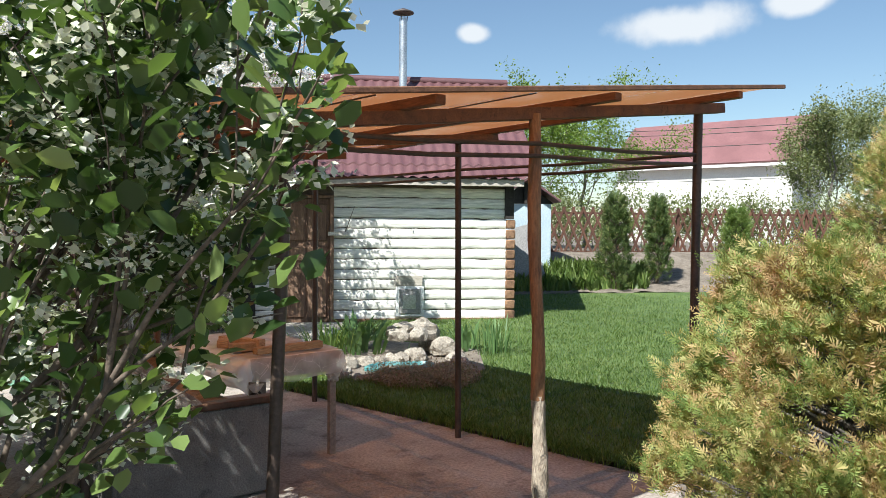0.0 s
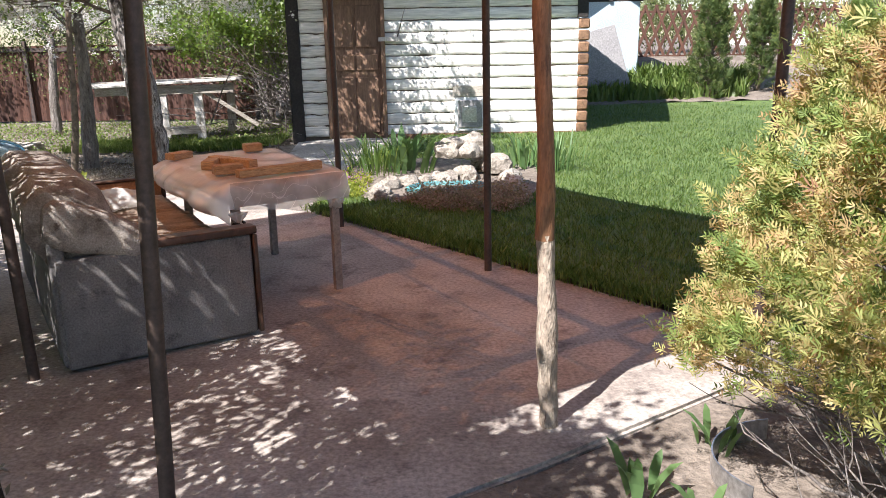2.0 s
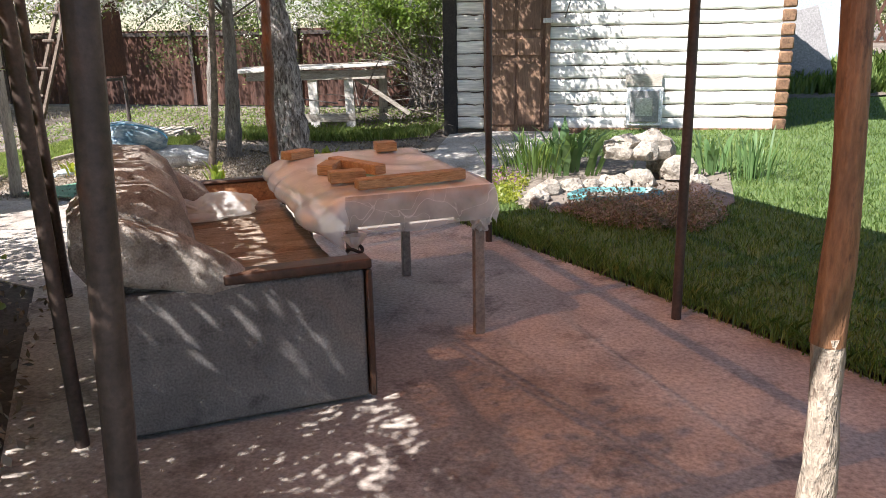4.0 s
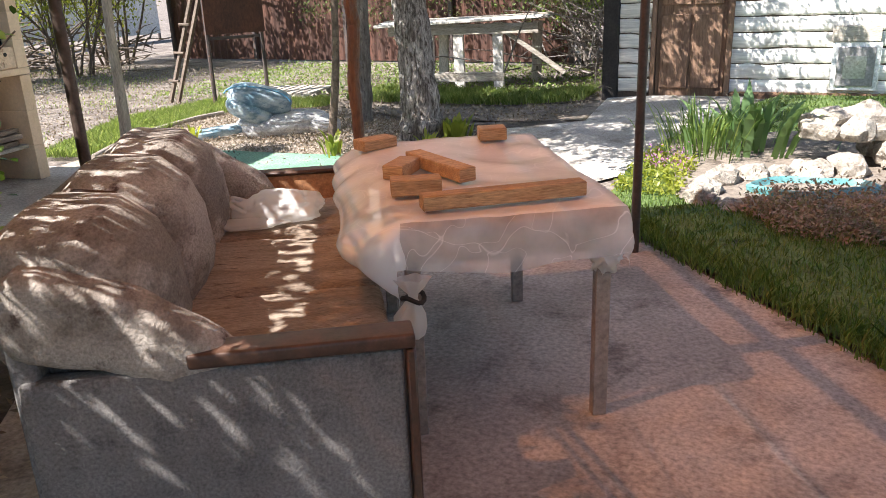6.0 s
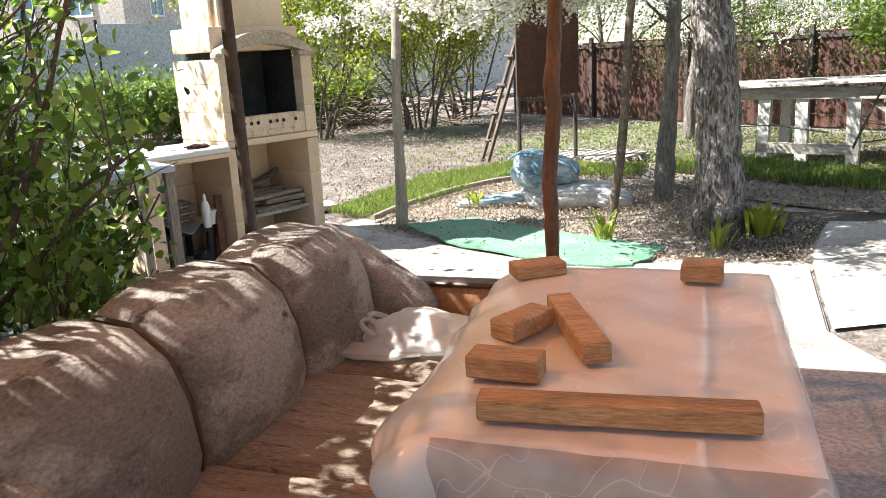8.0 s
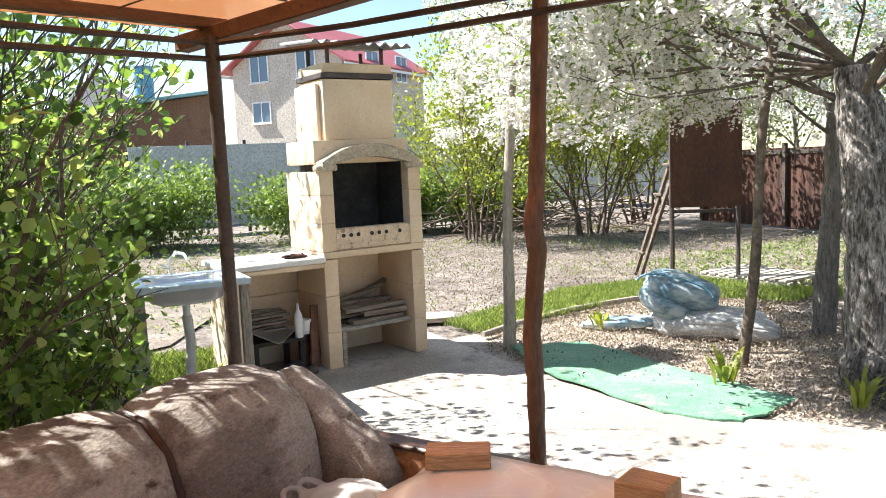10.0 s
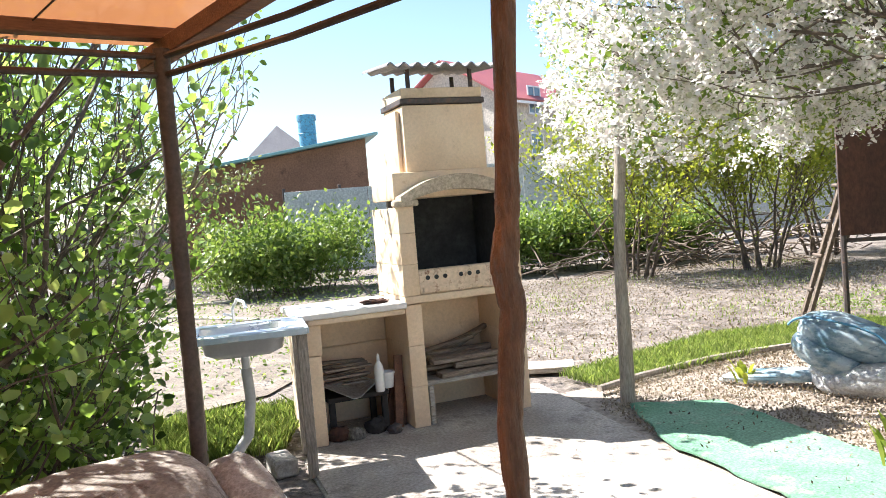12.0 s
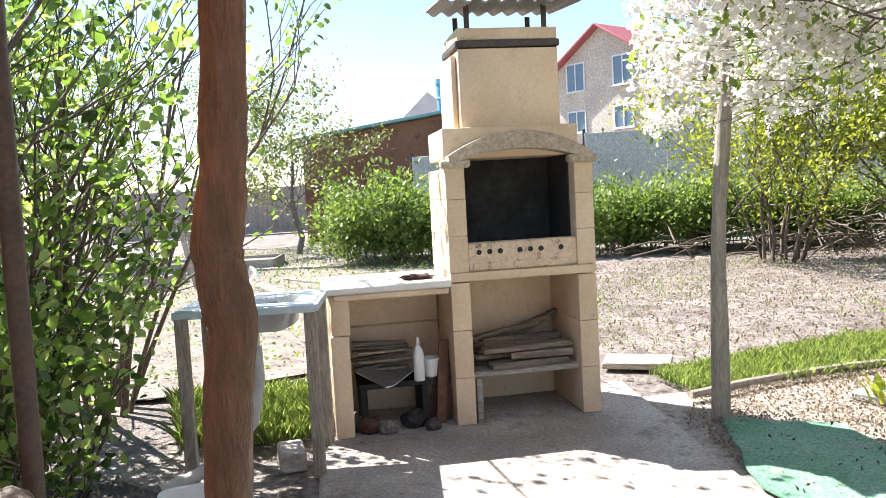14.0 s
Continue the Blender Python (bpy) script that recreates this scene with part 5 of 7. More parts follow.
part("body", lathe([(0.030, 0.0), (0.033, 0.01), (0.033, 0.15), (0.028, 0.18), (0.012, 0.21)]), M_plaswhite, bottle)
part("cap", lathe([(0.012, 0.21), (0.013, 0.212), (0.011, 0.245), (0.004, 0.262)]), M_plaswhite, bottle)
pot = lathe([(0.04, 0.0), (0.055, 0.10), (0.06, 0.10), (0.06, 0.112), (0.05, 0.112), (0.036, 0.012)])
solid("small_bucket", pot, M_plaswhite, "small grey-white plastic bucket", "bucket", at=at_grill(-0.575, 0.17, 0.281))
for k, (x, t) in enumerate(((-0.535, 6), (-0.50, 10), (-0.575, 14))):
    solid("plank", one_box(-0.03, 0.03, -0.012, 0.012, 0, 0.50 - 0.07 * k, 0.003), M_rafter, "dark plank leaning under the counter", "plank", "planks under the counter", at=at_grill(x, 0.10 + 0.05 * k, 0.005, -8, t, 0))
for k, (x, y, s, m) in enumerate(((-0.97, 0.06, 0.075, M_rust), (-0.87, 0.02, 0.06, M_bark), (-0.70, 0.10, 0.075, M_black), (-0.60, 0.0, 0.05, M_iron))):
    lm = lump(s, s * 0.8, s * 0.8, 0.35, 2.5, 40 + k, 3, 0.6)
    solid("crumpled_rag" if k == 0 else "wood_lump", lm, m, "red crumpled rag on the slab" if k == 0 else "dark lump of firewood on the slab", "rag" if k == 0 else "firewood", at=at_grill(x, y, s * 0.48))
rag = lump(0.10, 0.05, 0.02, 0.5, 3, 55, 3, 0.6)
solid("work_glove", rag, M_rust, "crumpled pale red work glove on the counter", "glove", at=at_grill(-0.63, 0.12, 0.896))

# ---- sink stand ----


def build_sink():
    s = thing("sink_stand", pose(-4.83, 6.13, 0, 0, 0, 92), "steel sink in a pale blue stand on grey posts", "sink")
    # local x along the front, y back
    part("sink_top", one_box(-0.33, 0.35, -0.06, 0.04, 0.855, 0.88, 0.006), M_enamel, s)
    part("sink_top", one_box(-0.33, 0.35, 0.40, 0.52, 0.855, 0.88, 0.006), M_enamel, s)
    part("sink_top", one_box(-0.33, -0.25, 0.041, 0.399, 0.855, 0.88, 0.006), M_enamel, s)
    part("sink_top", one_box(0.24, 0.35, 0.041, 0.399, 0.855, 0.88, 0.006), M_enamel, s)
    bm = bmesh.new()
    rings = []
    for x, y, z in ((0.26, 0.19, 0.875), (0.25, 0.18, 0.86), (0.23, 0.165, 0.75), (0.17, 0.12, 0.72)):
        rings.append([bm.verts.new((x * math.copysign(abs(math.cos(a)) ** 0.45, math.cos(a)), 0.22 + y * math.copysign(abs(math.sin(a)) ** 0.45, math.sin(a)), z)) for a in [2 * math.pi * k / 24 for k in range(24)]])
    for a, b in zip(rings, rings[1:]):
        for k in range(24):
            bm.faces.new((a[k], b[k], b[(k + 1) % 24], a[(k + 1) % 24]))
    bm.faces.new(rings[-1])
    part("basin", bm, M_enamel, s, "shallow steel basin", smooth=60)
    part("front_board", one_box(-0.34, 0.36, -0.085, -0.061, 0.838, 0.875, 0.004), M_blueedge, s, "pale blue front board")
    part("side_board", one_box(0.351, 0.375, -0.06, 0.52, 0.838, 0.875, 0.004), M_blueedge, s)
    for x, y in ((-0.31, -0.03), (0.33, -0.03), (-0.31, 0.48), (0.33, 0.48)):
        part("leg", one_box(x - 0.03, x + 0.03, y - 0.025, y + 0.025, -0.02, 0.854 if y > 0.1 else 0.837, 0.004), M_greypole, s)
    part("tap", one_tube([(-0.05, 0.46, 0.88), (-0.05, 0.45, 0.98), (-0.02, 0.36, 1.04), (0.02, 0.26, 1.03), (0.03, 0.22, 1.0)], 0.011, 8), M_enamel, s)
    part("tap_handle", one_tube([(-0.05, 0.46, 0.93), (-0.11, 0.44, 0.95)], 0.008, 8), M_enamel, s)
    part("drain", one_tube([(0, 0.22, 0.74), (0, 0.22, 0.62)], 0.025, 10), M_plaswhite, s)
    part("hose", one_tube([(0, 0.22, 0.63), (0.01, 0.2, 0.45), (-0.02, 0.12, 0.25), (-0.15, 0.02, 0.1), (-0.30, -0.12, 0.05), (-0.42, -0.22, 0.036)], 0.033, 12), M_hose, s, "corrugated grey drain hose")
    return s


build_sink()
tub = thing("plastic_tub", pose(-3.98, 6.1, 0, 0, 0, 20), "white plastic tub on the slab under the sink", "tub")
bm = bmesh.new()
ro, ri = [], []
for (x, y, z, o) in ((0.16, 0.11, 0.0, 1), (0.20, 0.145, 0.20, 1), (0.215, 0.16, 0.20, 1), (0.215, 0.16, 0.215, 1), (0.19, 0.135, 0.215, 1), (0.15, 0.10, 0.012, 1)):
    ro.append([bm.verts.new((x * math.copysign(abs(math.cos(a)) ** 0.35, math.cos(a)), y * math.copysign(abs(math.sin(a)) ** 0.35, math.sin(a)), z)) for a in [2 * math.pi * k / 28 for k in range(28)]])
for a, b in zip(ro, ro[1:]):
    for k in range(28):
        bm.faces.new((a[k], a[(k + 1) % 28], b[(k + 1) % 28], b[k]))
bm.faces.new(list(reversed(ro[0]))), bm.faces.new(ro[-1])
part("tub_body", bm, M_plaswhite, tub)
solid("concrete_block", one_box(-0.12, 0.12, -0.07, 0.07, -0.03, 0.08, 0.012), M_conc2, "grey concrete block by the sink's foot", "block", at=pose(-5.02, 6.28, 0, 0, 0, 15))
solid("concrete_block", one_box(-0.09, 0.09, -0.06, 0.06, -0.03, 0.07, 0.012), M_greywood, "grey wooden block by the sink", "block", at=pose(-5.6, 6.12, 0, 0, 0, 40))
solid("board", one_box(-0.25, 0.25, -0.16, 0.16, 0, 0.05, 0.006), M_greywood, "pale wooden board lying beside the slab", "board", at=pose(-6.72, 8.62, 0.0, 0, 0, 70))

# ---- poles, trees' neighbours, bundle ----
solid("grey_pole", wobbly((0, 0, -0.1), (0.06, 0.09, 2.5), 0.052, 0.034, 21, 0.03, 18, 12, 0.05), M_greypole, "grey weathered wooden pole", "pole", at=pose(-5.33, 8.72, 0))
stub = wobbly((0, 0, 0), (-0.07, -0.03, 0.10), 0.02, 0.014, 4, 0.0, 4, 8)
solid("lean_pole", wobbly((0, 0, -0.08), (0.28, 0.05, 2.6), 0.040, 0.028, 31, 0.03, 16, 10, 0.05), M_twig, "dark leaning branch used as a prop", "pole", at=pose(-3.86, 9.82, 0))


bundle = thing("tarp_bundle", pose(-4.85, 10.28, 0, 0, 0, 30), "folded blue-silver tarpaulin heaped on grey sacks", "bundle")


def lap(rx, ry, rz, seed, m, waves=9.0, sharp=0.035):
    """One soft fold of sheet: a flattened roll with long creases running round it."""
    bm = bmesh.new()
    bmesh.ops.create_icosphere(bm, subdivisions=6, radius=1.0)
    off = Vector((seed * 3.1, seed, 0))
    for v in bm.verts:
        c = v.co.copy()
        w = noise.noise(c * 1.1 + off)
        q = math.sin(waves * (0.8 * c.z + 0.45 * c.x + 0.25 * w) + seed)
        c *= 1 + 0.14 * w + sharp * (abs(q) ** 0.5 - 0.6) + 0.02 * noise.noise(c * 4 + off)
        # boxy outline, flat below
        c = Vector([math.copysign(abs(a) ** 0.8, a) for a in c])
        v.co = Vector((c.x * rx, c.y * ry, max(c.z, -0.75) * rz))
    bmesh.ops.transform(bm, matrix=m, verts=bm.verts)
    return bm


part("tarp", lap(0.33, 0.25, 0.15, 3, pose(-0.08, 0.0, 0.36, 0, 14, 10)), M_tarp, bundle, "folded blue-silver tarpaulin", smooth=80)
part("tarp", lap(0.26, 0.24, 0.11, 5, pose(-0.18, -0.06, 0.27, 0, 24, -12), 7), M_tarp, bundle, "lower fold of the tarpaulin", smooth=80)
part("rim", one_tube([(0.33 * math.cos(a) - 0.09, -0.20 + 0.03 * math.sin(3 * a), 0.385 + 0.125 * math.sin(a) - 0.06 * math.cos(a)) for a in [radians(8 + 11 * k) for k in range(16)]], 0.009, 6), M_bluepaint, bundle, "dark blue hem of the tarpaulin", smooth=80)
part("sack", lap(0.47, 0.28, 0.135, 8, pose(0.14, 0.0, 0.095, 0, -2, 4), 6, 0.06), M_sack, bundle, "grey-white sacking", smooth=80)
part("sack", lap(0.20, 0.20, 0.10, 9, pose(0.52, -0.04, 0.07, 0, 6, 30), 11, 0.08), M_sack, bundle, "crumpled end of the sacking", smooth=80)
part("sack", lap(0.40, 0.11, 0.055, 12, pose(-0.60, -0.1, 0.05, 0, -7, 6), 8), M_tarp, bundle, "trailing corner of the tarpaulin", smooth=80)

# ---- rock garden with the little pond ----
rng = random.Random(12)
k = 0
for (x, y, s) in ((-0.42, 8.62, 0.15), (-0.40, 8.86, 0.16), (-0.32, 9.12, 0.17), (-0.12, 9.28, 0.16), (0.06, 9.36, 0.15), (0.26, 9.45, 0.19), (0.50, 9.55, 0.21), (0.34, 9.78, 0.24), (0.62, 9.85, 0.26), (0.84, 9.72, 0.22), (0.98, 9.50, 0.17), (0.55, 9.70, 0.18), (0.92, 9.95, 0.19), (1.02, 9.28, 0.13), (-0.22, 8.48, 0.10), (0.74, 10.05, 0.2)):
    up = 0.26 if 9.65 < y and 0.3 < x < 0.95 else 0.0
    x, s = x + 0.07, s * 0.78
    bm = lump(s, s * rng.uniform(0.75, 1.0), s * rng.uniform(0.62, 0.85), 0.32, 1.7, k + 70, 3, 0.55)
    solid("stone", bm, M_stone, "pale pitted limestone of the rock garden", "stone", "rock garden stones", at=pose(x, y, s * 0.38 + up * (1 if k % 3 else 0.35), 0, 0, rng.uniform(0, 360)), smooth=25)
    k += 1
pond = thing("pond_liner", pose(0.33, 9.02, -0.03, 0, 0, 18), "small turquoise plastic pond liner set in the bed", "pond")
bm = bmesh.new()
rings = []
for s, z in ((1.0, 0.03), (1.03, 0.10), (0.96, 0.115), (0.92, 0.10), (0.86, 0.03), (0.7, -0.02)):
    rings.append([bm.verts.new(((0.37 + 0.05 * math.cos(2 * a + 0.6)) * s * math.cos(a), (0.20 + 0.045 * math.cos(3 * a)) * s * math.sin(a), z)) for a in [2 * math.pi * i / 40 for i in range(40)]])
for a, c in zip(rings, rings[1:]):
    for i in range(40):
        bm.faces.new((a[i], a[(i + 1) % 40], c[(i + 1) % 40], c[i]))
bm.faces.new(rings[-1])
part("liner", bm, M_pond, pond, smooth=60)
bm = bmesh.new()
bm.faces.new([bm.verts.new(((0.37 + 0.05 * math.cos(2 * a + 0.6)) * 0.87 * math.cos(a), (0.20 + 0.045 * math.cos(3 * a)) * 0.87 * math.sin(a), 0.045)) for a in [2 * math.pi * i / 40 for i in range(40)]])
part("water", bm, M_water, pond)

# ---- things behind the trees ----
bench = thing("work_table", pose(-4.05, 14.15, 0, 0, 0, 12), "rough grey plank work table on posts", "table")
for k in range(5):
    part("plank", one_box(-1.25, 1.1 + 0.05 * (k % 2), -0.5 + 0.24 * k, -0.27 + 0.24 * k, 0.92, 0.96, 0.006, pose(0, 0, 0, 0, -2.0 + 0.7 * (k % 3), 0)), M_paleboard if k < 2 else M_greywood, bench)
for x, y in ((-0.55, -0.35), (0.45, -0.35), (-0.5, 0.5), (0.9, 0.5), (-0.1, -0.35)):
    part("leg", one_box(x - 0.07, x + 0.07, y - 0.05, y + 0.05, -0.02, 0.9, 0.006, pose(0, 0, 0, 0, 1.5 * math.sin(9 * x), 0)), M_paleboard, bench, "pale whitewashed board leg")
part("brace", one_box(-0.03, 0.03, -0.04, 0.04, 0, 1.1, 0.004, pose(0.45, -0.33, 0.85, 0, 125, 0)), M_greywood, bench)
part("crossbar", one_box(-0.62, 0.52, -0.40, -0.36, 0.12, 0.25, 0.005), M_greywood, bench)
part("apron", one_box(-1.1, 1.0, -0.42, -0.39, 0.76, 0.90, 0.005), M_greywood, bench)

board = thing("rusty_board", pose(-6.55, 12.1, 0, 0, 0, 57), "rusty brown steel board standing on two thin posts", "board")
part("panel", one_box(-0.40, 0.40, -0.01, 0.01, 0.92, 2.08, 0.003), M_rust, board)
for x in (-0.38, 0.36):
    part("post", one_tube([(x, 0.02, -0.1), (x, 0.02, 2.2)], 0.028, 8), M_iron, board)
part("crossbar", one_box(-0.38, 0.36, 0.015, 0.035, 0.85, 0.89, 0.002), M_iron, board)

lad = thing("ladder", pose(-7.65, 12.0, 0, 0, 0, -20), "old grey wooden ladder leaning on a tree", "ladder")
for x in (-0.10, 0.10):
    part("rail", one_box(-0.03, 0.03, -0.02, 0.02, 0, 2.4, 0.004, pose(x, 0, 0, -14, 12, 0)), M_twig, lad)
for k in range(6):
    part("rung", one_tube([(-0.13 + 0.08 * k, 0.09 * k + 0.04, 0.3 + 0.37 * k), (0.13 + 0.08 * k, 0.09 * k + 0.04, 0.3 + 0.37 * k)], 0.018, 6), M_twig, lad)
pal = thing("pallet", pose(-6.35, 12.75, 0, 0, 0, 8), "grey slatted pallet on the ground", "pallet")
for k in range(9):
    part("slat", one_box(-0.55 + 0.13 * k, -0.46 + 0.13 * k, -0.4, 0.4, 0.09, 0.115, 0.003), M_greywood, pal)
for y in (-0.35, 0.0, 0.35):
    part("bearer", one_box(-0.56, 0.62, y - 0.04, y + 0.04, 0, 0.089, 0.003), M_greywood, pal)


def fence_run(name, a, b, z0, z1, material, label, posts=0, rail=M_iron, proud=0.02, wave=0.0, cat="fence"):
    f = thing(name, pose(a[0], a[1], 0, 0, 0, math.degrees(math.atan2(b[1] - a[1], b[0] - a[0]))), label, cat)
    ln = math.hypot(b[0] - a[0], b[1] - a[1])
    n = max(1, round(ln / 2.0))
    for k in range(n):
        if wave:
            bm = bmesh.new()
            m = 40
            r0 = [bm.verts.new((ln / n * (k + i / m), wave * (1 if (i // 2) % 2 else -1), z0)) for i in range(m + 1)]
            r1 = [bm.verts.new((v.co.x, v.co.y, z1)) for v in r0]
            for i in range(m):
                bm.faces.new((r0[i], r0[i + 1], r1[i + 1], r1[i]))
            part("panel", bm, material, f, smooth=20)
        else:
            part("panel", one_box(ln / n * k + 0.006, ln / n * (k + 1) - 0.006, -0.01, 0.01, z0, z1, 0.003), material, f)
    for k in range(posts):
        x = ln * k / max(1, posts - 1)
        part("post", one_box(x - 0.04, x + 0.04, -0.10, -0.03, 0, z1 + 0.1, 0.004), rail, f)
    if posts:
        part("rail", one_box(0, ln, -0.03, -0.012, z1 - 0.12, z1 - 0.04, 0.003), rail, f)
    return f


fence_run("brown_sheet_fence", (-13.0, 18.3), (-3.4, 17.6), 0.0, 1.55, M_rust, "rusty brown profiled sheet fence", 5, wave=0.012)
fence_run("grey_sheet_fence", (-19.5, 25.0), (-20.0, 11.05), 0.2, 2.6, M_fencegrey, "pale grey flat sheet fence on dark posts", 7)
fence_run("grey_sheet_fence", (-20.0, 11.0), (-20.2, 6.8), 0.2, 2.25, M_fencegrey, "pale grey low sheet fence on dark posts", 4)
fence_run("board_fence", (-32.0, -6.0), (-34.0, 4.0), 0.0, 1.9, M_greywood, "pale weathered board fence", 0, wave=0.02)


# ---- neighbouring houses ----
def window(parent, w, h, name="window"):
    wn = part(name, one_box(-w / 2, w / 2, -0.02, 0.02, 0, h, 0.01), M_glass, parent)
    for x0, x1, z0, z1 in ((-w / 2 - 0.06, w / 2 + 0.06, -0.06, 0.03), (-w / 2 - 0.06, w / 2 + 0.06, h - 0.03, h + 0.06), (-w / 2 - 0.06, -w / 2 + 0.03, 0.031, h - 0.031), (w / 2 - 0.03, w / 2 + 0.06, 0.031, h - 0.031), (-0.035, 0.035, 0.031, h - 0.031)):
        part("frame", one_box(x0, x1, -0.07, 0.0, z0, z1, 0.006), M_pvc, wn)
    part("sill", one_box(-w / 2 - 0.12, w / 2 + 0.12, -0.16, 0.0, -0.11, -0.062, 0.006), M_pvc, wn)
    return wn


def gabled(name, at, wx, wy, wall_h, rise, wall, roof, label, over=0.5, windows=()):
    """A house with its ridge along local x; windows: (side, along, sill, width, height)."""
    h = thing(name, at, label, "house")
    bm = one_box(-wx / 2, wx / 2, -wy / 2, wy / 2, -0.5, wall_h, 0.0)
    part("wall", bm, wall, h, smooth=20)
    for x in (-wx / 2, wx / 2 - 0.25):
        bm = bmesh.new()
        a = [bm.verts.new((x, y, z)) for y, z in ((-wy / 2, wall_h), (wy / 2, wall_h), (0, wall_h + rise))]
        c = [bm.verts.new((v.co.x + 0.25, v.co.y, v.co.z)) for v in a]
        bm.faces.new(a), bm.faces.new(list(reversed(c)))
        for k in range(3):
            bm.faces.new((a[k], a[(k + 1) % 3], c[(k + 1) % 3], c[k]))
        bmesh.ops.recalc_face_normals(bm, faces=list(bm.faces))
        part("gable", bm, wall, h, smooth=20)
    sl = math.atan2(rise, wy / 2)
    ln = (wy / 2 + over) / math.cos(sl)
    for s in (-1, 1):
        m = pose(0, 0, wall_h + rise + 0.02, -s * math.degrees(sl) if s == 1 else math.degrees(sl), 0, 0)
        part("roof", one_box(-wx / 2 - over, wx / 2 + over, 0 if s == 1 else -ln, ln if s == 1 else 0, 0, 0.12, 0.01, m), roof, h)
        part("fascia", one_box(-wx / 2 - over, wx / 2 + over, s * (wy / 2 + over) - 0.03, s * (wy / 2 + over) + 0.03, wall_h - over * rise / (wy / 2) - 0.16, wall_h - over * rise / (wy / 2) + 0.0, 0.005), M_pvc, h)
    for side, along, sill, w, hh in windows:
        wn = window(h, w, hh)
        if side == "front":
            wn.matrix_local = pose(along, -wy / 2 - 0.01, sill)
        elif side == "right":
            wn.matrix_local = pose(wx / 2 + 0.01, along, sill, 0, 0, 90)
        elif side == "back":
            wn.matrix_local = pose(along, wy / 2 + 0.01, sill, 0, 0, 180)
        elif side == "left":
            wn.matrix_local = pose(-wx / 2 - 0.01, along, sill, 0, 0, -90)
    return h


gabled("brick_house", pose(-52.5, 22.5, 0, 0, 0, -52), 10.5, 8.6, 8.2, 2.7, M_brickw, M_redroof, "two-storey beige brick house with a red roof", 0.6,
       (("right", -2.06, 7.2, 1.4, 1.7), ("right", 1.63, 7.2, 1.4, 1.7), ("right", -2.06, 4.6, 1.4, 1.3), ("right", 1.63, 4.6, 1.4, 1.3), ("back", 1.8, 7.2, 1.4, 1.7), ("back", 1.8, 4.6, 1.4, 1.3), ("back", -2.0, 7.2, 1.4, 1.7)))
gabled("white_house", pose(24.0, 47.5, 0.9, 0, 0, -44), 10.5, 8.0, 5.0, 2.7, M_whitewall, M_darkredroof, "white rendered house with a dark red roof", 0.5,
       (("right", 0.0, 2.6, 1.2, 1.3), ("right", -2.0, 2.6, 1.0, 1.3)))
hip = thing("hip_house", pose(-62.0, 7.6, 0, 0, 0, 4), "distant house with a grey hipped roof", "house")
part("wall", one_box(-3.6, 3.6, -2.9, 2.9, -0.5, 5.6, 0.0), M_brickw, hip, smooth=20)
bm = bmesh.new()
eave = [bm.verts.new(c) for c in ((-4.0, -3.3, 5.6), (4.0, -3.3, 5.6), (4.0, 3.3, 5.6), (-4.0, 3.3, 5.6))]
crest = [bm.verts.new(c) for c in ((-1.2, 0, 8.9), (1.2, 0, 8.9))]
for f in ((0, 1, 5, 4), (1, 2, 5), (2, 3, 4, 5), (3, 0, 4), (3, 2, 1, 0)):
    bm.faces.new([(eave + crest)[i] for i in f])
part("roof", bm, M_greyroof, hip, "grey hipped roof", smooth=20)
shed2 = thing("brown_shed", pose(-26.5, 6.5, 0), "low brown shed with a teal sheet roof", "shed")
bm = bmesh.new()
ring0 = [bm.verts.new(c) for c in ((-1.5, -3.1, -0.3), (1.5, -3.1, -0.3), (1.5, 3.1, -0.3), (-1.5, 3.1, -0.3))]
ring1 = [bm.verts.new(c) for c in ((-1.5, -3.1, 3.1), (1.5, -3.1, 3.1), (1.5, 3.1, 3.95), (-1.5, 3.1, 3.95))]
for k in range(4):
    bm.faces.new((ring0[k], ring0[(k + 1) % 4], ring1[(k + 1) % 4], ring1[k]))
bm.faces.new(ring1)
part("wall", bm, M_brownshed, shed2, "brown sheet wall", smooth=20)
part("roof", one_box(-1.9, 1.9, -3.6, 3.5, 0, 0.09, 0.01, pose(0, 0, 3.55, 7.8, 0, 0)), M_teal, shed2, "teal sheet roof")
drum = thing("blue_flue", pose(-27.4, 7.95, 3.7), "rusted blue painted steel flue", "flue")
part("drum", lathe([(0.30, -0.1), (0.30, 0.3), (0.325, 0.32), (0.30, 0.34), (0.30, 0.75), (0.325, 0.77), (0.30, 0.79), (0.30, 1.2), (0.33, 1.22), (0.33, 1.4)], 20), M_bluepaint, drum)

# the small blue lean-to and boards beside the log house
lean = thing("blue_shed", pose(4.2, 19.0, 0.5), "small pale blue shed with a brown gable roof", "shed")
part("wall", one_box(-0.66, 0.66, -0.1, 1.5, -0.2, 1.78, 0.01), M_paleblue, lean)
for s in (-1, 1):
    part("roof", one_box(0 if s == 1 else -0.98, 0.98 if s == 1 else 0, -0.4, 1.7, 0, 0.05, 0.005, pose(0.0, 0, 2.36, 0, 34 * s, 0)), M_roofmetal, lean)
# black filler that stands for the shade inside the open gable
bm = bmesh.new()
tri = [[bm.verts.new((x, y, z)) for x, z in ((-0.74, 1.785), (0.74, 1.785), (0.0, 2.31))] for y in (-0.08, 0.0)]
bm.faces.new(tri[0]), bm.faces.new(list(reversed(tri[1])))
for k in range(3):
    bm.faces.new((tri[0][k], tri[1][k], tri[1][(k + 1) % 3], tri[0][(k + 1) % 3]))
bmesh.ops.recalc_face_normals(bm, faces=list(bm.faces))
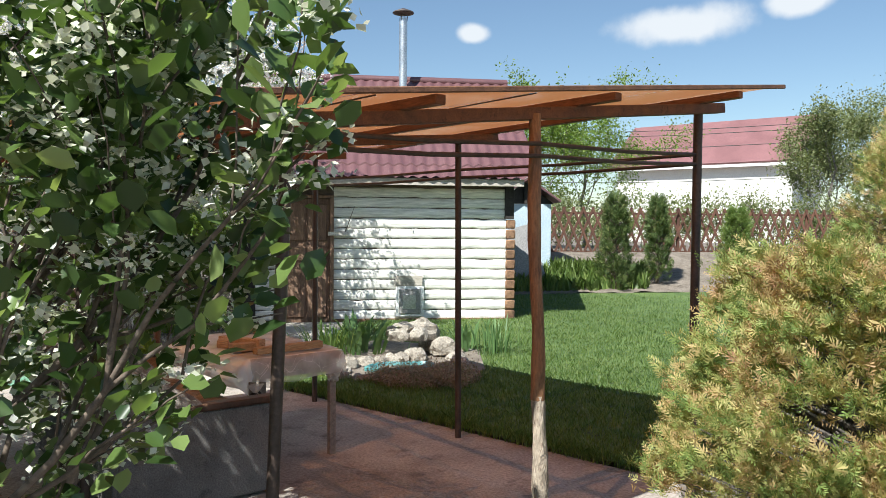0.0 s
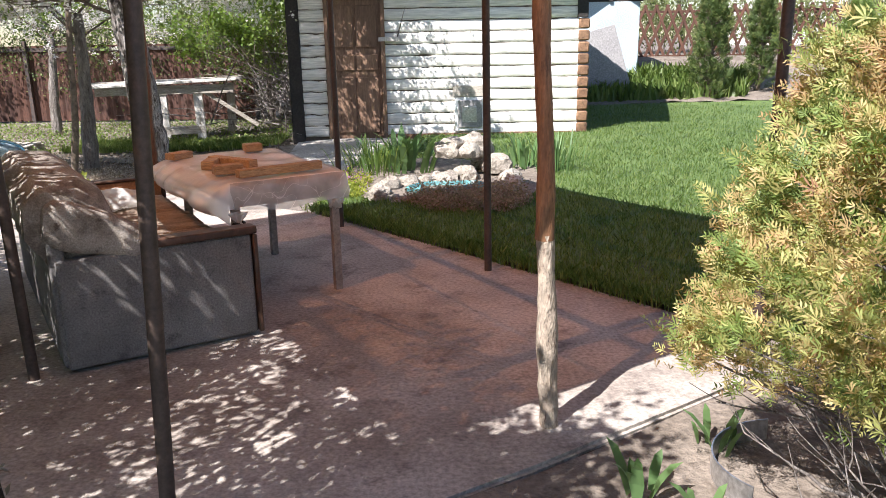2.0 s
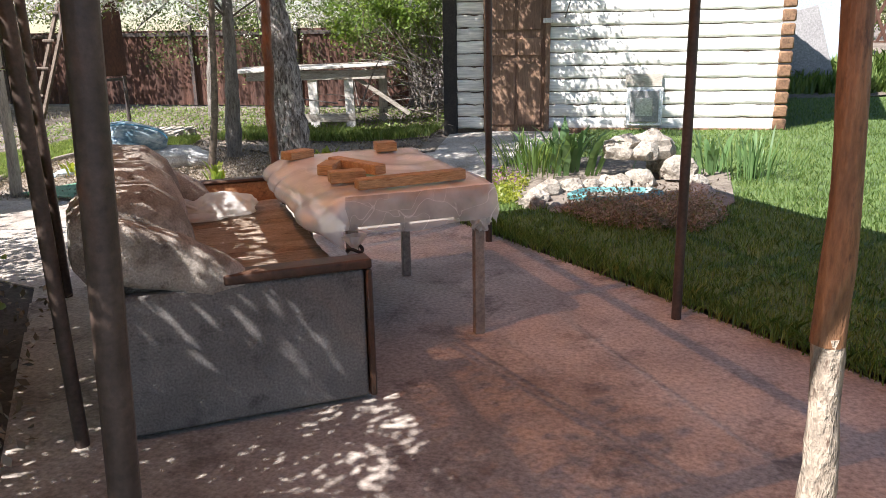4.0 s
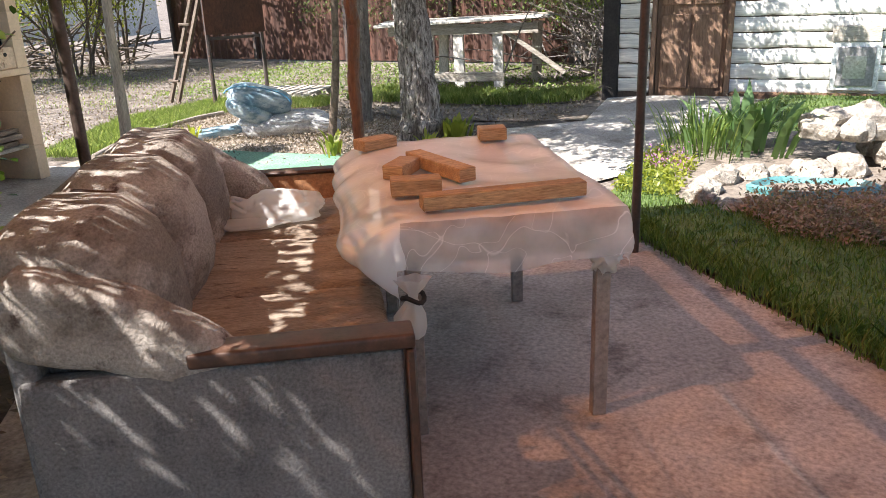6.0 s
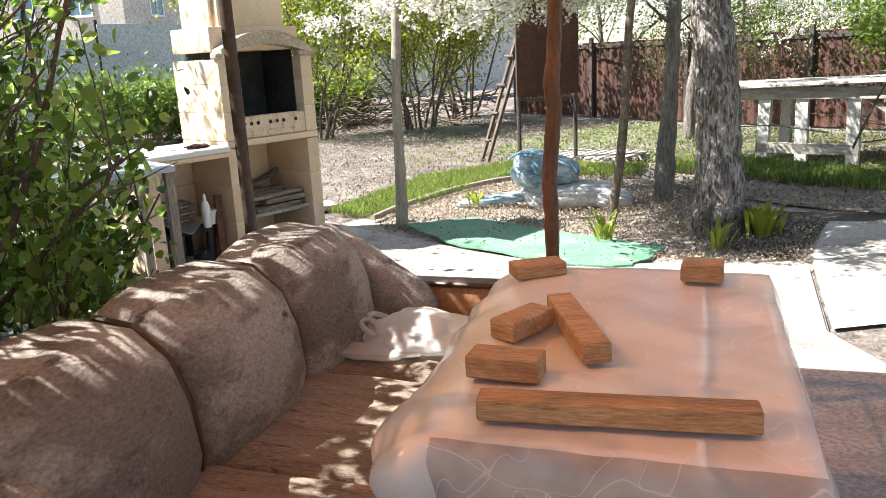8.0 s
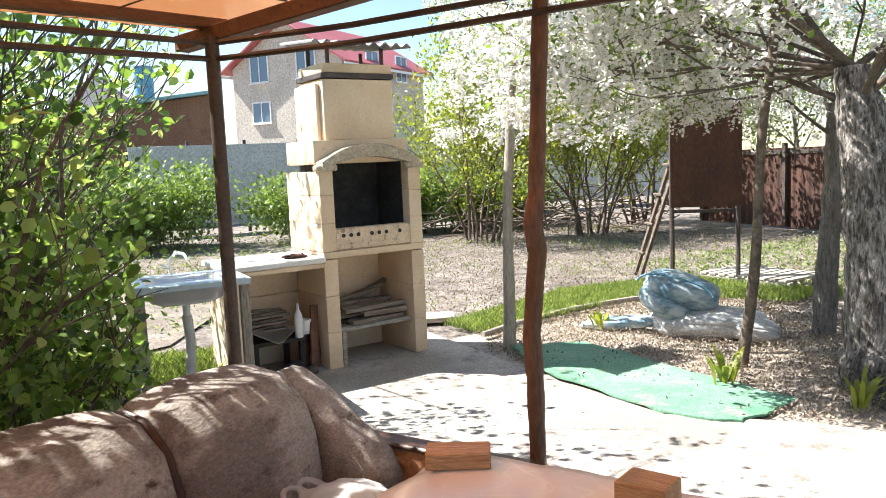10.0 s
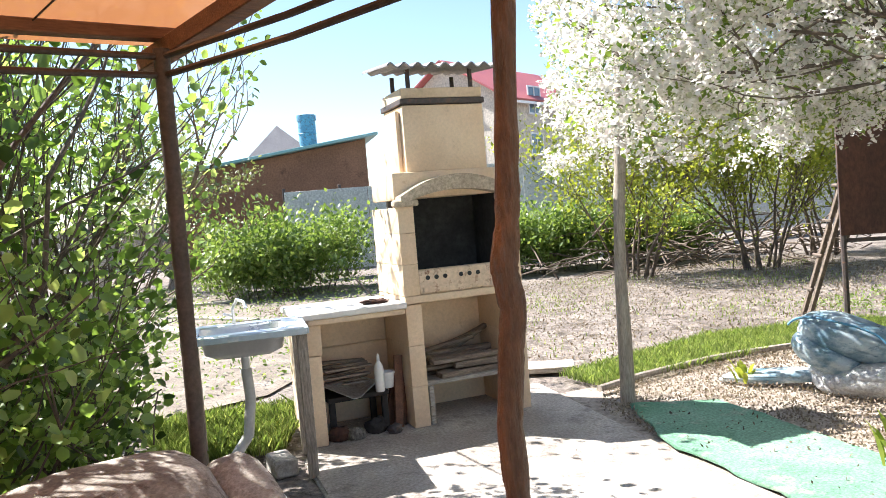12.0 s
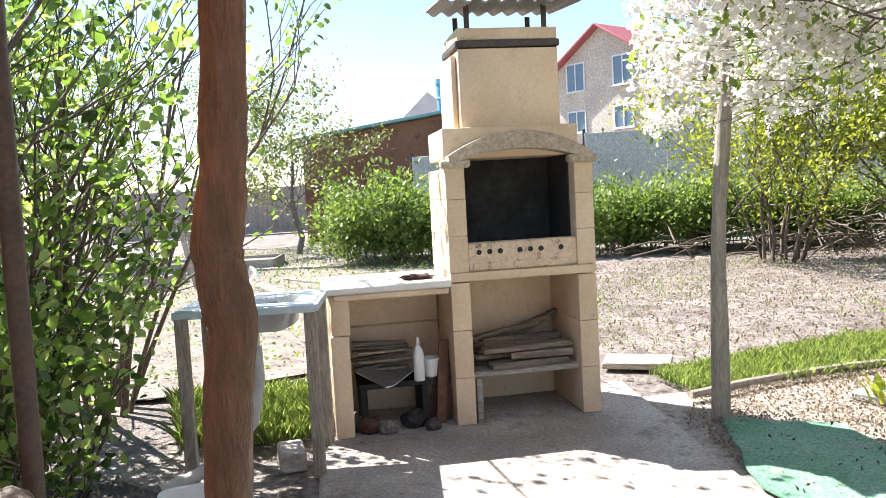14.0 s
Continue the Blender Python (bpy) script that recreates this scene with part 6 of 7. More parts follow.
part("gable", bm, M_black, lean, "black panel standing for the shade inside the open gable")
part("gable_post", one_box(-0.04, 0.04, -0.16, -0.085, 1.78, 2.30, 0.004), M_black, lean)
solid("leaning_sheet", one_box(-0.95, 0.0, -0.01, 0.01, 0, 1.6, 0.004), M_greyroof, "grey sheet leaning against the blue shed", "sheet", at=pose(4.53, 17.8, 0.26, -8, -15.4, 0))


# ---- lattice fence ----
def build_lattice():
    x0, x1, y0 = 3.4, 17.5, 21.6
    f = thing("lattice_fence", pose(x0, y0, 0.88), "brown wooden lattice fence", "fence")
    ln, h, st = x1 - x0, 1.42, 0.285
    up = math.atan2(h, 0.62)
    me = {}
    for s in (-1, 1):
        me[s] = mesh_of(one_box(-0.034, 0.034, -0.01, 0.01, 0, math.hypot(h, 0.62), 0.003, pose(0, 0.011 * s, 0, 0, s * math.degrees(math.atan2(0.62, h)), 0)), M_lattice, "slat")
    n = int((ln - 0.62) / st)
    for k in range(n):
        for s in (-1, 1):
            ob = new("slat", me[s])
            ob.parent = f
            ob.matrix_local = pose(k * st + (0.62 if s == -1 else 0), 0, 0)
    for z in (0.12, h - 0.2):
        part("rail", one_box(0, ln, 0.025, 0.055, z, z + 0.06, 0.003), M_lattice, f)
    for k in range(8):
        part("post", one_box(ln * k / 7 - 0.04, ln * k / 7 + 0.04, 0.056, 0.12, -0.2, h, 0.004), M_lattice, f)


build_lattice()

# power lines
for k, (z, dy) in enumerate(((7.4, 0), (7.2, 0.5), (6.6, 1.0), (4.9, 1.4))):
    pts = [(-2 + 46 * t, 46 + dy - 22 * t, z + 2.0 * t - 1.6 * math.sin(math.pi * t)) for t in [i / 12 for i in range(13)]]
    solid("power_line", one_tube(pts, 0.018, 5), M_cable, "black overhead power line", "cable", "power lines")

# ---- plants ----


def clear_of_walk(p, gap=0.55):
    """Keeps leaves away from the line on which one walks."""
    line = ((-0.38, 0.18), (0.16, 0.85), (0.13, 1.6), (0.05, 3.4), (0.05, 4.3), (0.26, 5.4), (-0.2, 6.3), (-0.92, 7.07))
    ok = np.ones(len(p), dtype=bool)
    for (ax, ay), (bx, by) in zip(line, line[1:]):
        d = np.array([bx - ax, by - ay])
        t = np.clip(((p[:, :2] - (ax, ay)) @ d) / (d @ d), 0, 1)
        q = np.array([ax, ay]) + t[:, None] * d
        ok &= np.linalg.norm(p[:, :2] - q, axis=1) > gap
    return ok


def shrub(name, at, label, stems, height, spread_deg, leaf_mat, leaves, size, seed, wood=None, sigma=0.07, wide=0.6, oval=True, up=0.5, flowers=0, flower_mat=None, keep=None, base=0.25, depth=2, r=0.022, category="shrub", twig_keep=2, lift=0.2, extra=()):
    s = thing(name, pose(*at), label, category)
    rng = random.Random(seed)
    w = Wood()
    for k in range(stems):
        a = 2 * math.pi * (k + rng.random() * 0.6) / stems
        tilt = radians(spread_deg) * rng.uniform(0.25, 1.0)
        d = Vector((math.sin(tilt) * math.cos(a), math.sin(tilt) * math.sin(a), math.cos(tilt)))
        w.grow(rng, Vector((base * math.cos(a), base * math.sin(a), -0.05)), d, height * rng.uniform(0.6, 0.85), r * rng.uniform(0.8, 1.2), depth, 0.75, lift, 4, twig_keep)
    for p0, d in extra:
        w.grow(rng, Vector(p0), Vector(d), Vector(d).length, r * 0.6, depth, 0.6, lift, 5, twig_keep)
    org = np.array(at)
    if keep:
        ok = keep(np.array(w.v) + org)
        w.f = [f for f in w.f if all(ok[i] for i in f)]
    child_mesh("stem_wood", w.mesh("stem_wood", wood or M_twig), s)
    pts, ways = spread_from(w, leaves, sigma, seed)
    ok = pts[:, 2] + org[2] > 0.06
    if keep:
        ok &= keep(pts + org)
    pts, ways = pts[ok], ways[ok]
    child_mesh("foliage", leaf_mesh("foliage", pts, size, leaf_mat, seed, wide, up, ways * 0.7, 0.3, oval), s)
    if flowers:
        g = np.random.default_rng(seed + 5)
        pick = pts[g.integers(0, len(pts), flowers)]
        if keep:
            pick = pick[keep(pick + org)]
        petals = np.repeat(pick, 26, axis=0) + g.normal(size=(len(pick) * 26, 3)) * (0.03, 0.03, 0.013) + (0, 0, 0.025)
        child_mesh("blossom", leaf_mesh("blossom", petals, 0.019, flower_mat, seed + 6, 0.9, 1.2), s, "clusters of small blossom")
    return s


shrub("viburnum", (-1.75, 2.35, 0), "large viburnum bush with cream flower clusters", 12, 2.5, 33, L_vibshade, 11500, 0.058, 3, sigma=0.06, wide=0.78, flowers=900, flower_mat=L_vibflower,
      keep=lambda p: clear_of_walk(p, 0.5) & (p[:, 0] < -0.38 - 0.9 * np.clip(1.55 - p[:, 2], 0, 1)) & (p[:, 0] < 0.10 - 0.53 * (p[:, 1] - 0.85)) & ~((0.8526 * p[:, 0] + 0.5225 * p[:, 1] > 0.6) & (p[:, 2] < 1.5)), r=0.03, base=0.35, extra=(((0.35, -0.3, 0.9), (0.75, -0.25, 0.75)), ((0.3, -0.2, 0.7), (0.85, -0.35, 0.6)), ((0.3, 0.0, 1.0), (0.8, 0.0, 1.0)), ((0.2, -0.4, 0.9), (0.6, -0.1, 1.2))))
shrub("viburnum", (-2.75, 3.3, 0), "tall viburnum bush beside the sofa", 7, 2.3, 26, L_vib, 8500, 0.058, 8, sigma=0.085, flowers=40, flower_mat=L_vibflower,
      keep=lambda p: ~((0.8526 * p[:, 0] + 0.5225 * p[:, 1] > 0.55) & (p[:, 2] < 5.0)), r=0.028, base=0.3)
# the bush at (-2.85, 4.05) is added to keep sun off the sofa seat
for k, (x, y, h) in enumerate(((-3.95, 4.55, 2.6), (-3.2, 4.35, 2.9), (-2.85, 4.05, 2.7), (-4.85, 4.75, 2.0), (-4.2, 3.4, 2.4), (-5.6, 3.4, 2.3), (-6.3, 4.7, 2.9))):
    shrub("viburnum", (x, y, 0), "young green viburnum bush with open stems", 12, h, 29, L_vib, 2600, 0.062, 20 + k, sigma=0.075, wide=0.78,
          keep=lambda p: ~((0.8526 * p[:, 0] + 0.5225 * p[:, 1] > 0.62) & (0.5225 * -p[:, 0] + 0.8526 * p[:, 1] < 7.1)) & (p[:, 1] < 5.55 + 0.3 * p[:, 2]) & ((p[:, 2] < 2.1 + 1.2 * (0.4 - 0.8526 * p[:, 0] - 0.5225 * p[:, 1])) | (0.5225 * -p[:, 0] + 0.8526 * p[:, 1] > 7.1)), r=0.027, base=0.22)

for k, (x, y, h) in enumerate(((-3.55, 5.15, 1.25), (-4.15, 5.2, 1.15), (-4.5, 4.75, 1.3), (-3.1, 4.9, 1.3), (-3.9, 4.2, 1.3), (-2.6, 4.75, 1.1))):
    shrub("viburnum_shoot", (x, y, 0), "low fresh green viburnum shoots", 12, h, 32, L_vib, 2100, 0.056, 60 + k, sigma=0.09, wide=0.78,
          keep=lambda p: ~((0.8526 * p[:, 0] + 0.5225 * p[:, 1] > 0.5) & (0.5225 * -p[:, 0] + 0.8526 * p[:, 1] < 7.1)) & (p[:, 1] < 5.75), r=0.012, base=0.3, depth=1)


def apple(name, at, trunk_pts, radii, seed, limbs, reach, label, blossoms, leaves, keep=None, bark=None, petal=0.029, sizes=0.05, aims=()):
    t = thing(name, pose(*at), label, "tree")
    rng = random.Random(seed)
    bm = bmesh.new()
    fine_p, fine_r = [], []
    for i in range(len(trunk_pts) - 1):
        for j in range(7):
            f = j / 7
            q = Vector(trunk_pts[i]).lerp(Vector(trunk_pts[i + 1]), f)
            fine_p.append(q + Vector((rng.uniform(-1, 1), rng.uniform(-1, 1), 0)) * 0.008)
            fine_r.append((radii[i] + (radii[i + 1] - radii[i]) * f) * rng.uniform(0.95, 1.06))
    fine_p.append(Vector(trunk_pts[-1]))
    fine_r.append(radii[-1])
    tube(bm, fine_p, fine_r, 20, 0.07, rng)
    part("trunk", bm, bark or M_bark, t, smooth=60)
    w = Wood()
    top = [Vector(p) for p in trunk_pts]
    for k in range(limbs):
        a = 2 * math.pi * (k + rng.random() * 0.5) / limbs
        s = top[-1] if k % 2 else top[-2].lerp(top[-1], 0.6)
        w.grow(rng, s, Vector((math.cos(a), math.sin(a), 0.45 + 0.4 * rng.random())), reach * rng.uniform(0.7, 1.1), radii[-1] * 0.25, 3, 0.8, 0.0, 4, 3)
    for d in aims:
        w.grow(rng, top[-1], Vector(d), Vector(d).length * 1.05, radii[-1] * 0.17, 3, 0.75, 0.0, 4, 3)
    org = np.array(at)
    if keep:
        # boughs end where the crown ends
        ok = keep(np.array(w.v) + org + (0, 0, 0.12))
        w.f = [f for f in w.f if all(ok[i] for i in f)]
    child_mesh("crown_wood", w.mesh("crown_wood", M_twig), t)
    if blossoms:
        c, ways = spread_from(w, blossoms * 8 // 10 // 12, 0.05, seed)
        loose, more = spread_from(w, blossoms * 2 // 10 // 12, 0.18, seed + 11)
        c, ways = np.concatenate([c, loose]), np.concatenate([ways, more])
        if keep:
            ok = keep(c + org)
            c, ways = c[ok], ways[ok]
        g = np.random.default_rng(seed)
        p = np.repeat(c, 12, axis=0) + g.normal(size=(len(c) * 12, 3)) * 0.024
        child_mesh("blossom", leaf_mesh("blossom", p, petal, L_apple, seed + 1, 0.95, 0.6, None, 0.3, True), t, "masses of white blossom")
    c, ways = spread_from(w, leaves, 0.08, seed + 3)
    if keep:
        ok = keep(c + org)
        c, ways = c[ok], ways[ok]
    child_mesh("foliage", leaf_mesh("foliage", c, sizes, L_appleleaf, seed + 4, 0.55, 0.5, None, 0.25, False), t)
    return t


over = lambda p: (p[:, 2] > 1.72 + 0.12 * np.sin(p[:, 0] * 5) + 0.1 * np.sin(p[:, 1] * 4)) & ~((-0.5225 * p[:, 0] + 0.8526 * p[:, 1] < 7.0) & (p[:, 0] > -3.5)) & (p[:, 1] > 6.85 + 0.30 * (-0.5 - p[:, 0]))
apple("apple_tree", (-3.02, 10.12, 0), [(0.0, 0, -0.1), (0.0, 0.0, 0.25), (-0.05, 0.03, 0.9), (-0.12, 0.05, 1.5), (-0.22, 0.05, 2.05)], [0.24, 0.185, 0.165, 0.155, 0.12], 7, 7, 1.9, "old apple tree in white blossom with grey bark", 190000, 24000, over, M_whitebark, aims=((-1.7, -1.3, 0.5), (-1.0, -1.6, 0.6), (-1.9, -0.7, 0.8), (-0.3, -1.5, 0.7), (-1.4, -1.9, 0.9), (-1.5, 0.2, 0.0), (-1.9, -0.3, -0.05), (-1.0, -0.9, 0.05), (-2.0, 0.5, 0.3)))
apple("apple_tree", (-4.18, 11.1, 0), [(0.0, 0, -0.1), (0.02, 0.0, 0.5), (0.06, 0.0, 1.2), (0.05, 0.05, 1.9)], [0.10, 0.085, 0.07, 0.06], 17, 6, 1.9, "apple tree in white blossom with a slim trunk", 70000, 9000, over)


def crown_tree(name, at, height, width, seed, mat, leaves, label, size=0.09, trunk=0.09, sparse=0.12, category="tree", low=0.25):
    """A garden tree seen from some way off: trunk, branches and leaves on the twigs."""
    t = thing(name, pose(*at), label, category)
    rng = random.Random(seed)
    w = Wood()
    n = 6
    pts = [Vector((0.05 * height * noise.noise(Vector((seed, i * 0.5, 0))), 0.05 * height * noise.noise(Vector((seed, i * 0.5, 7))), height * 0.75 * i / n - 0.1)) for i in range(n + 1)]
    w.limb(pts, [trunk * (1 - 0.75 * i / n) for i in range(n + 1)], 7)
    for k in range(11):
        f = low + (0.95 - low) * k / 10
        p = pts[0].lerp(pts[-1], f)
        a = 2.4 * k + rng.random()
        w.grow(rng, p, Vector((math.cos(a), math.sin(a), 0.65 + 0.5 * f)), width * (0.75 - 0.35 * f) * rng.uniform(0.7, 1.1), trunk * 0.4 * (1.1 - f), 2, 0.8, 0.1, 4, 2)
    child_mesh("trunk", w.mesh("trunk", M_bark), t)
    c, ways = spread_from(w, leaves, sparse * width * 0.26, seed)
    ok = c[:, 2] > 0.1
    child_mesh("crown", leaf_mesh("crown", c[ok], size, mat, seed, 0.6, 0.4), t)
    return t


# behind the work table and the rusty fence
for k, (x, y, h, wd) in enumerate(((-7.5, 18.6, 4.5, 3.2), (-4.6, 19.2, 4.0, 3.2), (-2.0, 19.0, 4.2, 3.0), (-10.5, 18.2, 4.2, 3.2), (-2.9, 16.3, 2.6, 2.0), (-13.5, 19.5, 5.0, 3.4))):
    crown_tree("garden_tree", (x, y, 0), h, wd, 50 + k, L_far if k % 2 else L_appleleaf, 11000, "garden tree in thin spring leaf behind the yard", 0.085, 0.08, 0.16)
apple("apple_tree", (-6.6, 15.4, 0), [(0, 0, -0.1), (0.03, 0, 0.6), (0.1, 0.02, 1.3), (0.1, 0.05, 1.7)], [0.09, 0.08, 0.065, 0.06], 33, 6, 1.6, "apple tree in white blossom by the rusty board", 9000, 2500, None)
for k, (x, y) in enumerate(((-6.3, 18.7), (-4.9, 18.5), (-3.4, 18.4), (-2.6, 16.6), (-8.2, 18.9), (-2.6, 17.6))):
    shrub("bramble", (x, y, 0), "dark tangled thicket behind the work table", 14, 1.9, 42, L_thujadark, 4800, 0.06, 140 + k, M_twig, sigma=0.14, oval=False, r=0.016, base=0.5)
# beyond the barbecue
for k, (x, y, h, wd) in enumerate(((-13.2, 12.75, 2.9, 2.2), (-12.6, 14.9, 3.2, 2.8), (-13.8, 17.2, 3.2, 2.6))):
    shrub("yellow_shrub", (x, y, 0), "yellow-green flowering shrub in spring leaf", 10, h, 20, L_yellow, 14000, 0.08, 80 + k, sigma=0.17, oval=False, r=0.03, base=0.3)
crown_tree("garden_tree", (-20.5, 3.8, 0), 4.0, 3.0, 91, L_far, 3600, "pale spring tree before a brown shed", 0.11, 0.09, 0.18)
crown_tree("garden_tree", (-24.0, 1.5, 0), 5.0, 4.0, 92, L_far, 4200, "pale spring tree by a board fence", 0.09, 0.09, 0.18)
crown_tree("garden_tree", (-19.0, -1.0, 0), 4.5, 4.0, 93, L_far, 4200, "garden tree in spring leaf", 0.09, 0.09, 0.18)
for k, (x, y, h) in enumerate(((-17.2, 6.0, 1.4), (-17.0, 7.0, 1.3), (-16.6, 10.4, 1.15), (-16.4, 11.7, 1.05), (-16.2, 13.2, 1.1), (-16.0, 14.8, 1.0))):
    shrub("raspberry_bush", (x, y, 0), "dense fresh green raspberry bush", 18, h, 40, L_hedge, 8000, 0.11, 100 + k, sigma=0.2, oval=False, r=0.012, base=0.6, depth=1, up=0.8)
for k, (x, y, h, wd) in enumerate(((6.5, 27.0, 5.2, 4.0), (9.0, 29.0, 5.0, 4.5), (16.5, 25.0, 4.8, 3.6), (20.0, 27.5, 5.5, 4.2), (25, 30, 6, 5), (3.2, 28.0, 4.6, 4.0))):
    crown_tree("garden_tree", (x, y, 0.9), h, wd, 120 + k, L_appleleaf if k in (0, 1, 5) else L_far, 15000, "garden tree in fresh spring leaf beyond the lattice fence", 0.10, 0.1, 0.17)

for k, (x, y) in enumerate(((4.6, 23.2), (6.9, 23.0), (9.2, 23.3), (11.5, 23.2), (13.8, 23.5), (16.2, 23.6))):
    shrub("hedge_bush", (x, y, land(x, y)), "thin spring hedge bush behind the lattice fence", 14, 1.5, 42, L_far, 4200, 0.09, 170 + k, sigma=0.2, oval=False, r=0.014, base=0.6, depth=1)


def conifer(name, at, height, width, seed, mat, sprays, label, size=0.05, top=0.7, bare=False):
    """A clipped thuja: short branches from the stem, ending in flat sprays at an uneven surface."""
    t = thing(name, pose(*at), label, "conifer")
    g = np.random.default_rng(seed)
    rng = random.Random(seed)
    w = Wood()
    w.limb([Vector((0, 0, -0.05)), Vector((0.02, 0, height * 0.4)), Vector((0, 0.01, height * 0.9))], [0.05 * width + 0.02, 0.03 * width + 0.01, 0.006], 7)
    nb = 430 if width > 1 else 200
    for k in range(nb):
        z = height * (0.03 + 0.92 * rng.random() ** 0.85)
        a = rng.random() * 2 * math.pi
        rr = width / 2 * (1 - (z / height) ** 2.6 * top) * (0.80 + 0.55 * noise.noise(Vector((math.cos(a) * 1.8, math.sin(a) * 1.8, z * 2.6 + seed))) + rng.uniform(-0.08, 0.10))
        if bare and z < 0.42 and math.cos(a - radians(200)) > 0.0:
            continue
        p0 = Vector((0.03 * math.cos(a), 0.03 * math.sin(a), max(0.02, z - 0.35 * rr)))
        p1 = Vector((rr * math.cos(a) * 0.55, rr * math.sin(a) * 0.55, z - 0.12 * rr))
        p2 = Vector((rr * math.cos(a) * 0.97, rr * math.sin(a) * 0.97, z + 0.05))
        w.limb([p0, p1, p2], [0.013, 0.008, 0.003], 4)
        w.tips += [p1.lerp(p2, 0.5), p2, p2, p2]
        w.ways += [(p2 - p1).normalized()] * 4
    if bare:
        # dry boughs that lie bare at the foot
        for k in range(9):
            a = radians(165 + 11 * k)
            n0, n1 = len(w.tips), Vector((math.cos(a), math.sin(a), rng.uniform(0.15, 0.75)))
            w.grow(rng, Vector((0.12 * math.cos(a), 0.12 * math.sin(a), 0.05)), n1, rng.uniform(0.35, 0.6), 0.015, 2, 0.7, 0.2, 3, 0)
            del w.tips[n0:], w.ways[n0:]
    child_mesh("stem_wood", w.mesh("stem_wood", M_bark if bare else M_twig), t)
    # sprays: a flat feather of small side twigs each
    tips, ways = np.array([tuple(p) for p in w.tips]), np.array([tuple(p) for p in w.ways])
    i = g.integers(0, len(tips), sprays)
    c = tips[i] + g.normal(size=(sprays, 3)) * (0.026 * width, 0.026 * width, 0.016 * height + 0.012)
    c[:, 2] = np.clip(c[:, 2], 0.05, height * 1.02)
    d = unit(ways[i] + g.normal(size=(sprays, 3)) * 0.5 + (0, 0, 0.35))
    n = unit(np.cross(d, g.normal(size=(sprays, 3))))
    b = np.cross(n, d)
    s = size * g.uniform(0.7, 1.3, sprays)[:, None]
    droop = np.array([0, 0, -0.35])
    twigs = [(0.0, 0.0, 2.0, 0.055)] + [(0.35 + 0.42 * j, sd * 1.0, 1.15 - 0.17 * j, 0.085) for j in range(5) for sd in (-1, 1)]
    m = len(twigs)
    VV = np.empty((sprays, 1 + 3 * m, 3))
    VV[:, 0] = c
    fs = []
    k = np.arange(sprays) * (1 + 3 * m)
    for j, (along, side, ln, wd2) in enumerate(twigs):
        e = unit(d + b * side * 0.9 + n * g.normal(0, 0.15, (sprays, 1)) + droop * 0.3)
        p = c + d * s * along
        q = np.cross(n, e)
        VV[:, 1 + 3 * j] = p + e * s * ln * 0.45 + q * s * wd2
        VV[:, 2 + 3 * j] = p + e * s * ln
        VV[:, 3 + 3 * j] = p + e * s * ln * 0.45 - q * s * wd2
        if j == 0:
            fs.append(np.stack([k, k + 1, k + 2, k + 3], axis=1))
        else:
            # side twigs spring from the middle of the feather
            fs.append(np.stack([k + (1 if along < 1.2 else 2), k + 1 + 3 * j, k + 2 + 3 * j, k + 3 + 3 * j], axis=1))
    VV = VV.reshape(-1, 3)
    child_mesh("foliage", from_arrays("foliage", VV, np.concatenate(fs), mat), t)
    return t


conifer("thuja_bush", (1.85, 3.12, 0), 1.56, 1.62, 5, L_thuja, 25000, "broad thuja bush with yellowing and browned sprays", 0.036, top=0.45, bare=True)
conifer("thuja_bush", (3.15, 3.3, 0), 1.62, 1.6, 6, L_thuja, 11000, "second broad thuja bush with yellowing sprays", 0.036, top=0.45)
conifer("thuja_tree", (4.6, 6.2, 0), 2.9, 1.5, 7, L_thuja, 7000, "tall yellow-green thuja by the lawn", 0.045, top=0.8)
for x, y, h, wd, sd in ((6.05, 17.6, 2.15, 0.72, 8), (7.25, 18.0, 2.05, 0.58, 9), (9.7, 18.8, 1.6, 0.75, 10)):
    conifer("thuja_column", (x, y, land(x, y)), h, wd, sd, L_thujadark if sd != 10 else L_hedge, 1900, "narrow green columnar thuja in the border", 0.075, top=0.75)

# grass


def inside(p, poly):
    ok = np.zeros(len(p), dtype=bool)
    for (x0, y0), (x1, y1) in zip(poly, poly[1:] + poly[:1]):
        c = (y0 > p[:, 1]) != (y1 > p[:, 1])
        ok ^= c & (p[:, 0] < (x1 - x0) * (p[:, 1] - y0) / (y1 - y0 + 1e-12) + x0)
    return ok


def blades(name, poly, count, height, seed, material, label, width=0.006, keep=None, dense=None):
    g = np.random.default_rng(seed)
    a = np.array(poly)
    p = g.uniform(a.min(0), a.max(0), (count * 3, 2))
    if dense:
        p = p[g.random(len(p)) < dense(p)]
    p = p[inside(p, poly)]
    if keep:
        p = p[keep(p)]
    p = p[:count]
    n = len(p)
    z = np.array([land(x, y) for x, y in p]) + 0.01
    b = np.column_stack([p, z])
    ang = g.uniform(0, 2 * np.pi, n)
    side = np.column_stack([np.cos(ang), np.sin(ang), np.zeros(n)])
    lean = np.column_stack([-np.sin(ang), np.cos(ang), np.zeros(n)]) * g.normal(0, 0.45, n)[:, None]
    h = (height * g.uniform(0.55, 1.35, n))[:, None]
    w = width * g.uniform(0.7, 1.4, n)[:, None]
    up = np.array([0, 0, 1.0])
    m = b + up * h * 0.55 + lean * h * 0.35
    tip = b + up * h + lean * h
    v = np.stack([b - side * w, b + side * w, m + side * w * 0.7, tip, m - side * w * 0.7], axis=1).reshape(-1, 3)
    k = np.arange(n)[:, None] * 5
    ob = new(name, from_arrays(name, v, k + np.array([[0, 1, 2, 3, 4]]), material))
    return tagged(ob, label, "grass", kind="stuff")


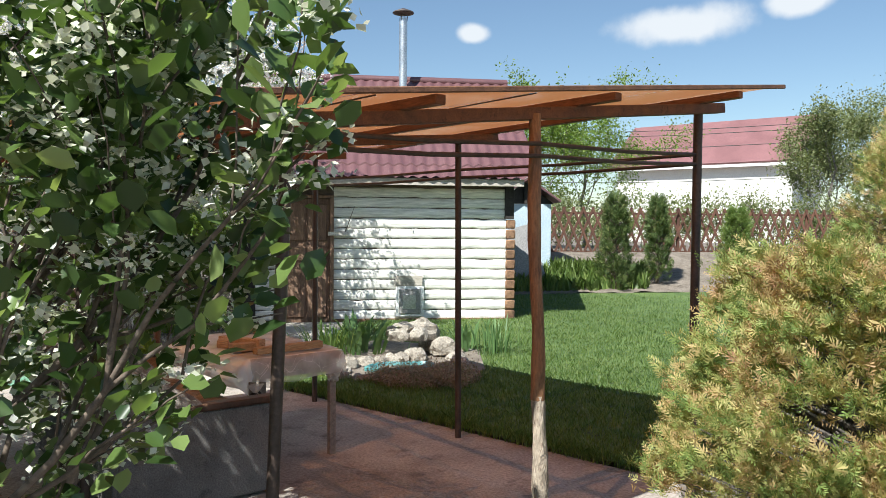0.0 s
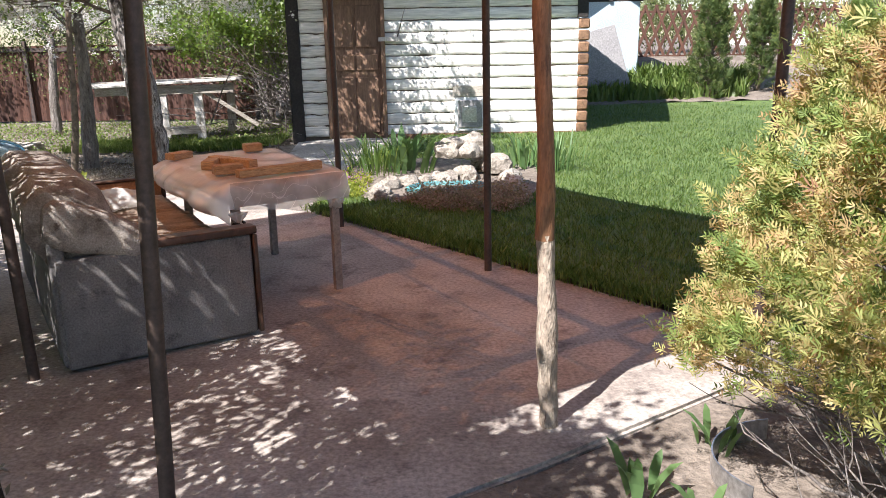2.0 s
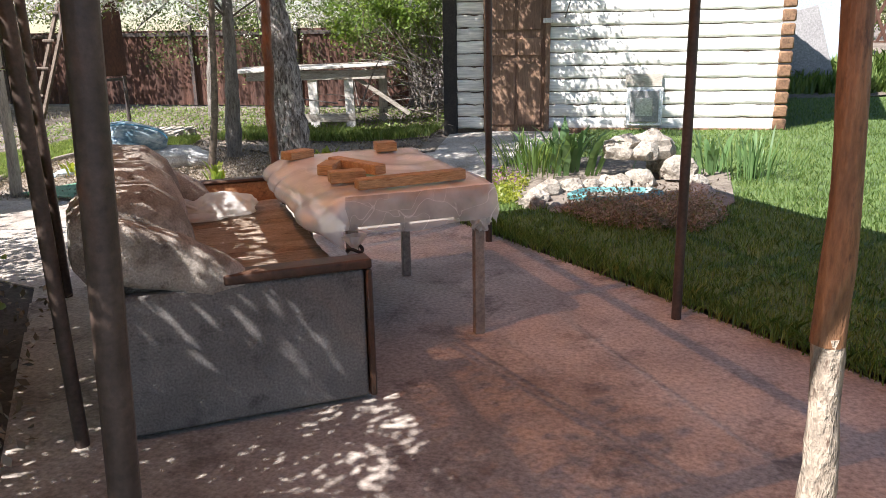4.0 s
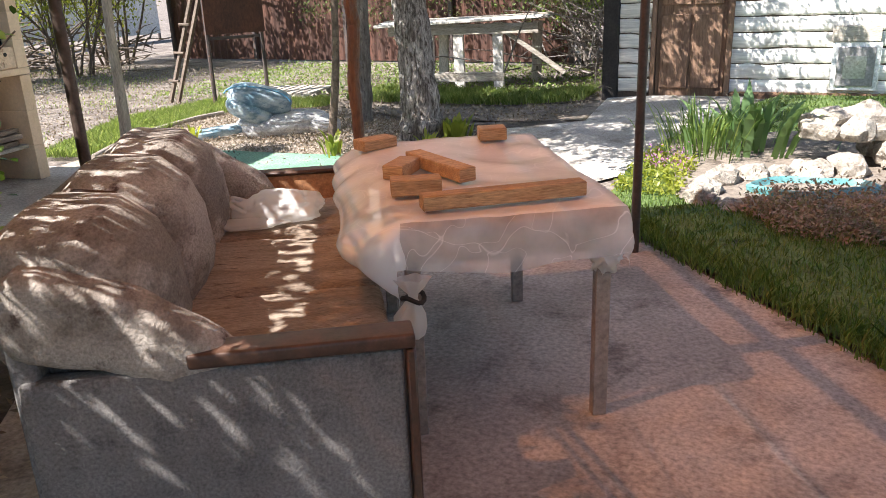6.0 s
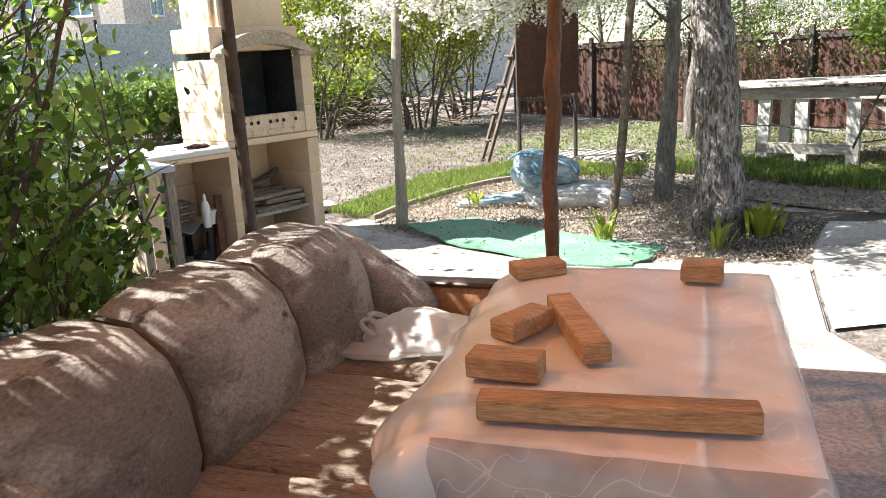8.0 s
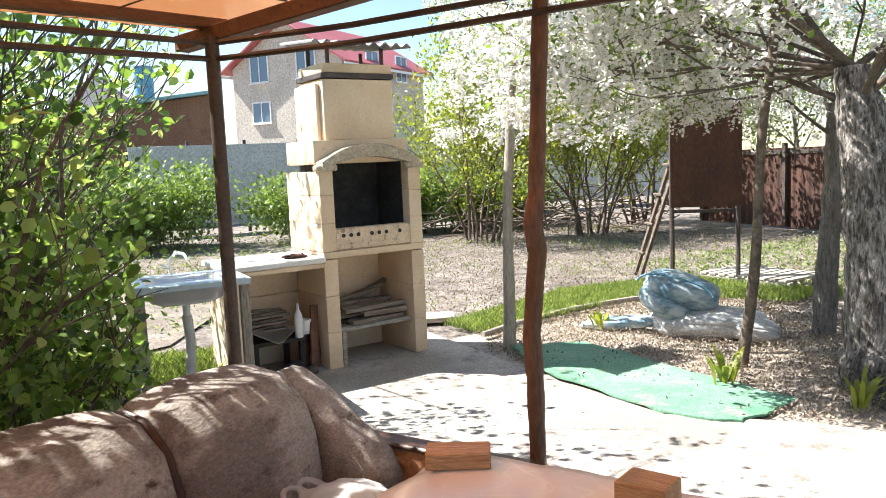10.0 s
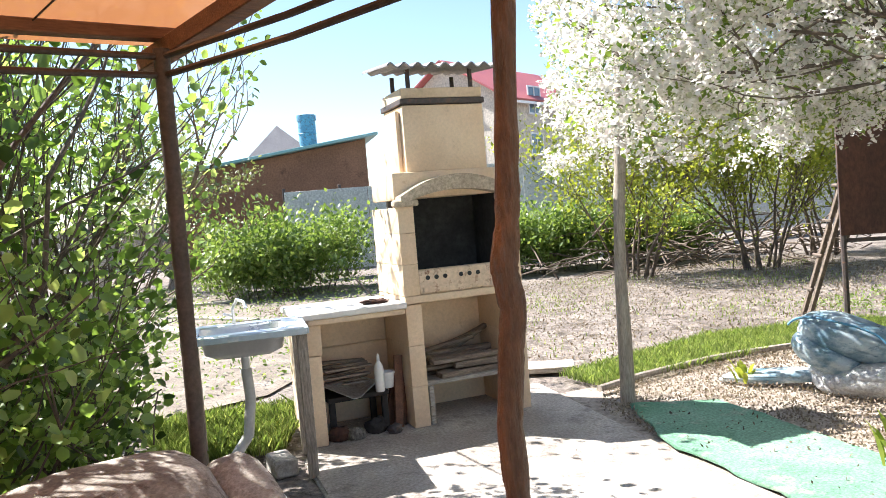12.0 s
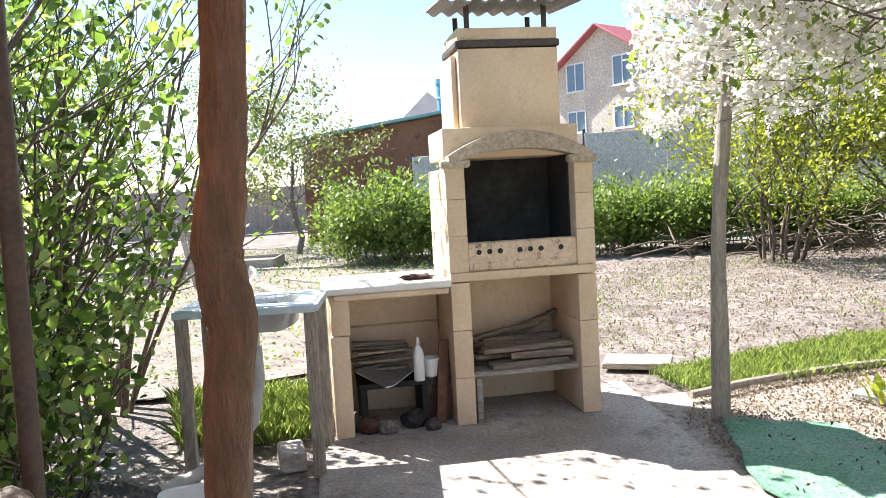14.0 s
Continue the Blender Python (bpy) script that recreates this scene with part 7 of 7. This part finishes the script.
soil_bed = [(-0.5, 8.62), (0.2, 8.4), (1.05, 8.4), (1.3, 8.9), (1.45, 10.1), (0.2, 10.8), (-0.75, 10.3)]
draped("rock_bed", soil_bed, 0.030, M_dirt, "brown soil of the rock garden", "bed", 0.25, 0.012)
near = lambda p: np.clip(1.25 - (p[:, 1] - 4) / 10.0, 0.3, 1.0) * np.clip(1.3 - np.maximum(p[:, 0] - 3.5, 0) / 3.0, 0.15, 1)
blades("lawn_grass", lawn_pts, 120000, 0.045, 2, L_grass, "green lawn grass", 0.0032, lambda p: ~inside(p, soil_bed), near)
edge = [W(3.40, 7.5), W(3.73, 5.5), W(4.05, 3.28), W(4.25, 3.28), W(3.95, 5.5), W(3.62, 7.6)]
blades("edge_grass", edge, 9000, 0.075, 3, L_grass, "longer grass hanging over the patio's edge", 0.003)
blades("strip_grass", [(-5.85, 8.75), (-6.35, 8.6), (-7.2, 10.5), (-7.1, 12.2), (-5.4, 12.6), (-5.2, 12.0), (-6.4, 11.2)], 26000, 0.065, 4, L_fresh, "strip of fresh grass beside the mulch", 0.003)
blades("yard_grass", [(-5.2, 12.5), (-2.0, 12.4), (-2.0, 13.2), (-5.2, 13.6)], 8000, 0.10, 5, L_fresh, "tufts of grass before the work table", 0.008)
blades("sink_grass", [(-6.4, 5.2), (-5.3, 5.6), (-5.3, 6.3), (-6.4, 6.5)], 9000, 0.11, 6, L_fresh, "fresh grass behind the sink", 0.003)
blades("weeds", [(-13, 6), (-7, 8.5), (-7.5, 16), (-14, 16)], 4000, 0.04, 7, L_fresh, "sparse weeds on tilled soil", 0.006, None, lambda p: (0.5 + 0.5 * np.sin(p[:, 0] * 1.3) * np.sin(p[:, 1] * 1.7)) ** 2)
blades("bed_plants", [(3.0, 17.3), (6.8, 17.5), (7.4, 19.0), (3.0, 19.5)], 3800, 0.30, 8, L_hedge, "leafy green perennials in the border", 0.03)


def clump(name, at, label, count, length, width, seed, material, spread=0.5, category="plant", lean=0.35):
    g = np.random.default_rng(seed)
    a = g.uniform(0, 2 * np.pi, count)
    r = np.abs(g.normal(0, spread * 0.5, count))
    b = np.column_stack([r * np.cos(a), r * np.sin(a), np.zeros(count)])
    out = np.column_stack([np.cos(a), np.sin(a), np.zeros(count)]) * (lean * g.uniform(0.2, 1.2, count))[:, None]
    sd = np.column_stack([-np.sin(a), np.cos(a), np.zeros(count)])
    L = (length * g.uniform(0.6, 1.15, count))[:, None]
    w = width * g.uniform(0.7, 1.2, count)[:, None]
    up = np.array([0, 0, 1.0])
    p1 = b + (up * 0.5 + out * 0.35) * L
    p2 = b + (up * 0.85 + out * 0.8) * L
    p3 = b + (up * 1.0 + out * 1.25) * L
    v = np.stack([b - sd * w * 0.5, b + sd * w * 0.5, p1 + sd * w, p2 + sd * w * 0.8, p3, p2 - sd * w * 0.8, p1 - sd * w], axis=1).reshape(-1, 3)
    k = np.arange(count)[:, None] * 7
    f = np.concatenate([k + np.array([[0, 1, 2, 6]]), k + np.array([[6, 2, 3, 5]])])
    me = bpy.data.meshes.new(name)
    me.from_pydata(v.tolist(), [], f.tolist() + (k + np.array([[5, 3, 4]])).tolist())
    me.materials.append(material)
    ob = new(name, me)
    ob.matrix_world = pose(at[0], at[1], at[2])
    return tagged(ob, label, category, kind="stuff")


clump("iris_clump", (-0.12, 10.15, 0.03), "broad-leaved green iris clump", 64, 0.46, 0.036, 1, L_iris, 0.5, lean=0.55)
clump("iris_clump", (-0.45, 9.95, 0.03), "fine-leaved green iris clump", 150, 0.40, 0.007, 2, L_grass, 0.45, lean=0.5)
clump("iris_clump", (1.25, 10.0, 0.03), "green iris clump by the stones", 26, 0.42, 0.022, 3, L_iris, 0.35)
clump("daylily_clump", (1.62, 9.9, 0.05), "fine-leaved grassy clump by the stones", 80, 0.40, 0.009, 4, L_iris, 0.4, lean=0.3)
clump("tulip_sprout", (1.24, 3.72, 0), "green tulip leaves in bare soil", 8, 0.14, 0.02, 5, L_iris, 0.08, lean=0.7)
clump("tulip_sprout", (0.87, 3.40, 0), "green tulip leaves in bare soil", 10, 0.17, 0.022, 6, L_iris, 0.08, lean=0.6)
clump("tulip_sprout", (1.05, 3.25, 0), "green tulip leaves in bare soil", 7, 0.14, 0.02, 16, L_iris, 0.08, lean=0.6)
clump("sprout", (-3.55, 9.35, 0), "yellow-green sprout in the mulch", 16, 0.22, 0.02, 7, L_yellow, 0.1, lean=0.7)
clump("sprout", (-2.75, 9.62, 0), "yellow-green sprout in the mulch", 14, 0.2, 0.02, 8, L_yellow, 0.1, lean=0.7)
clump("sprout", (-5.45, 9.75, 0), "yellow-green sprout in the mulch", 14, 0.16, 0.02, 9, L_yellow, 0.1, lean=0.8)
clump("sprout", (-2.7, 10.2, 0), "green shoots at the foot of the apple tree", 40, 0.24, 0.03, 11, L_yellow, 0.16, lean=0.4)


def low_plant(name, poly, count, height, size, material, label, seed, out_of=None):
    g = np.random.default_rng(seed)
    a = np.array(poly)
    p = g.uniform(a.min(0), a.max(0), (count * 4, 2))
    p = p[inside(p, poly)]
    if out_of:
        p = p[~inside(p, out_of)]
    p = p[:count]
    z = np.abs(g.normal(0, height * 0.5, len(p))) + 0.01
    pts = np.column_stack([p, z + np.array([land(x, y) for x, y in p])])
    ob = new(name, leaf_mesh(name, pts, size, material, seed, 0.5, 0.4))
    return tagged(ob, label, "plant", kind="stuff")


low_plant("heather", [(-0.1, 8.45), (0.15, 7.95), (0.9, 7.85), (1.15, 8.3), (1.0, 8.75), (0.2, 8.7)], 12000, 0.17, 0.028, L_heather, "brown dry heather cushion by the pond", 1)
low_plant("rockcress", [(-0.95, 8.7), (-0.5, 8.6), (-0.45, 9.6), (-0.85, 9.9)], 1500, 0.09, 0.045, L_yellow, "yellow-green rockery plants", 2)
low_plant("aubrieta", [(-0.85, 9.3), (-0.5, 9.3), (-0.5, 9.65), (-0.8, 9.7)], 420, 0.14, 0.022, L_purple, "small purple rockery flowers", 3)
mat_poly = [(-4.42, 8.52), (-3.35, 8.60), (-2.92, 8.85), (-3.05, 9.45), (-3.9, 9.35), (-5.05, 9.3), (-5.28, 8.72)]
low_plant("mulch_chips", [(-2.75, 9.24), (-2.1, 9.65), (-2.5, 10.9), (-4.0, 11.4), (-6.3, 12.0), (-6.3, 10.3), (-5.8, 8.75), (-5.3, 8.5), (-4.2, 8.54), (-3.3, 8.66)], 26000, 0.008, 0.024, L_litter, "scattered dry woodchips and leaves", 4, mat_poly)
low_plant("leaf_litter", [(-14, 6), (-6.6, 8.7), (-7.3, 12), (-9, 16.5), (-14, 16.5)], 22000, 0.012, 0.034, L_litter, "dry leaf litter on tilled soil", 5)
low_plant("yard_litter", [(-7, 11.6), (-1.9, 11.2), (-1.9, 17), (-8, 17)], 12000, 0.012, 0.036, L_litter, "dry leaves on the yard", 6)
low_plant("bed_litter", [W(0.72, 2.2), W(0.72, 6.85), (-4.3, 6.3), (-5.0, 5.2), (-4.5, 2.5), (-2.0, 0.3)], 2500, 0.015, 0.05, L_litter, "dry leaves on dark soil", 7)

# edging, metal ring, brushwood
for a, b in (((-5.72, 8.68), (-6.05, 9.45)), ((-6.05, 9.46), (-6.25, 10.3)), ((-6.25, 10.31), (-6.2, 11.2))):
    solid("edging_board", one_tube([(a[0], a[1], 0.03), ((a[0] + b[0]) / 2, (a[1] + b[1]) / 2 + 0.01, 0.04), (b[0], b[1], 0.03)], 0.028, 8), M_greypole, "grey wooden edging pole", "edging", "mulch edging")
bm = bmesh.new()
rr = [[bm.verts.new((0.34 * s * math.cos(a), 0.30 * s * math.sin(a), z)) for a in [radians(95 + 8 * k) for k in range(16)]] for s, z in ((1.0, -0.02), (1.0, 0.08), (0.985, 0.08), (0.985, -0.02))]
for p, q in zip(rr, rr[1:]):
    for k in range(15):
        bm.faces.new((p[k], p[k + 1], q[k + 1], q[k]))
solid("edging_ring", bm, M_steel, "curved grey metal bed edging", "edging", at=pose(1.50, 3.50, 0))
rng = random.Random(77)
w = Wood()
for k in range(260):
    p = Vector((rng.gauss(0, 0.8), rng.gauss(0, 1.8), abs(rng.gauss(0.2, 0.35))))
    d = Vector((rng.gauss(0, 1), rng.gauss(0, 1), rng.gauss(0, 0.3))).normalized() * rng.uniform(0.4, 1.3)
    w.limb([p, p + d * 0.5 + Vector((0, 0, 0.05)), p + d], [0.02, 0.015, 0.006], 4)
heap = tagged(new("brush_heap", w.mesh("brush_heap", M_twig)), "dark heap of cut branches and rubbish", "brushwood", kind="stuff")
heap.matrix_world = pose(-14.3, 15.2, 0)
w = Wood()
for k in range(420):
    p = Vector((rng.gauss(0, 0.8), rng.gauss(0, 1.0), abs(rng.gauss(0.3, 0.4))))
    d = Vector((rng.gauss(0, 1), rng.gauss(0, 1), rng.gauss(0.2, 0.4))).normalized() * rng.uniform(0.4, 1.4)
    w.limb([p, p + d * 0.5 + Vector((0, 0, 0.05)), p + d], [0.015, 0.011, 0.004], 4)
heap2 = tagged(new("brush_heap", w.mesh("brush_heap", M_bark)), "grey heap of cut branches beside the log house", "brushwood", kind="stuff")
heap2.matrix_world = pose(-1.6, 15.6, 0)

# raised beds and planks beyond the sink
def raised_bed(x, y, lx, ly, turn):
    b = thing("raised_bed", pose(x, y, 0, 0, 0, turn), "low raised vegetable bed edged with grey boards", "garden bed", "raised beds")
    for s in (-1, 1):
        part("board", one_box(-lx / 2, lx / 2, s * ly / 2 - 0.02, s * ly / 2 + 0.02, -0.03, 0.20, 0.004), M_greywood, b)
        part("board", one_box(s * lx / 2 - 0.02, s * lx / 2 + 0.02, -ly / 2 + 0.021, ly / 2 - 0.021, -0.03, 0.19, 0.004), M_greywood, b)
    part("soil", one_box(-lx / 2 + 0.021, lx / 2 - 0.021, -ly / 2 + 0.021, ly / 2 - 0.021, -0.03, 0.13, 0.02), M_dirt, b, "dark soil")


raised_bed(-14.6, 1.3, 1.3, 2.6, 4)
raised_bed(-17.4, 2.2, 1.4, 3.4, 2)
raised_bed(-19.8, -1.8, 1.6, 3.4, 6)
raised_bed(-12.2, -1.0, 1.2, 2.6, 8)
rng = random.Random(31)
for k in range(7):
    solid("plank", one_box(-0.05, 0.05, -0.012, 0.012, 0, 1.15 - 0.05 * (k % 3), 0.003), M_greywood, "grey plank leaning in a bundle with others", "plank", "leaning planks", at=pose(-13.8 + 0.05 * (k % 2), 3.22 + 0.075 * k, 0, 6 - 3 * (k % 3), -9 + 4 * k * 0.5, 85 + rng.uniform(-15, 15)))
for x, y, a, ln in ((-13.0, 4.6, 25, 1.9), (-13.6, 5.3, 40, 2.2), (-16.5, 4.3, 80, 2.4), (-11.6, 2.0, 15, 1.6)):
    solid("plank", one_box(-ln / 2, ln / 2, -0.09, 0.09, 0, 0.04, 0.004), M_greywood, "pale grey plank lying on tilled soil", "plank", "planks on the soil", at=pose(x, y, -0.012, 0, 0, a))
low_plant("far_weeds", [(-22, -4), (-9, -1), (-6.8, 5.0), (-9.0, 9.0), (-16, 10), (-22, 8)], 14000, 0.09, 0.055, L_hedge, "green weeds between the raised beds", 15)
low_plant("mat_litter", [(-4.3, 8.6), (-3.0, 8.9), (-3.1, 9.35), (-5.1, 9.25), (-5.2, 8.75)], 220, 0.006, 0.026, L_twiglitter, "dark dead leaves on the green mat", 16)
low_plant("yard_weeds", [(-8.5, 12.4), (-2.0, 12.7), (-1.9, 17), (-9.0, 17)], 9000, 0.07, 0.05, L_hedge, "low green weeds on the yard", 17)
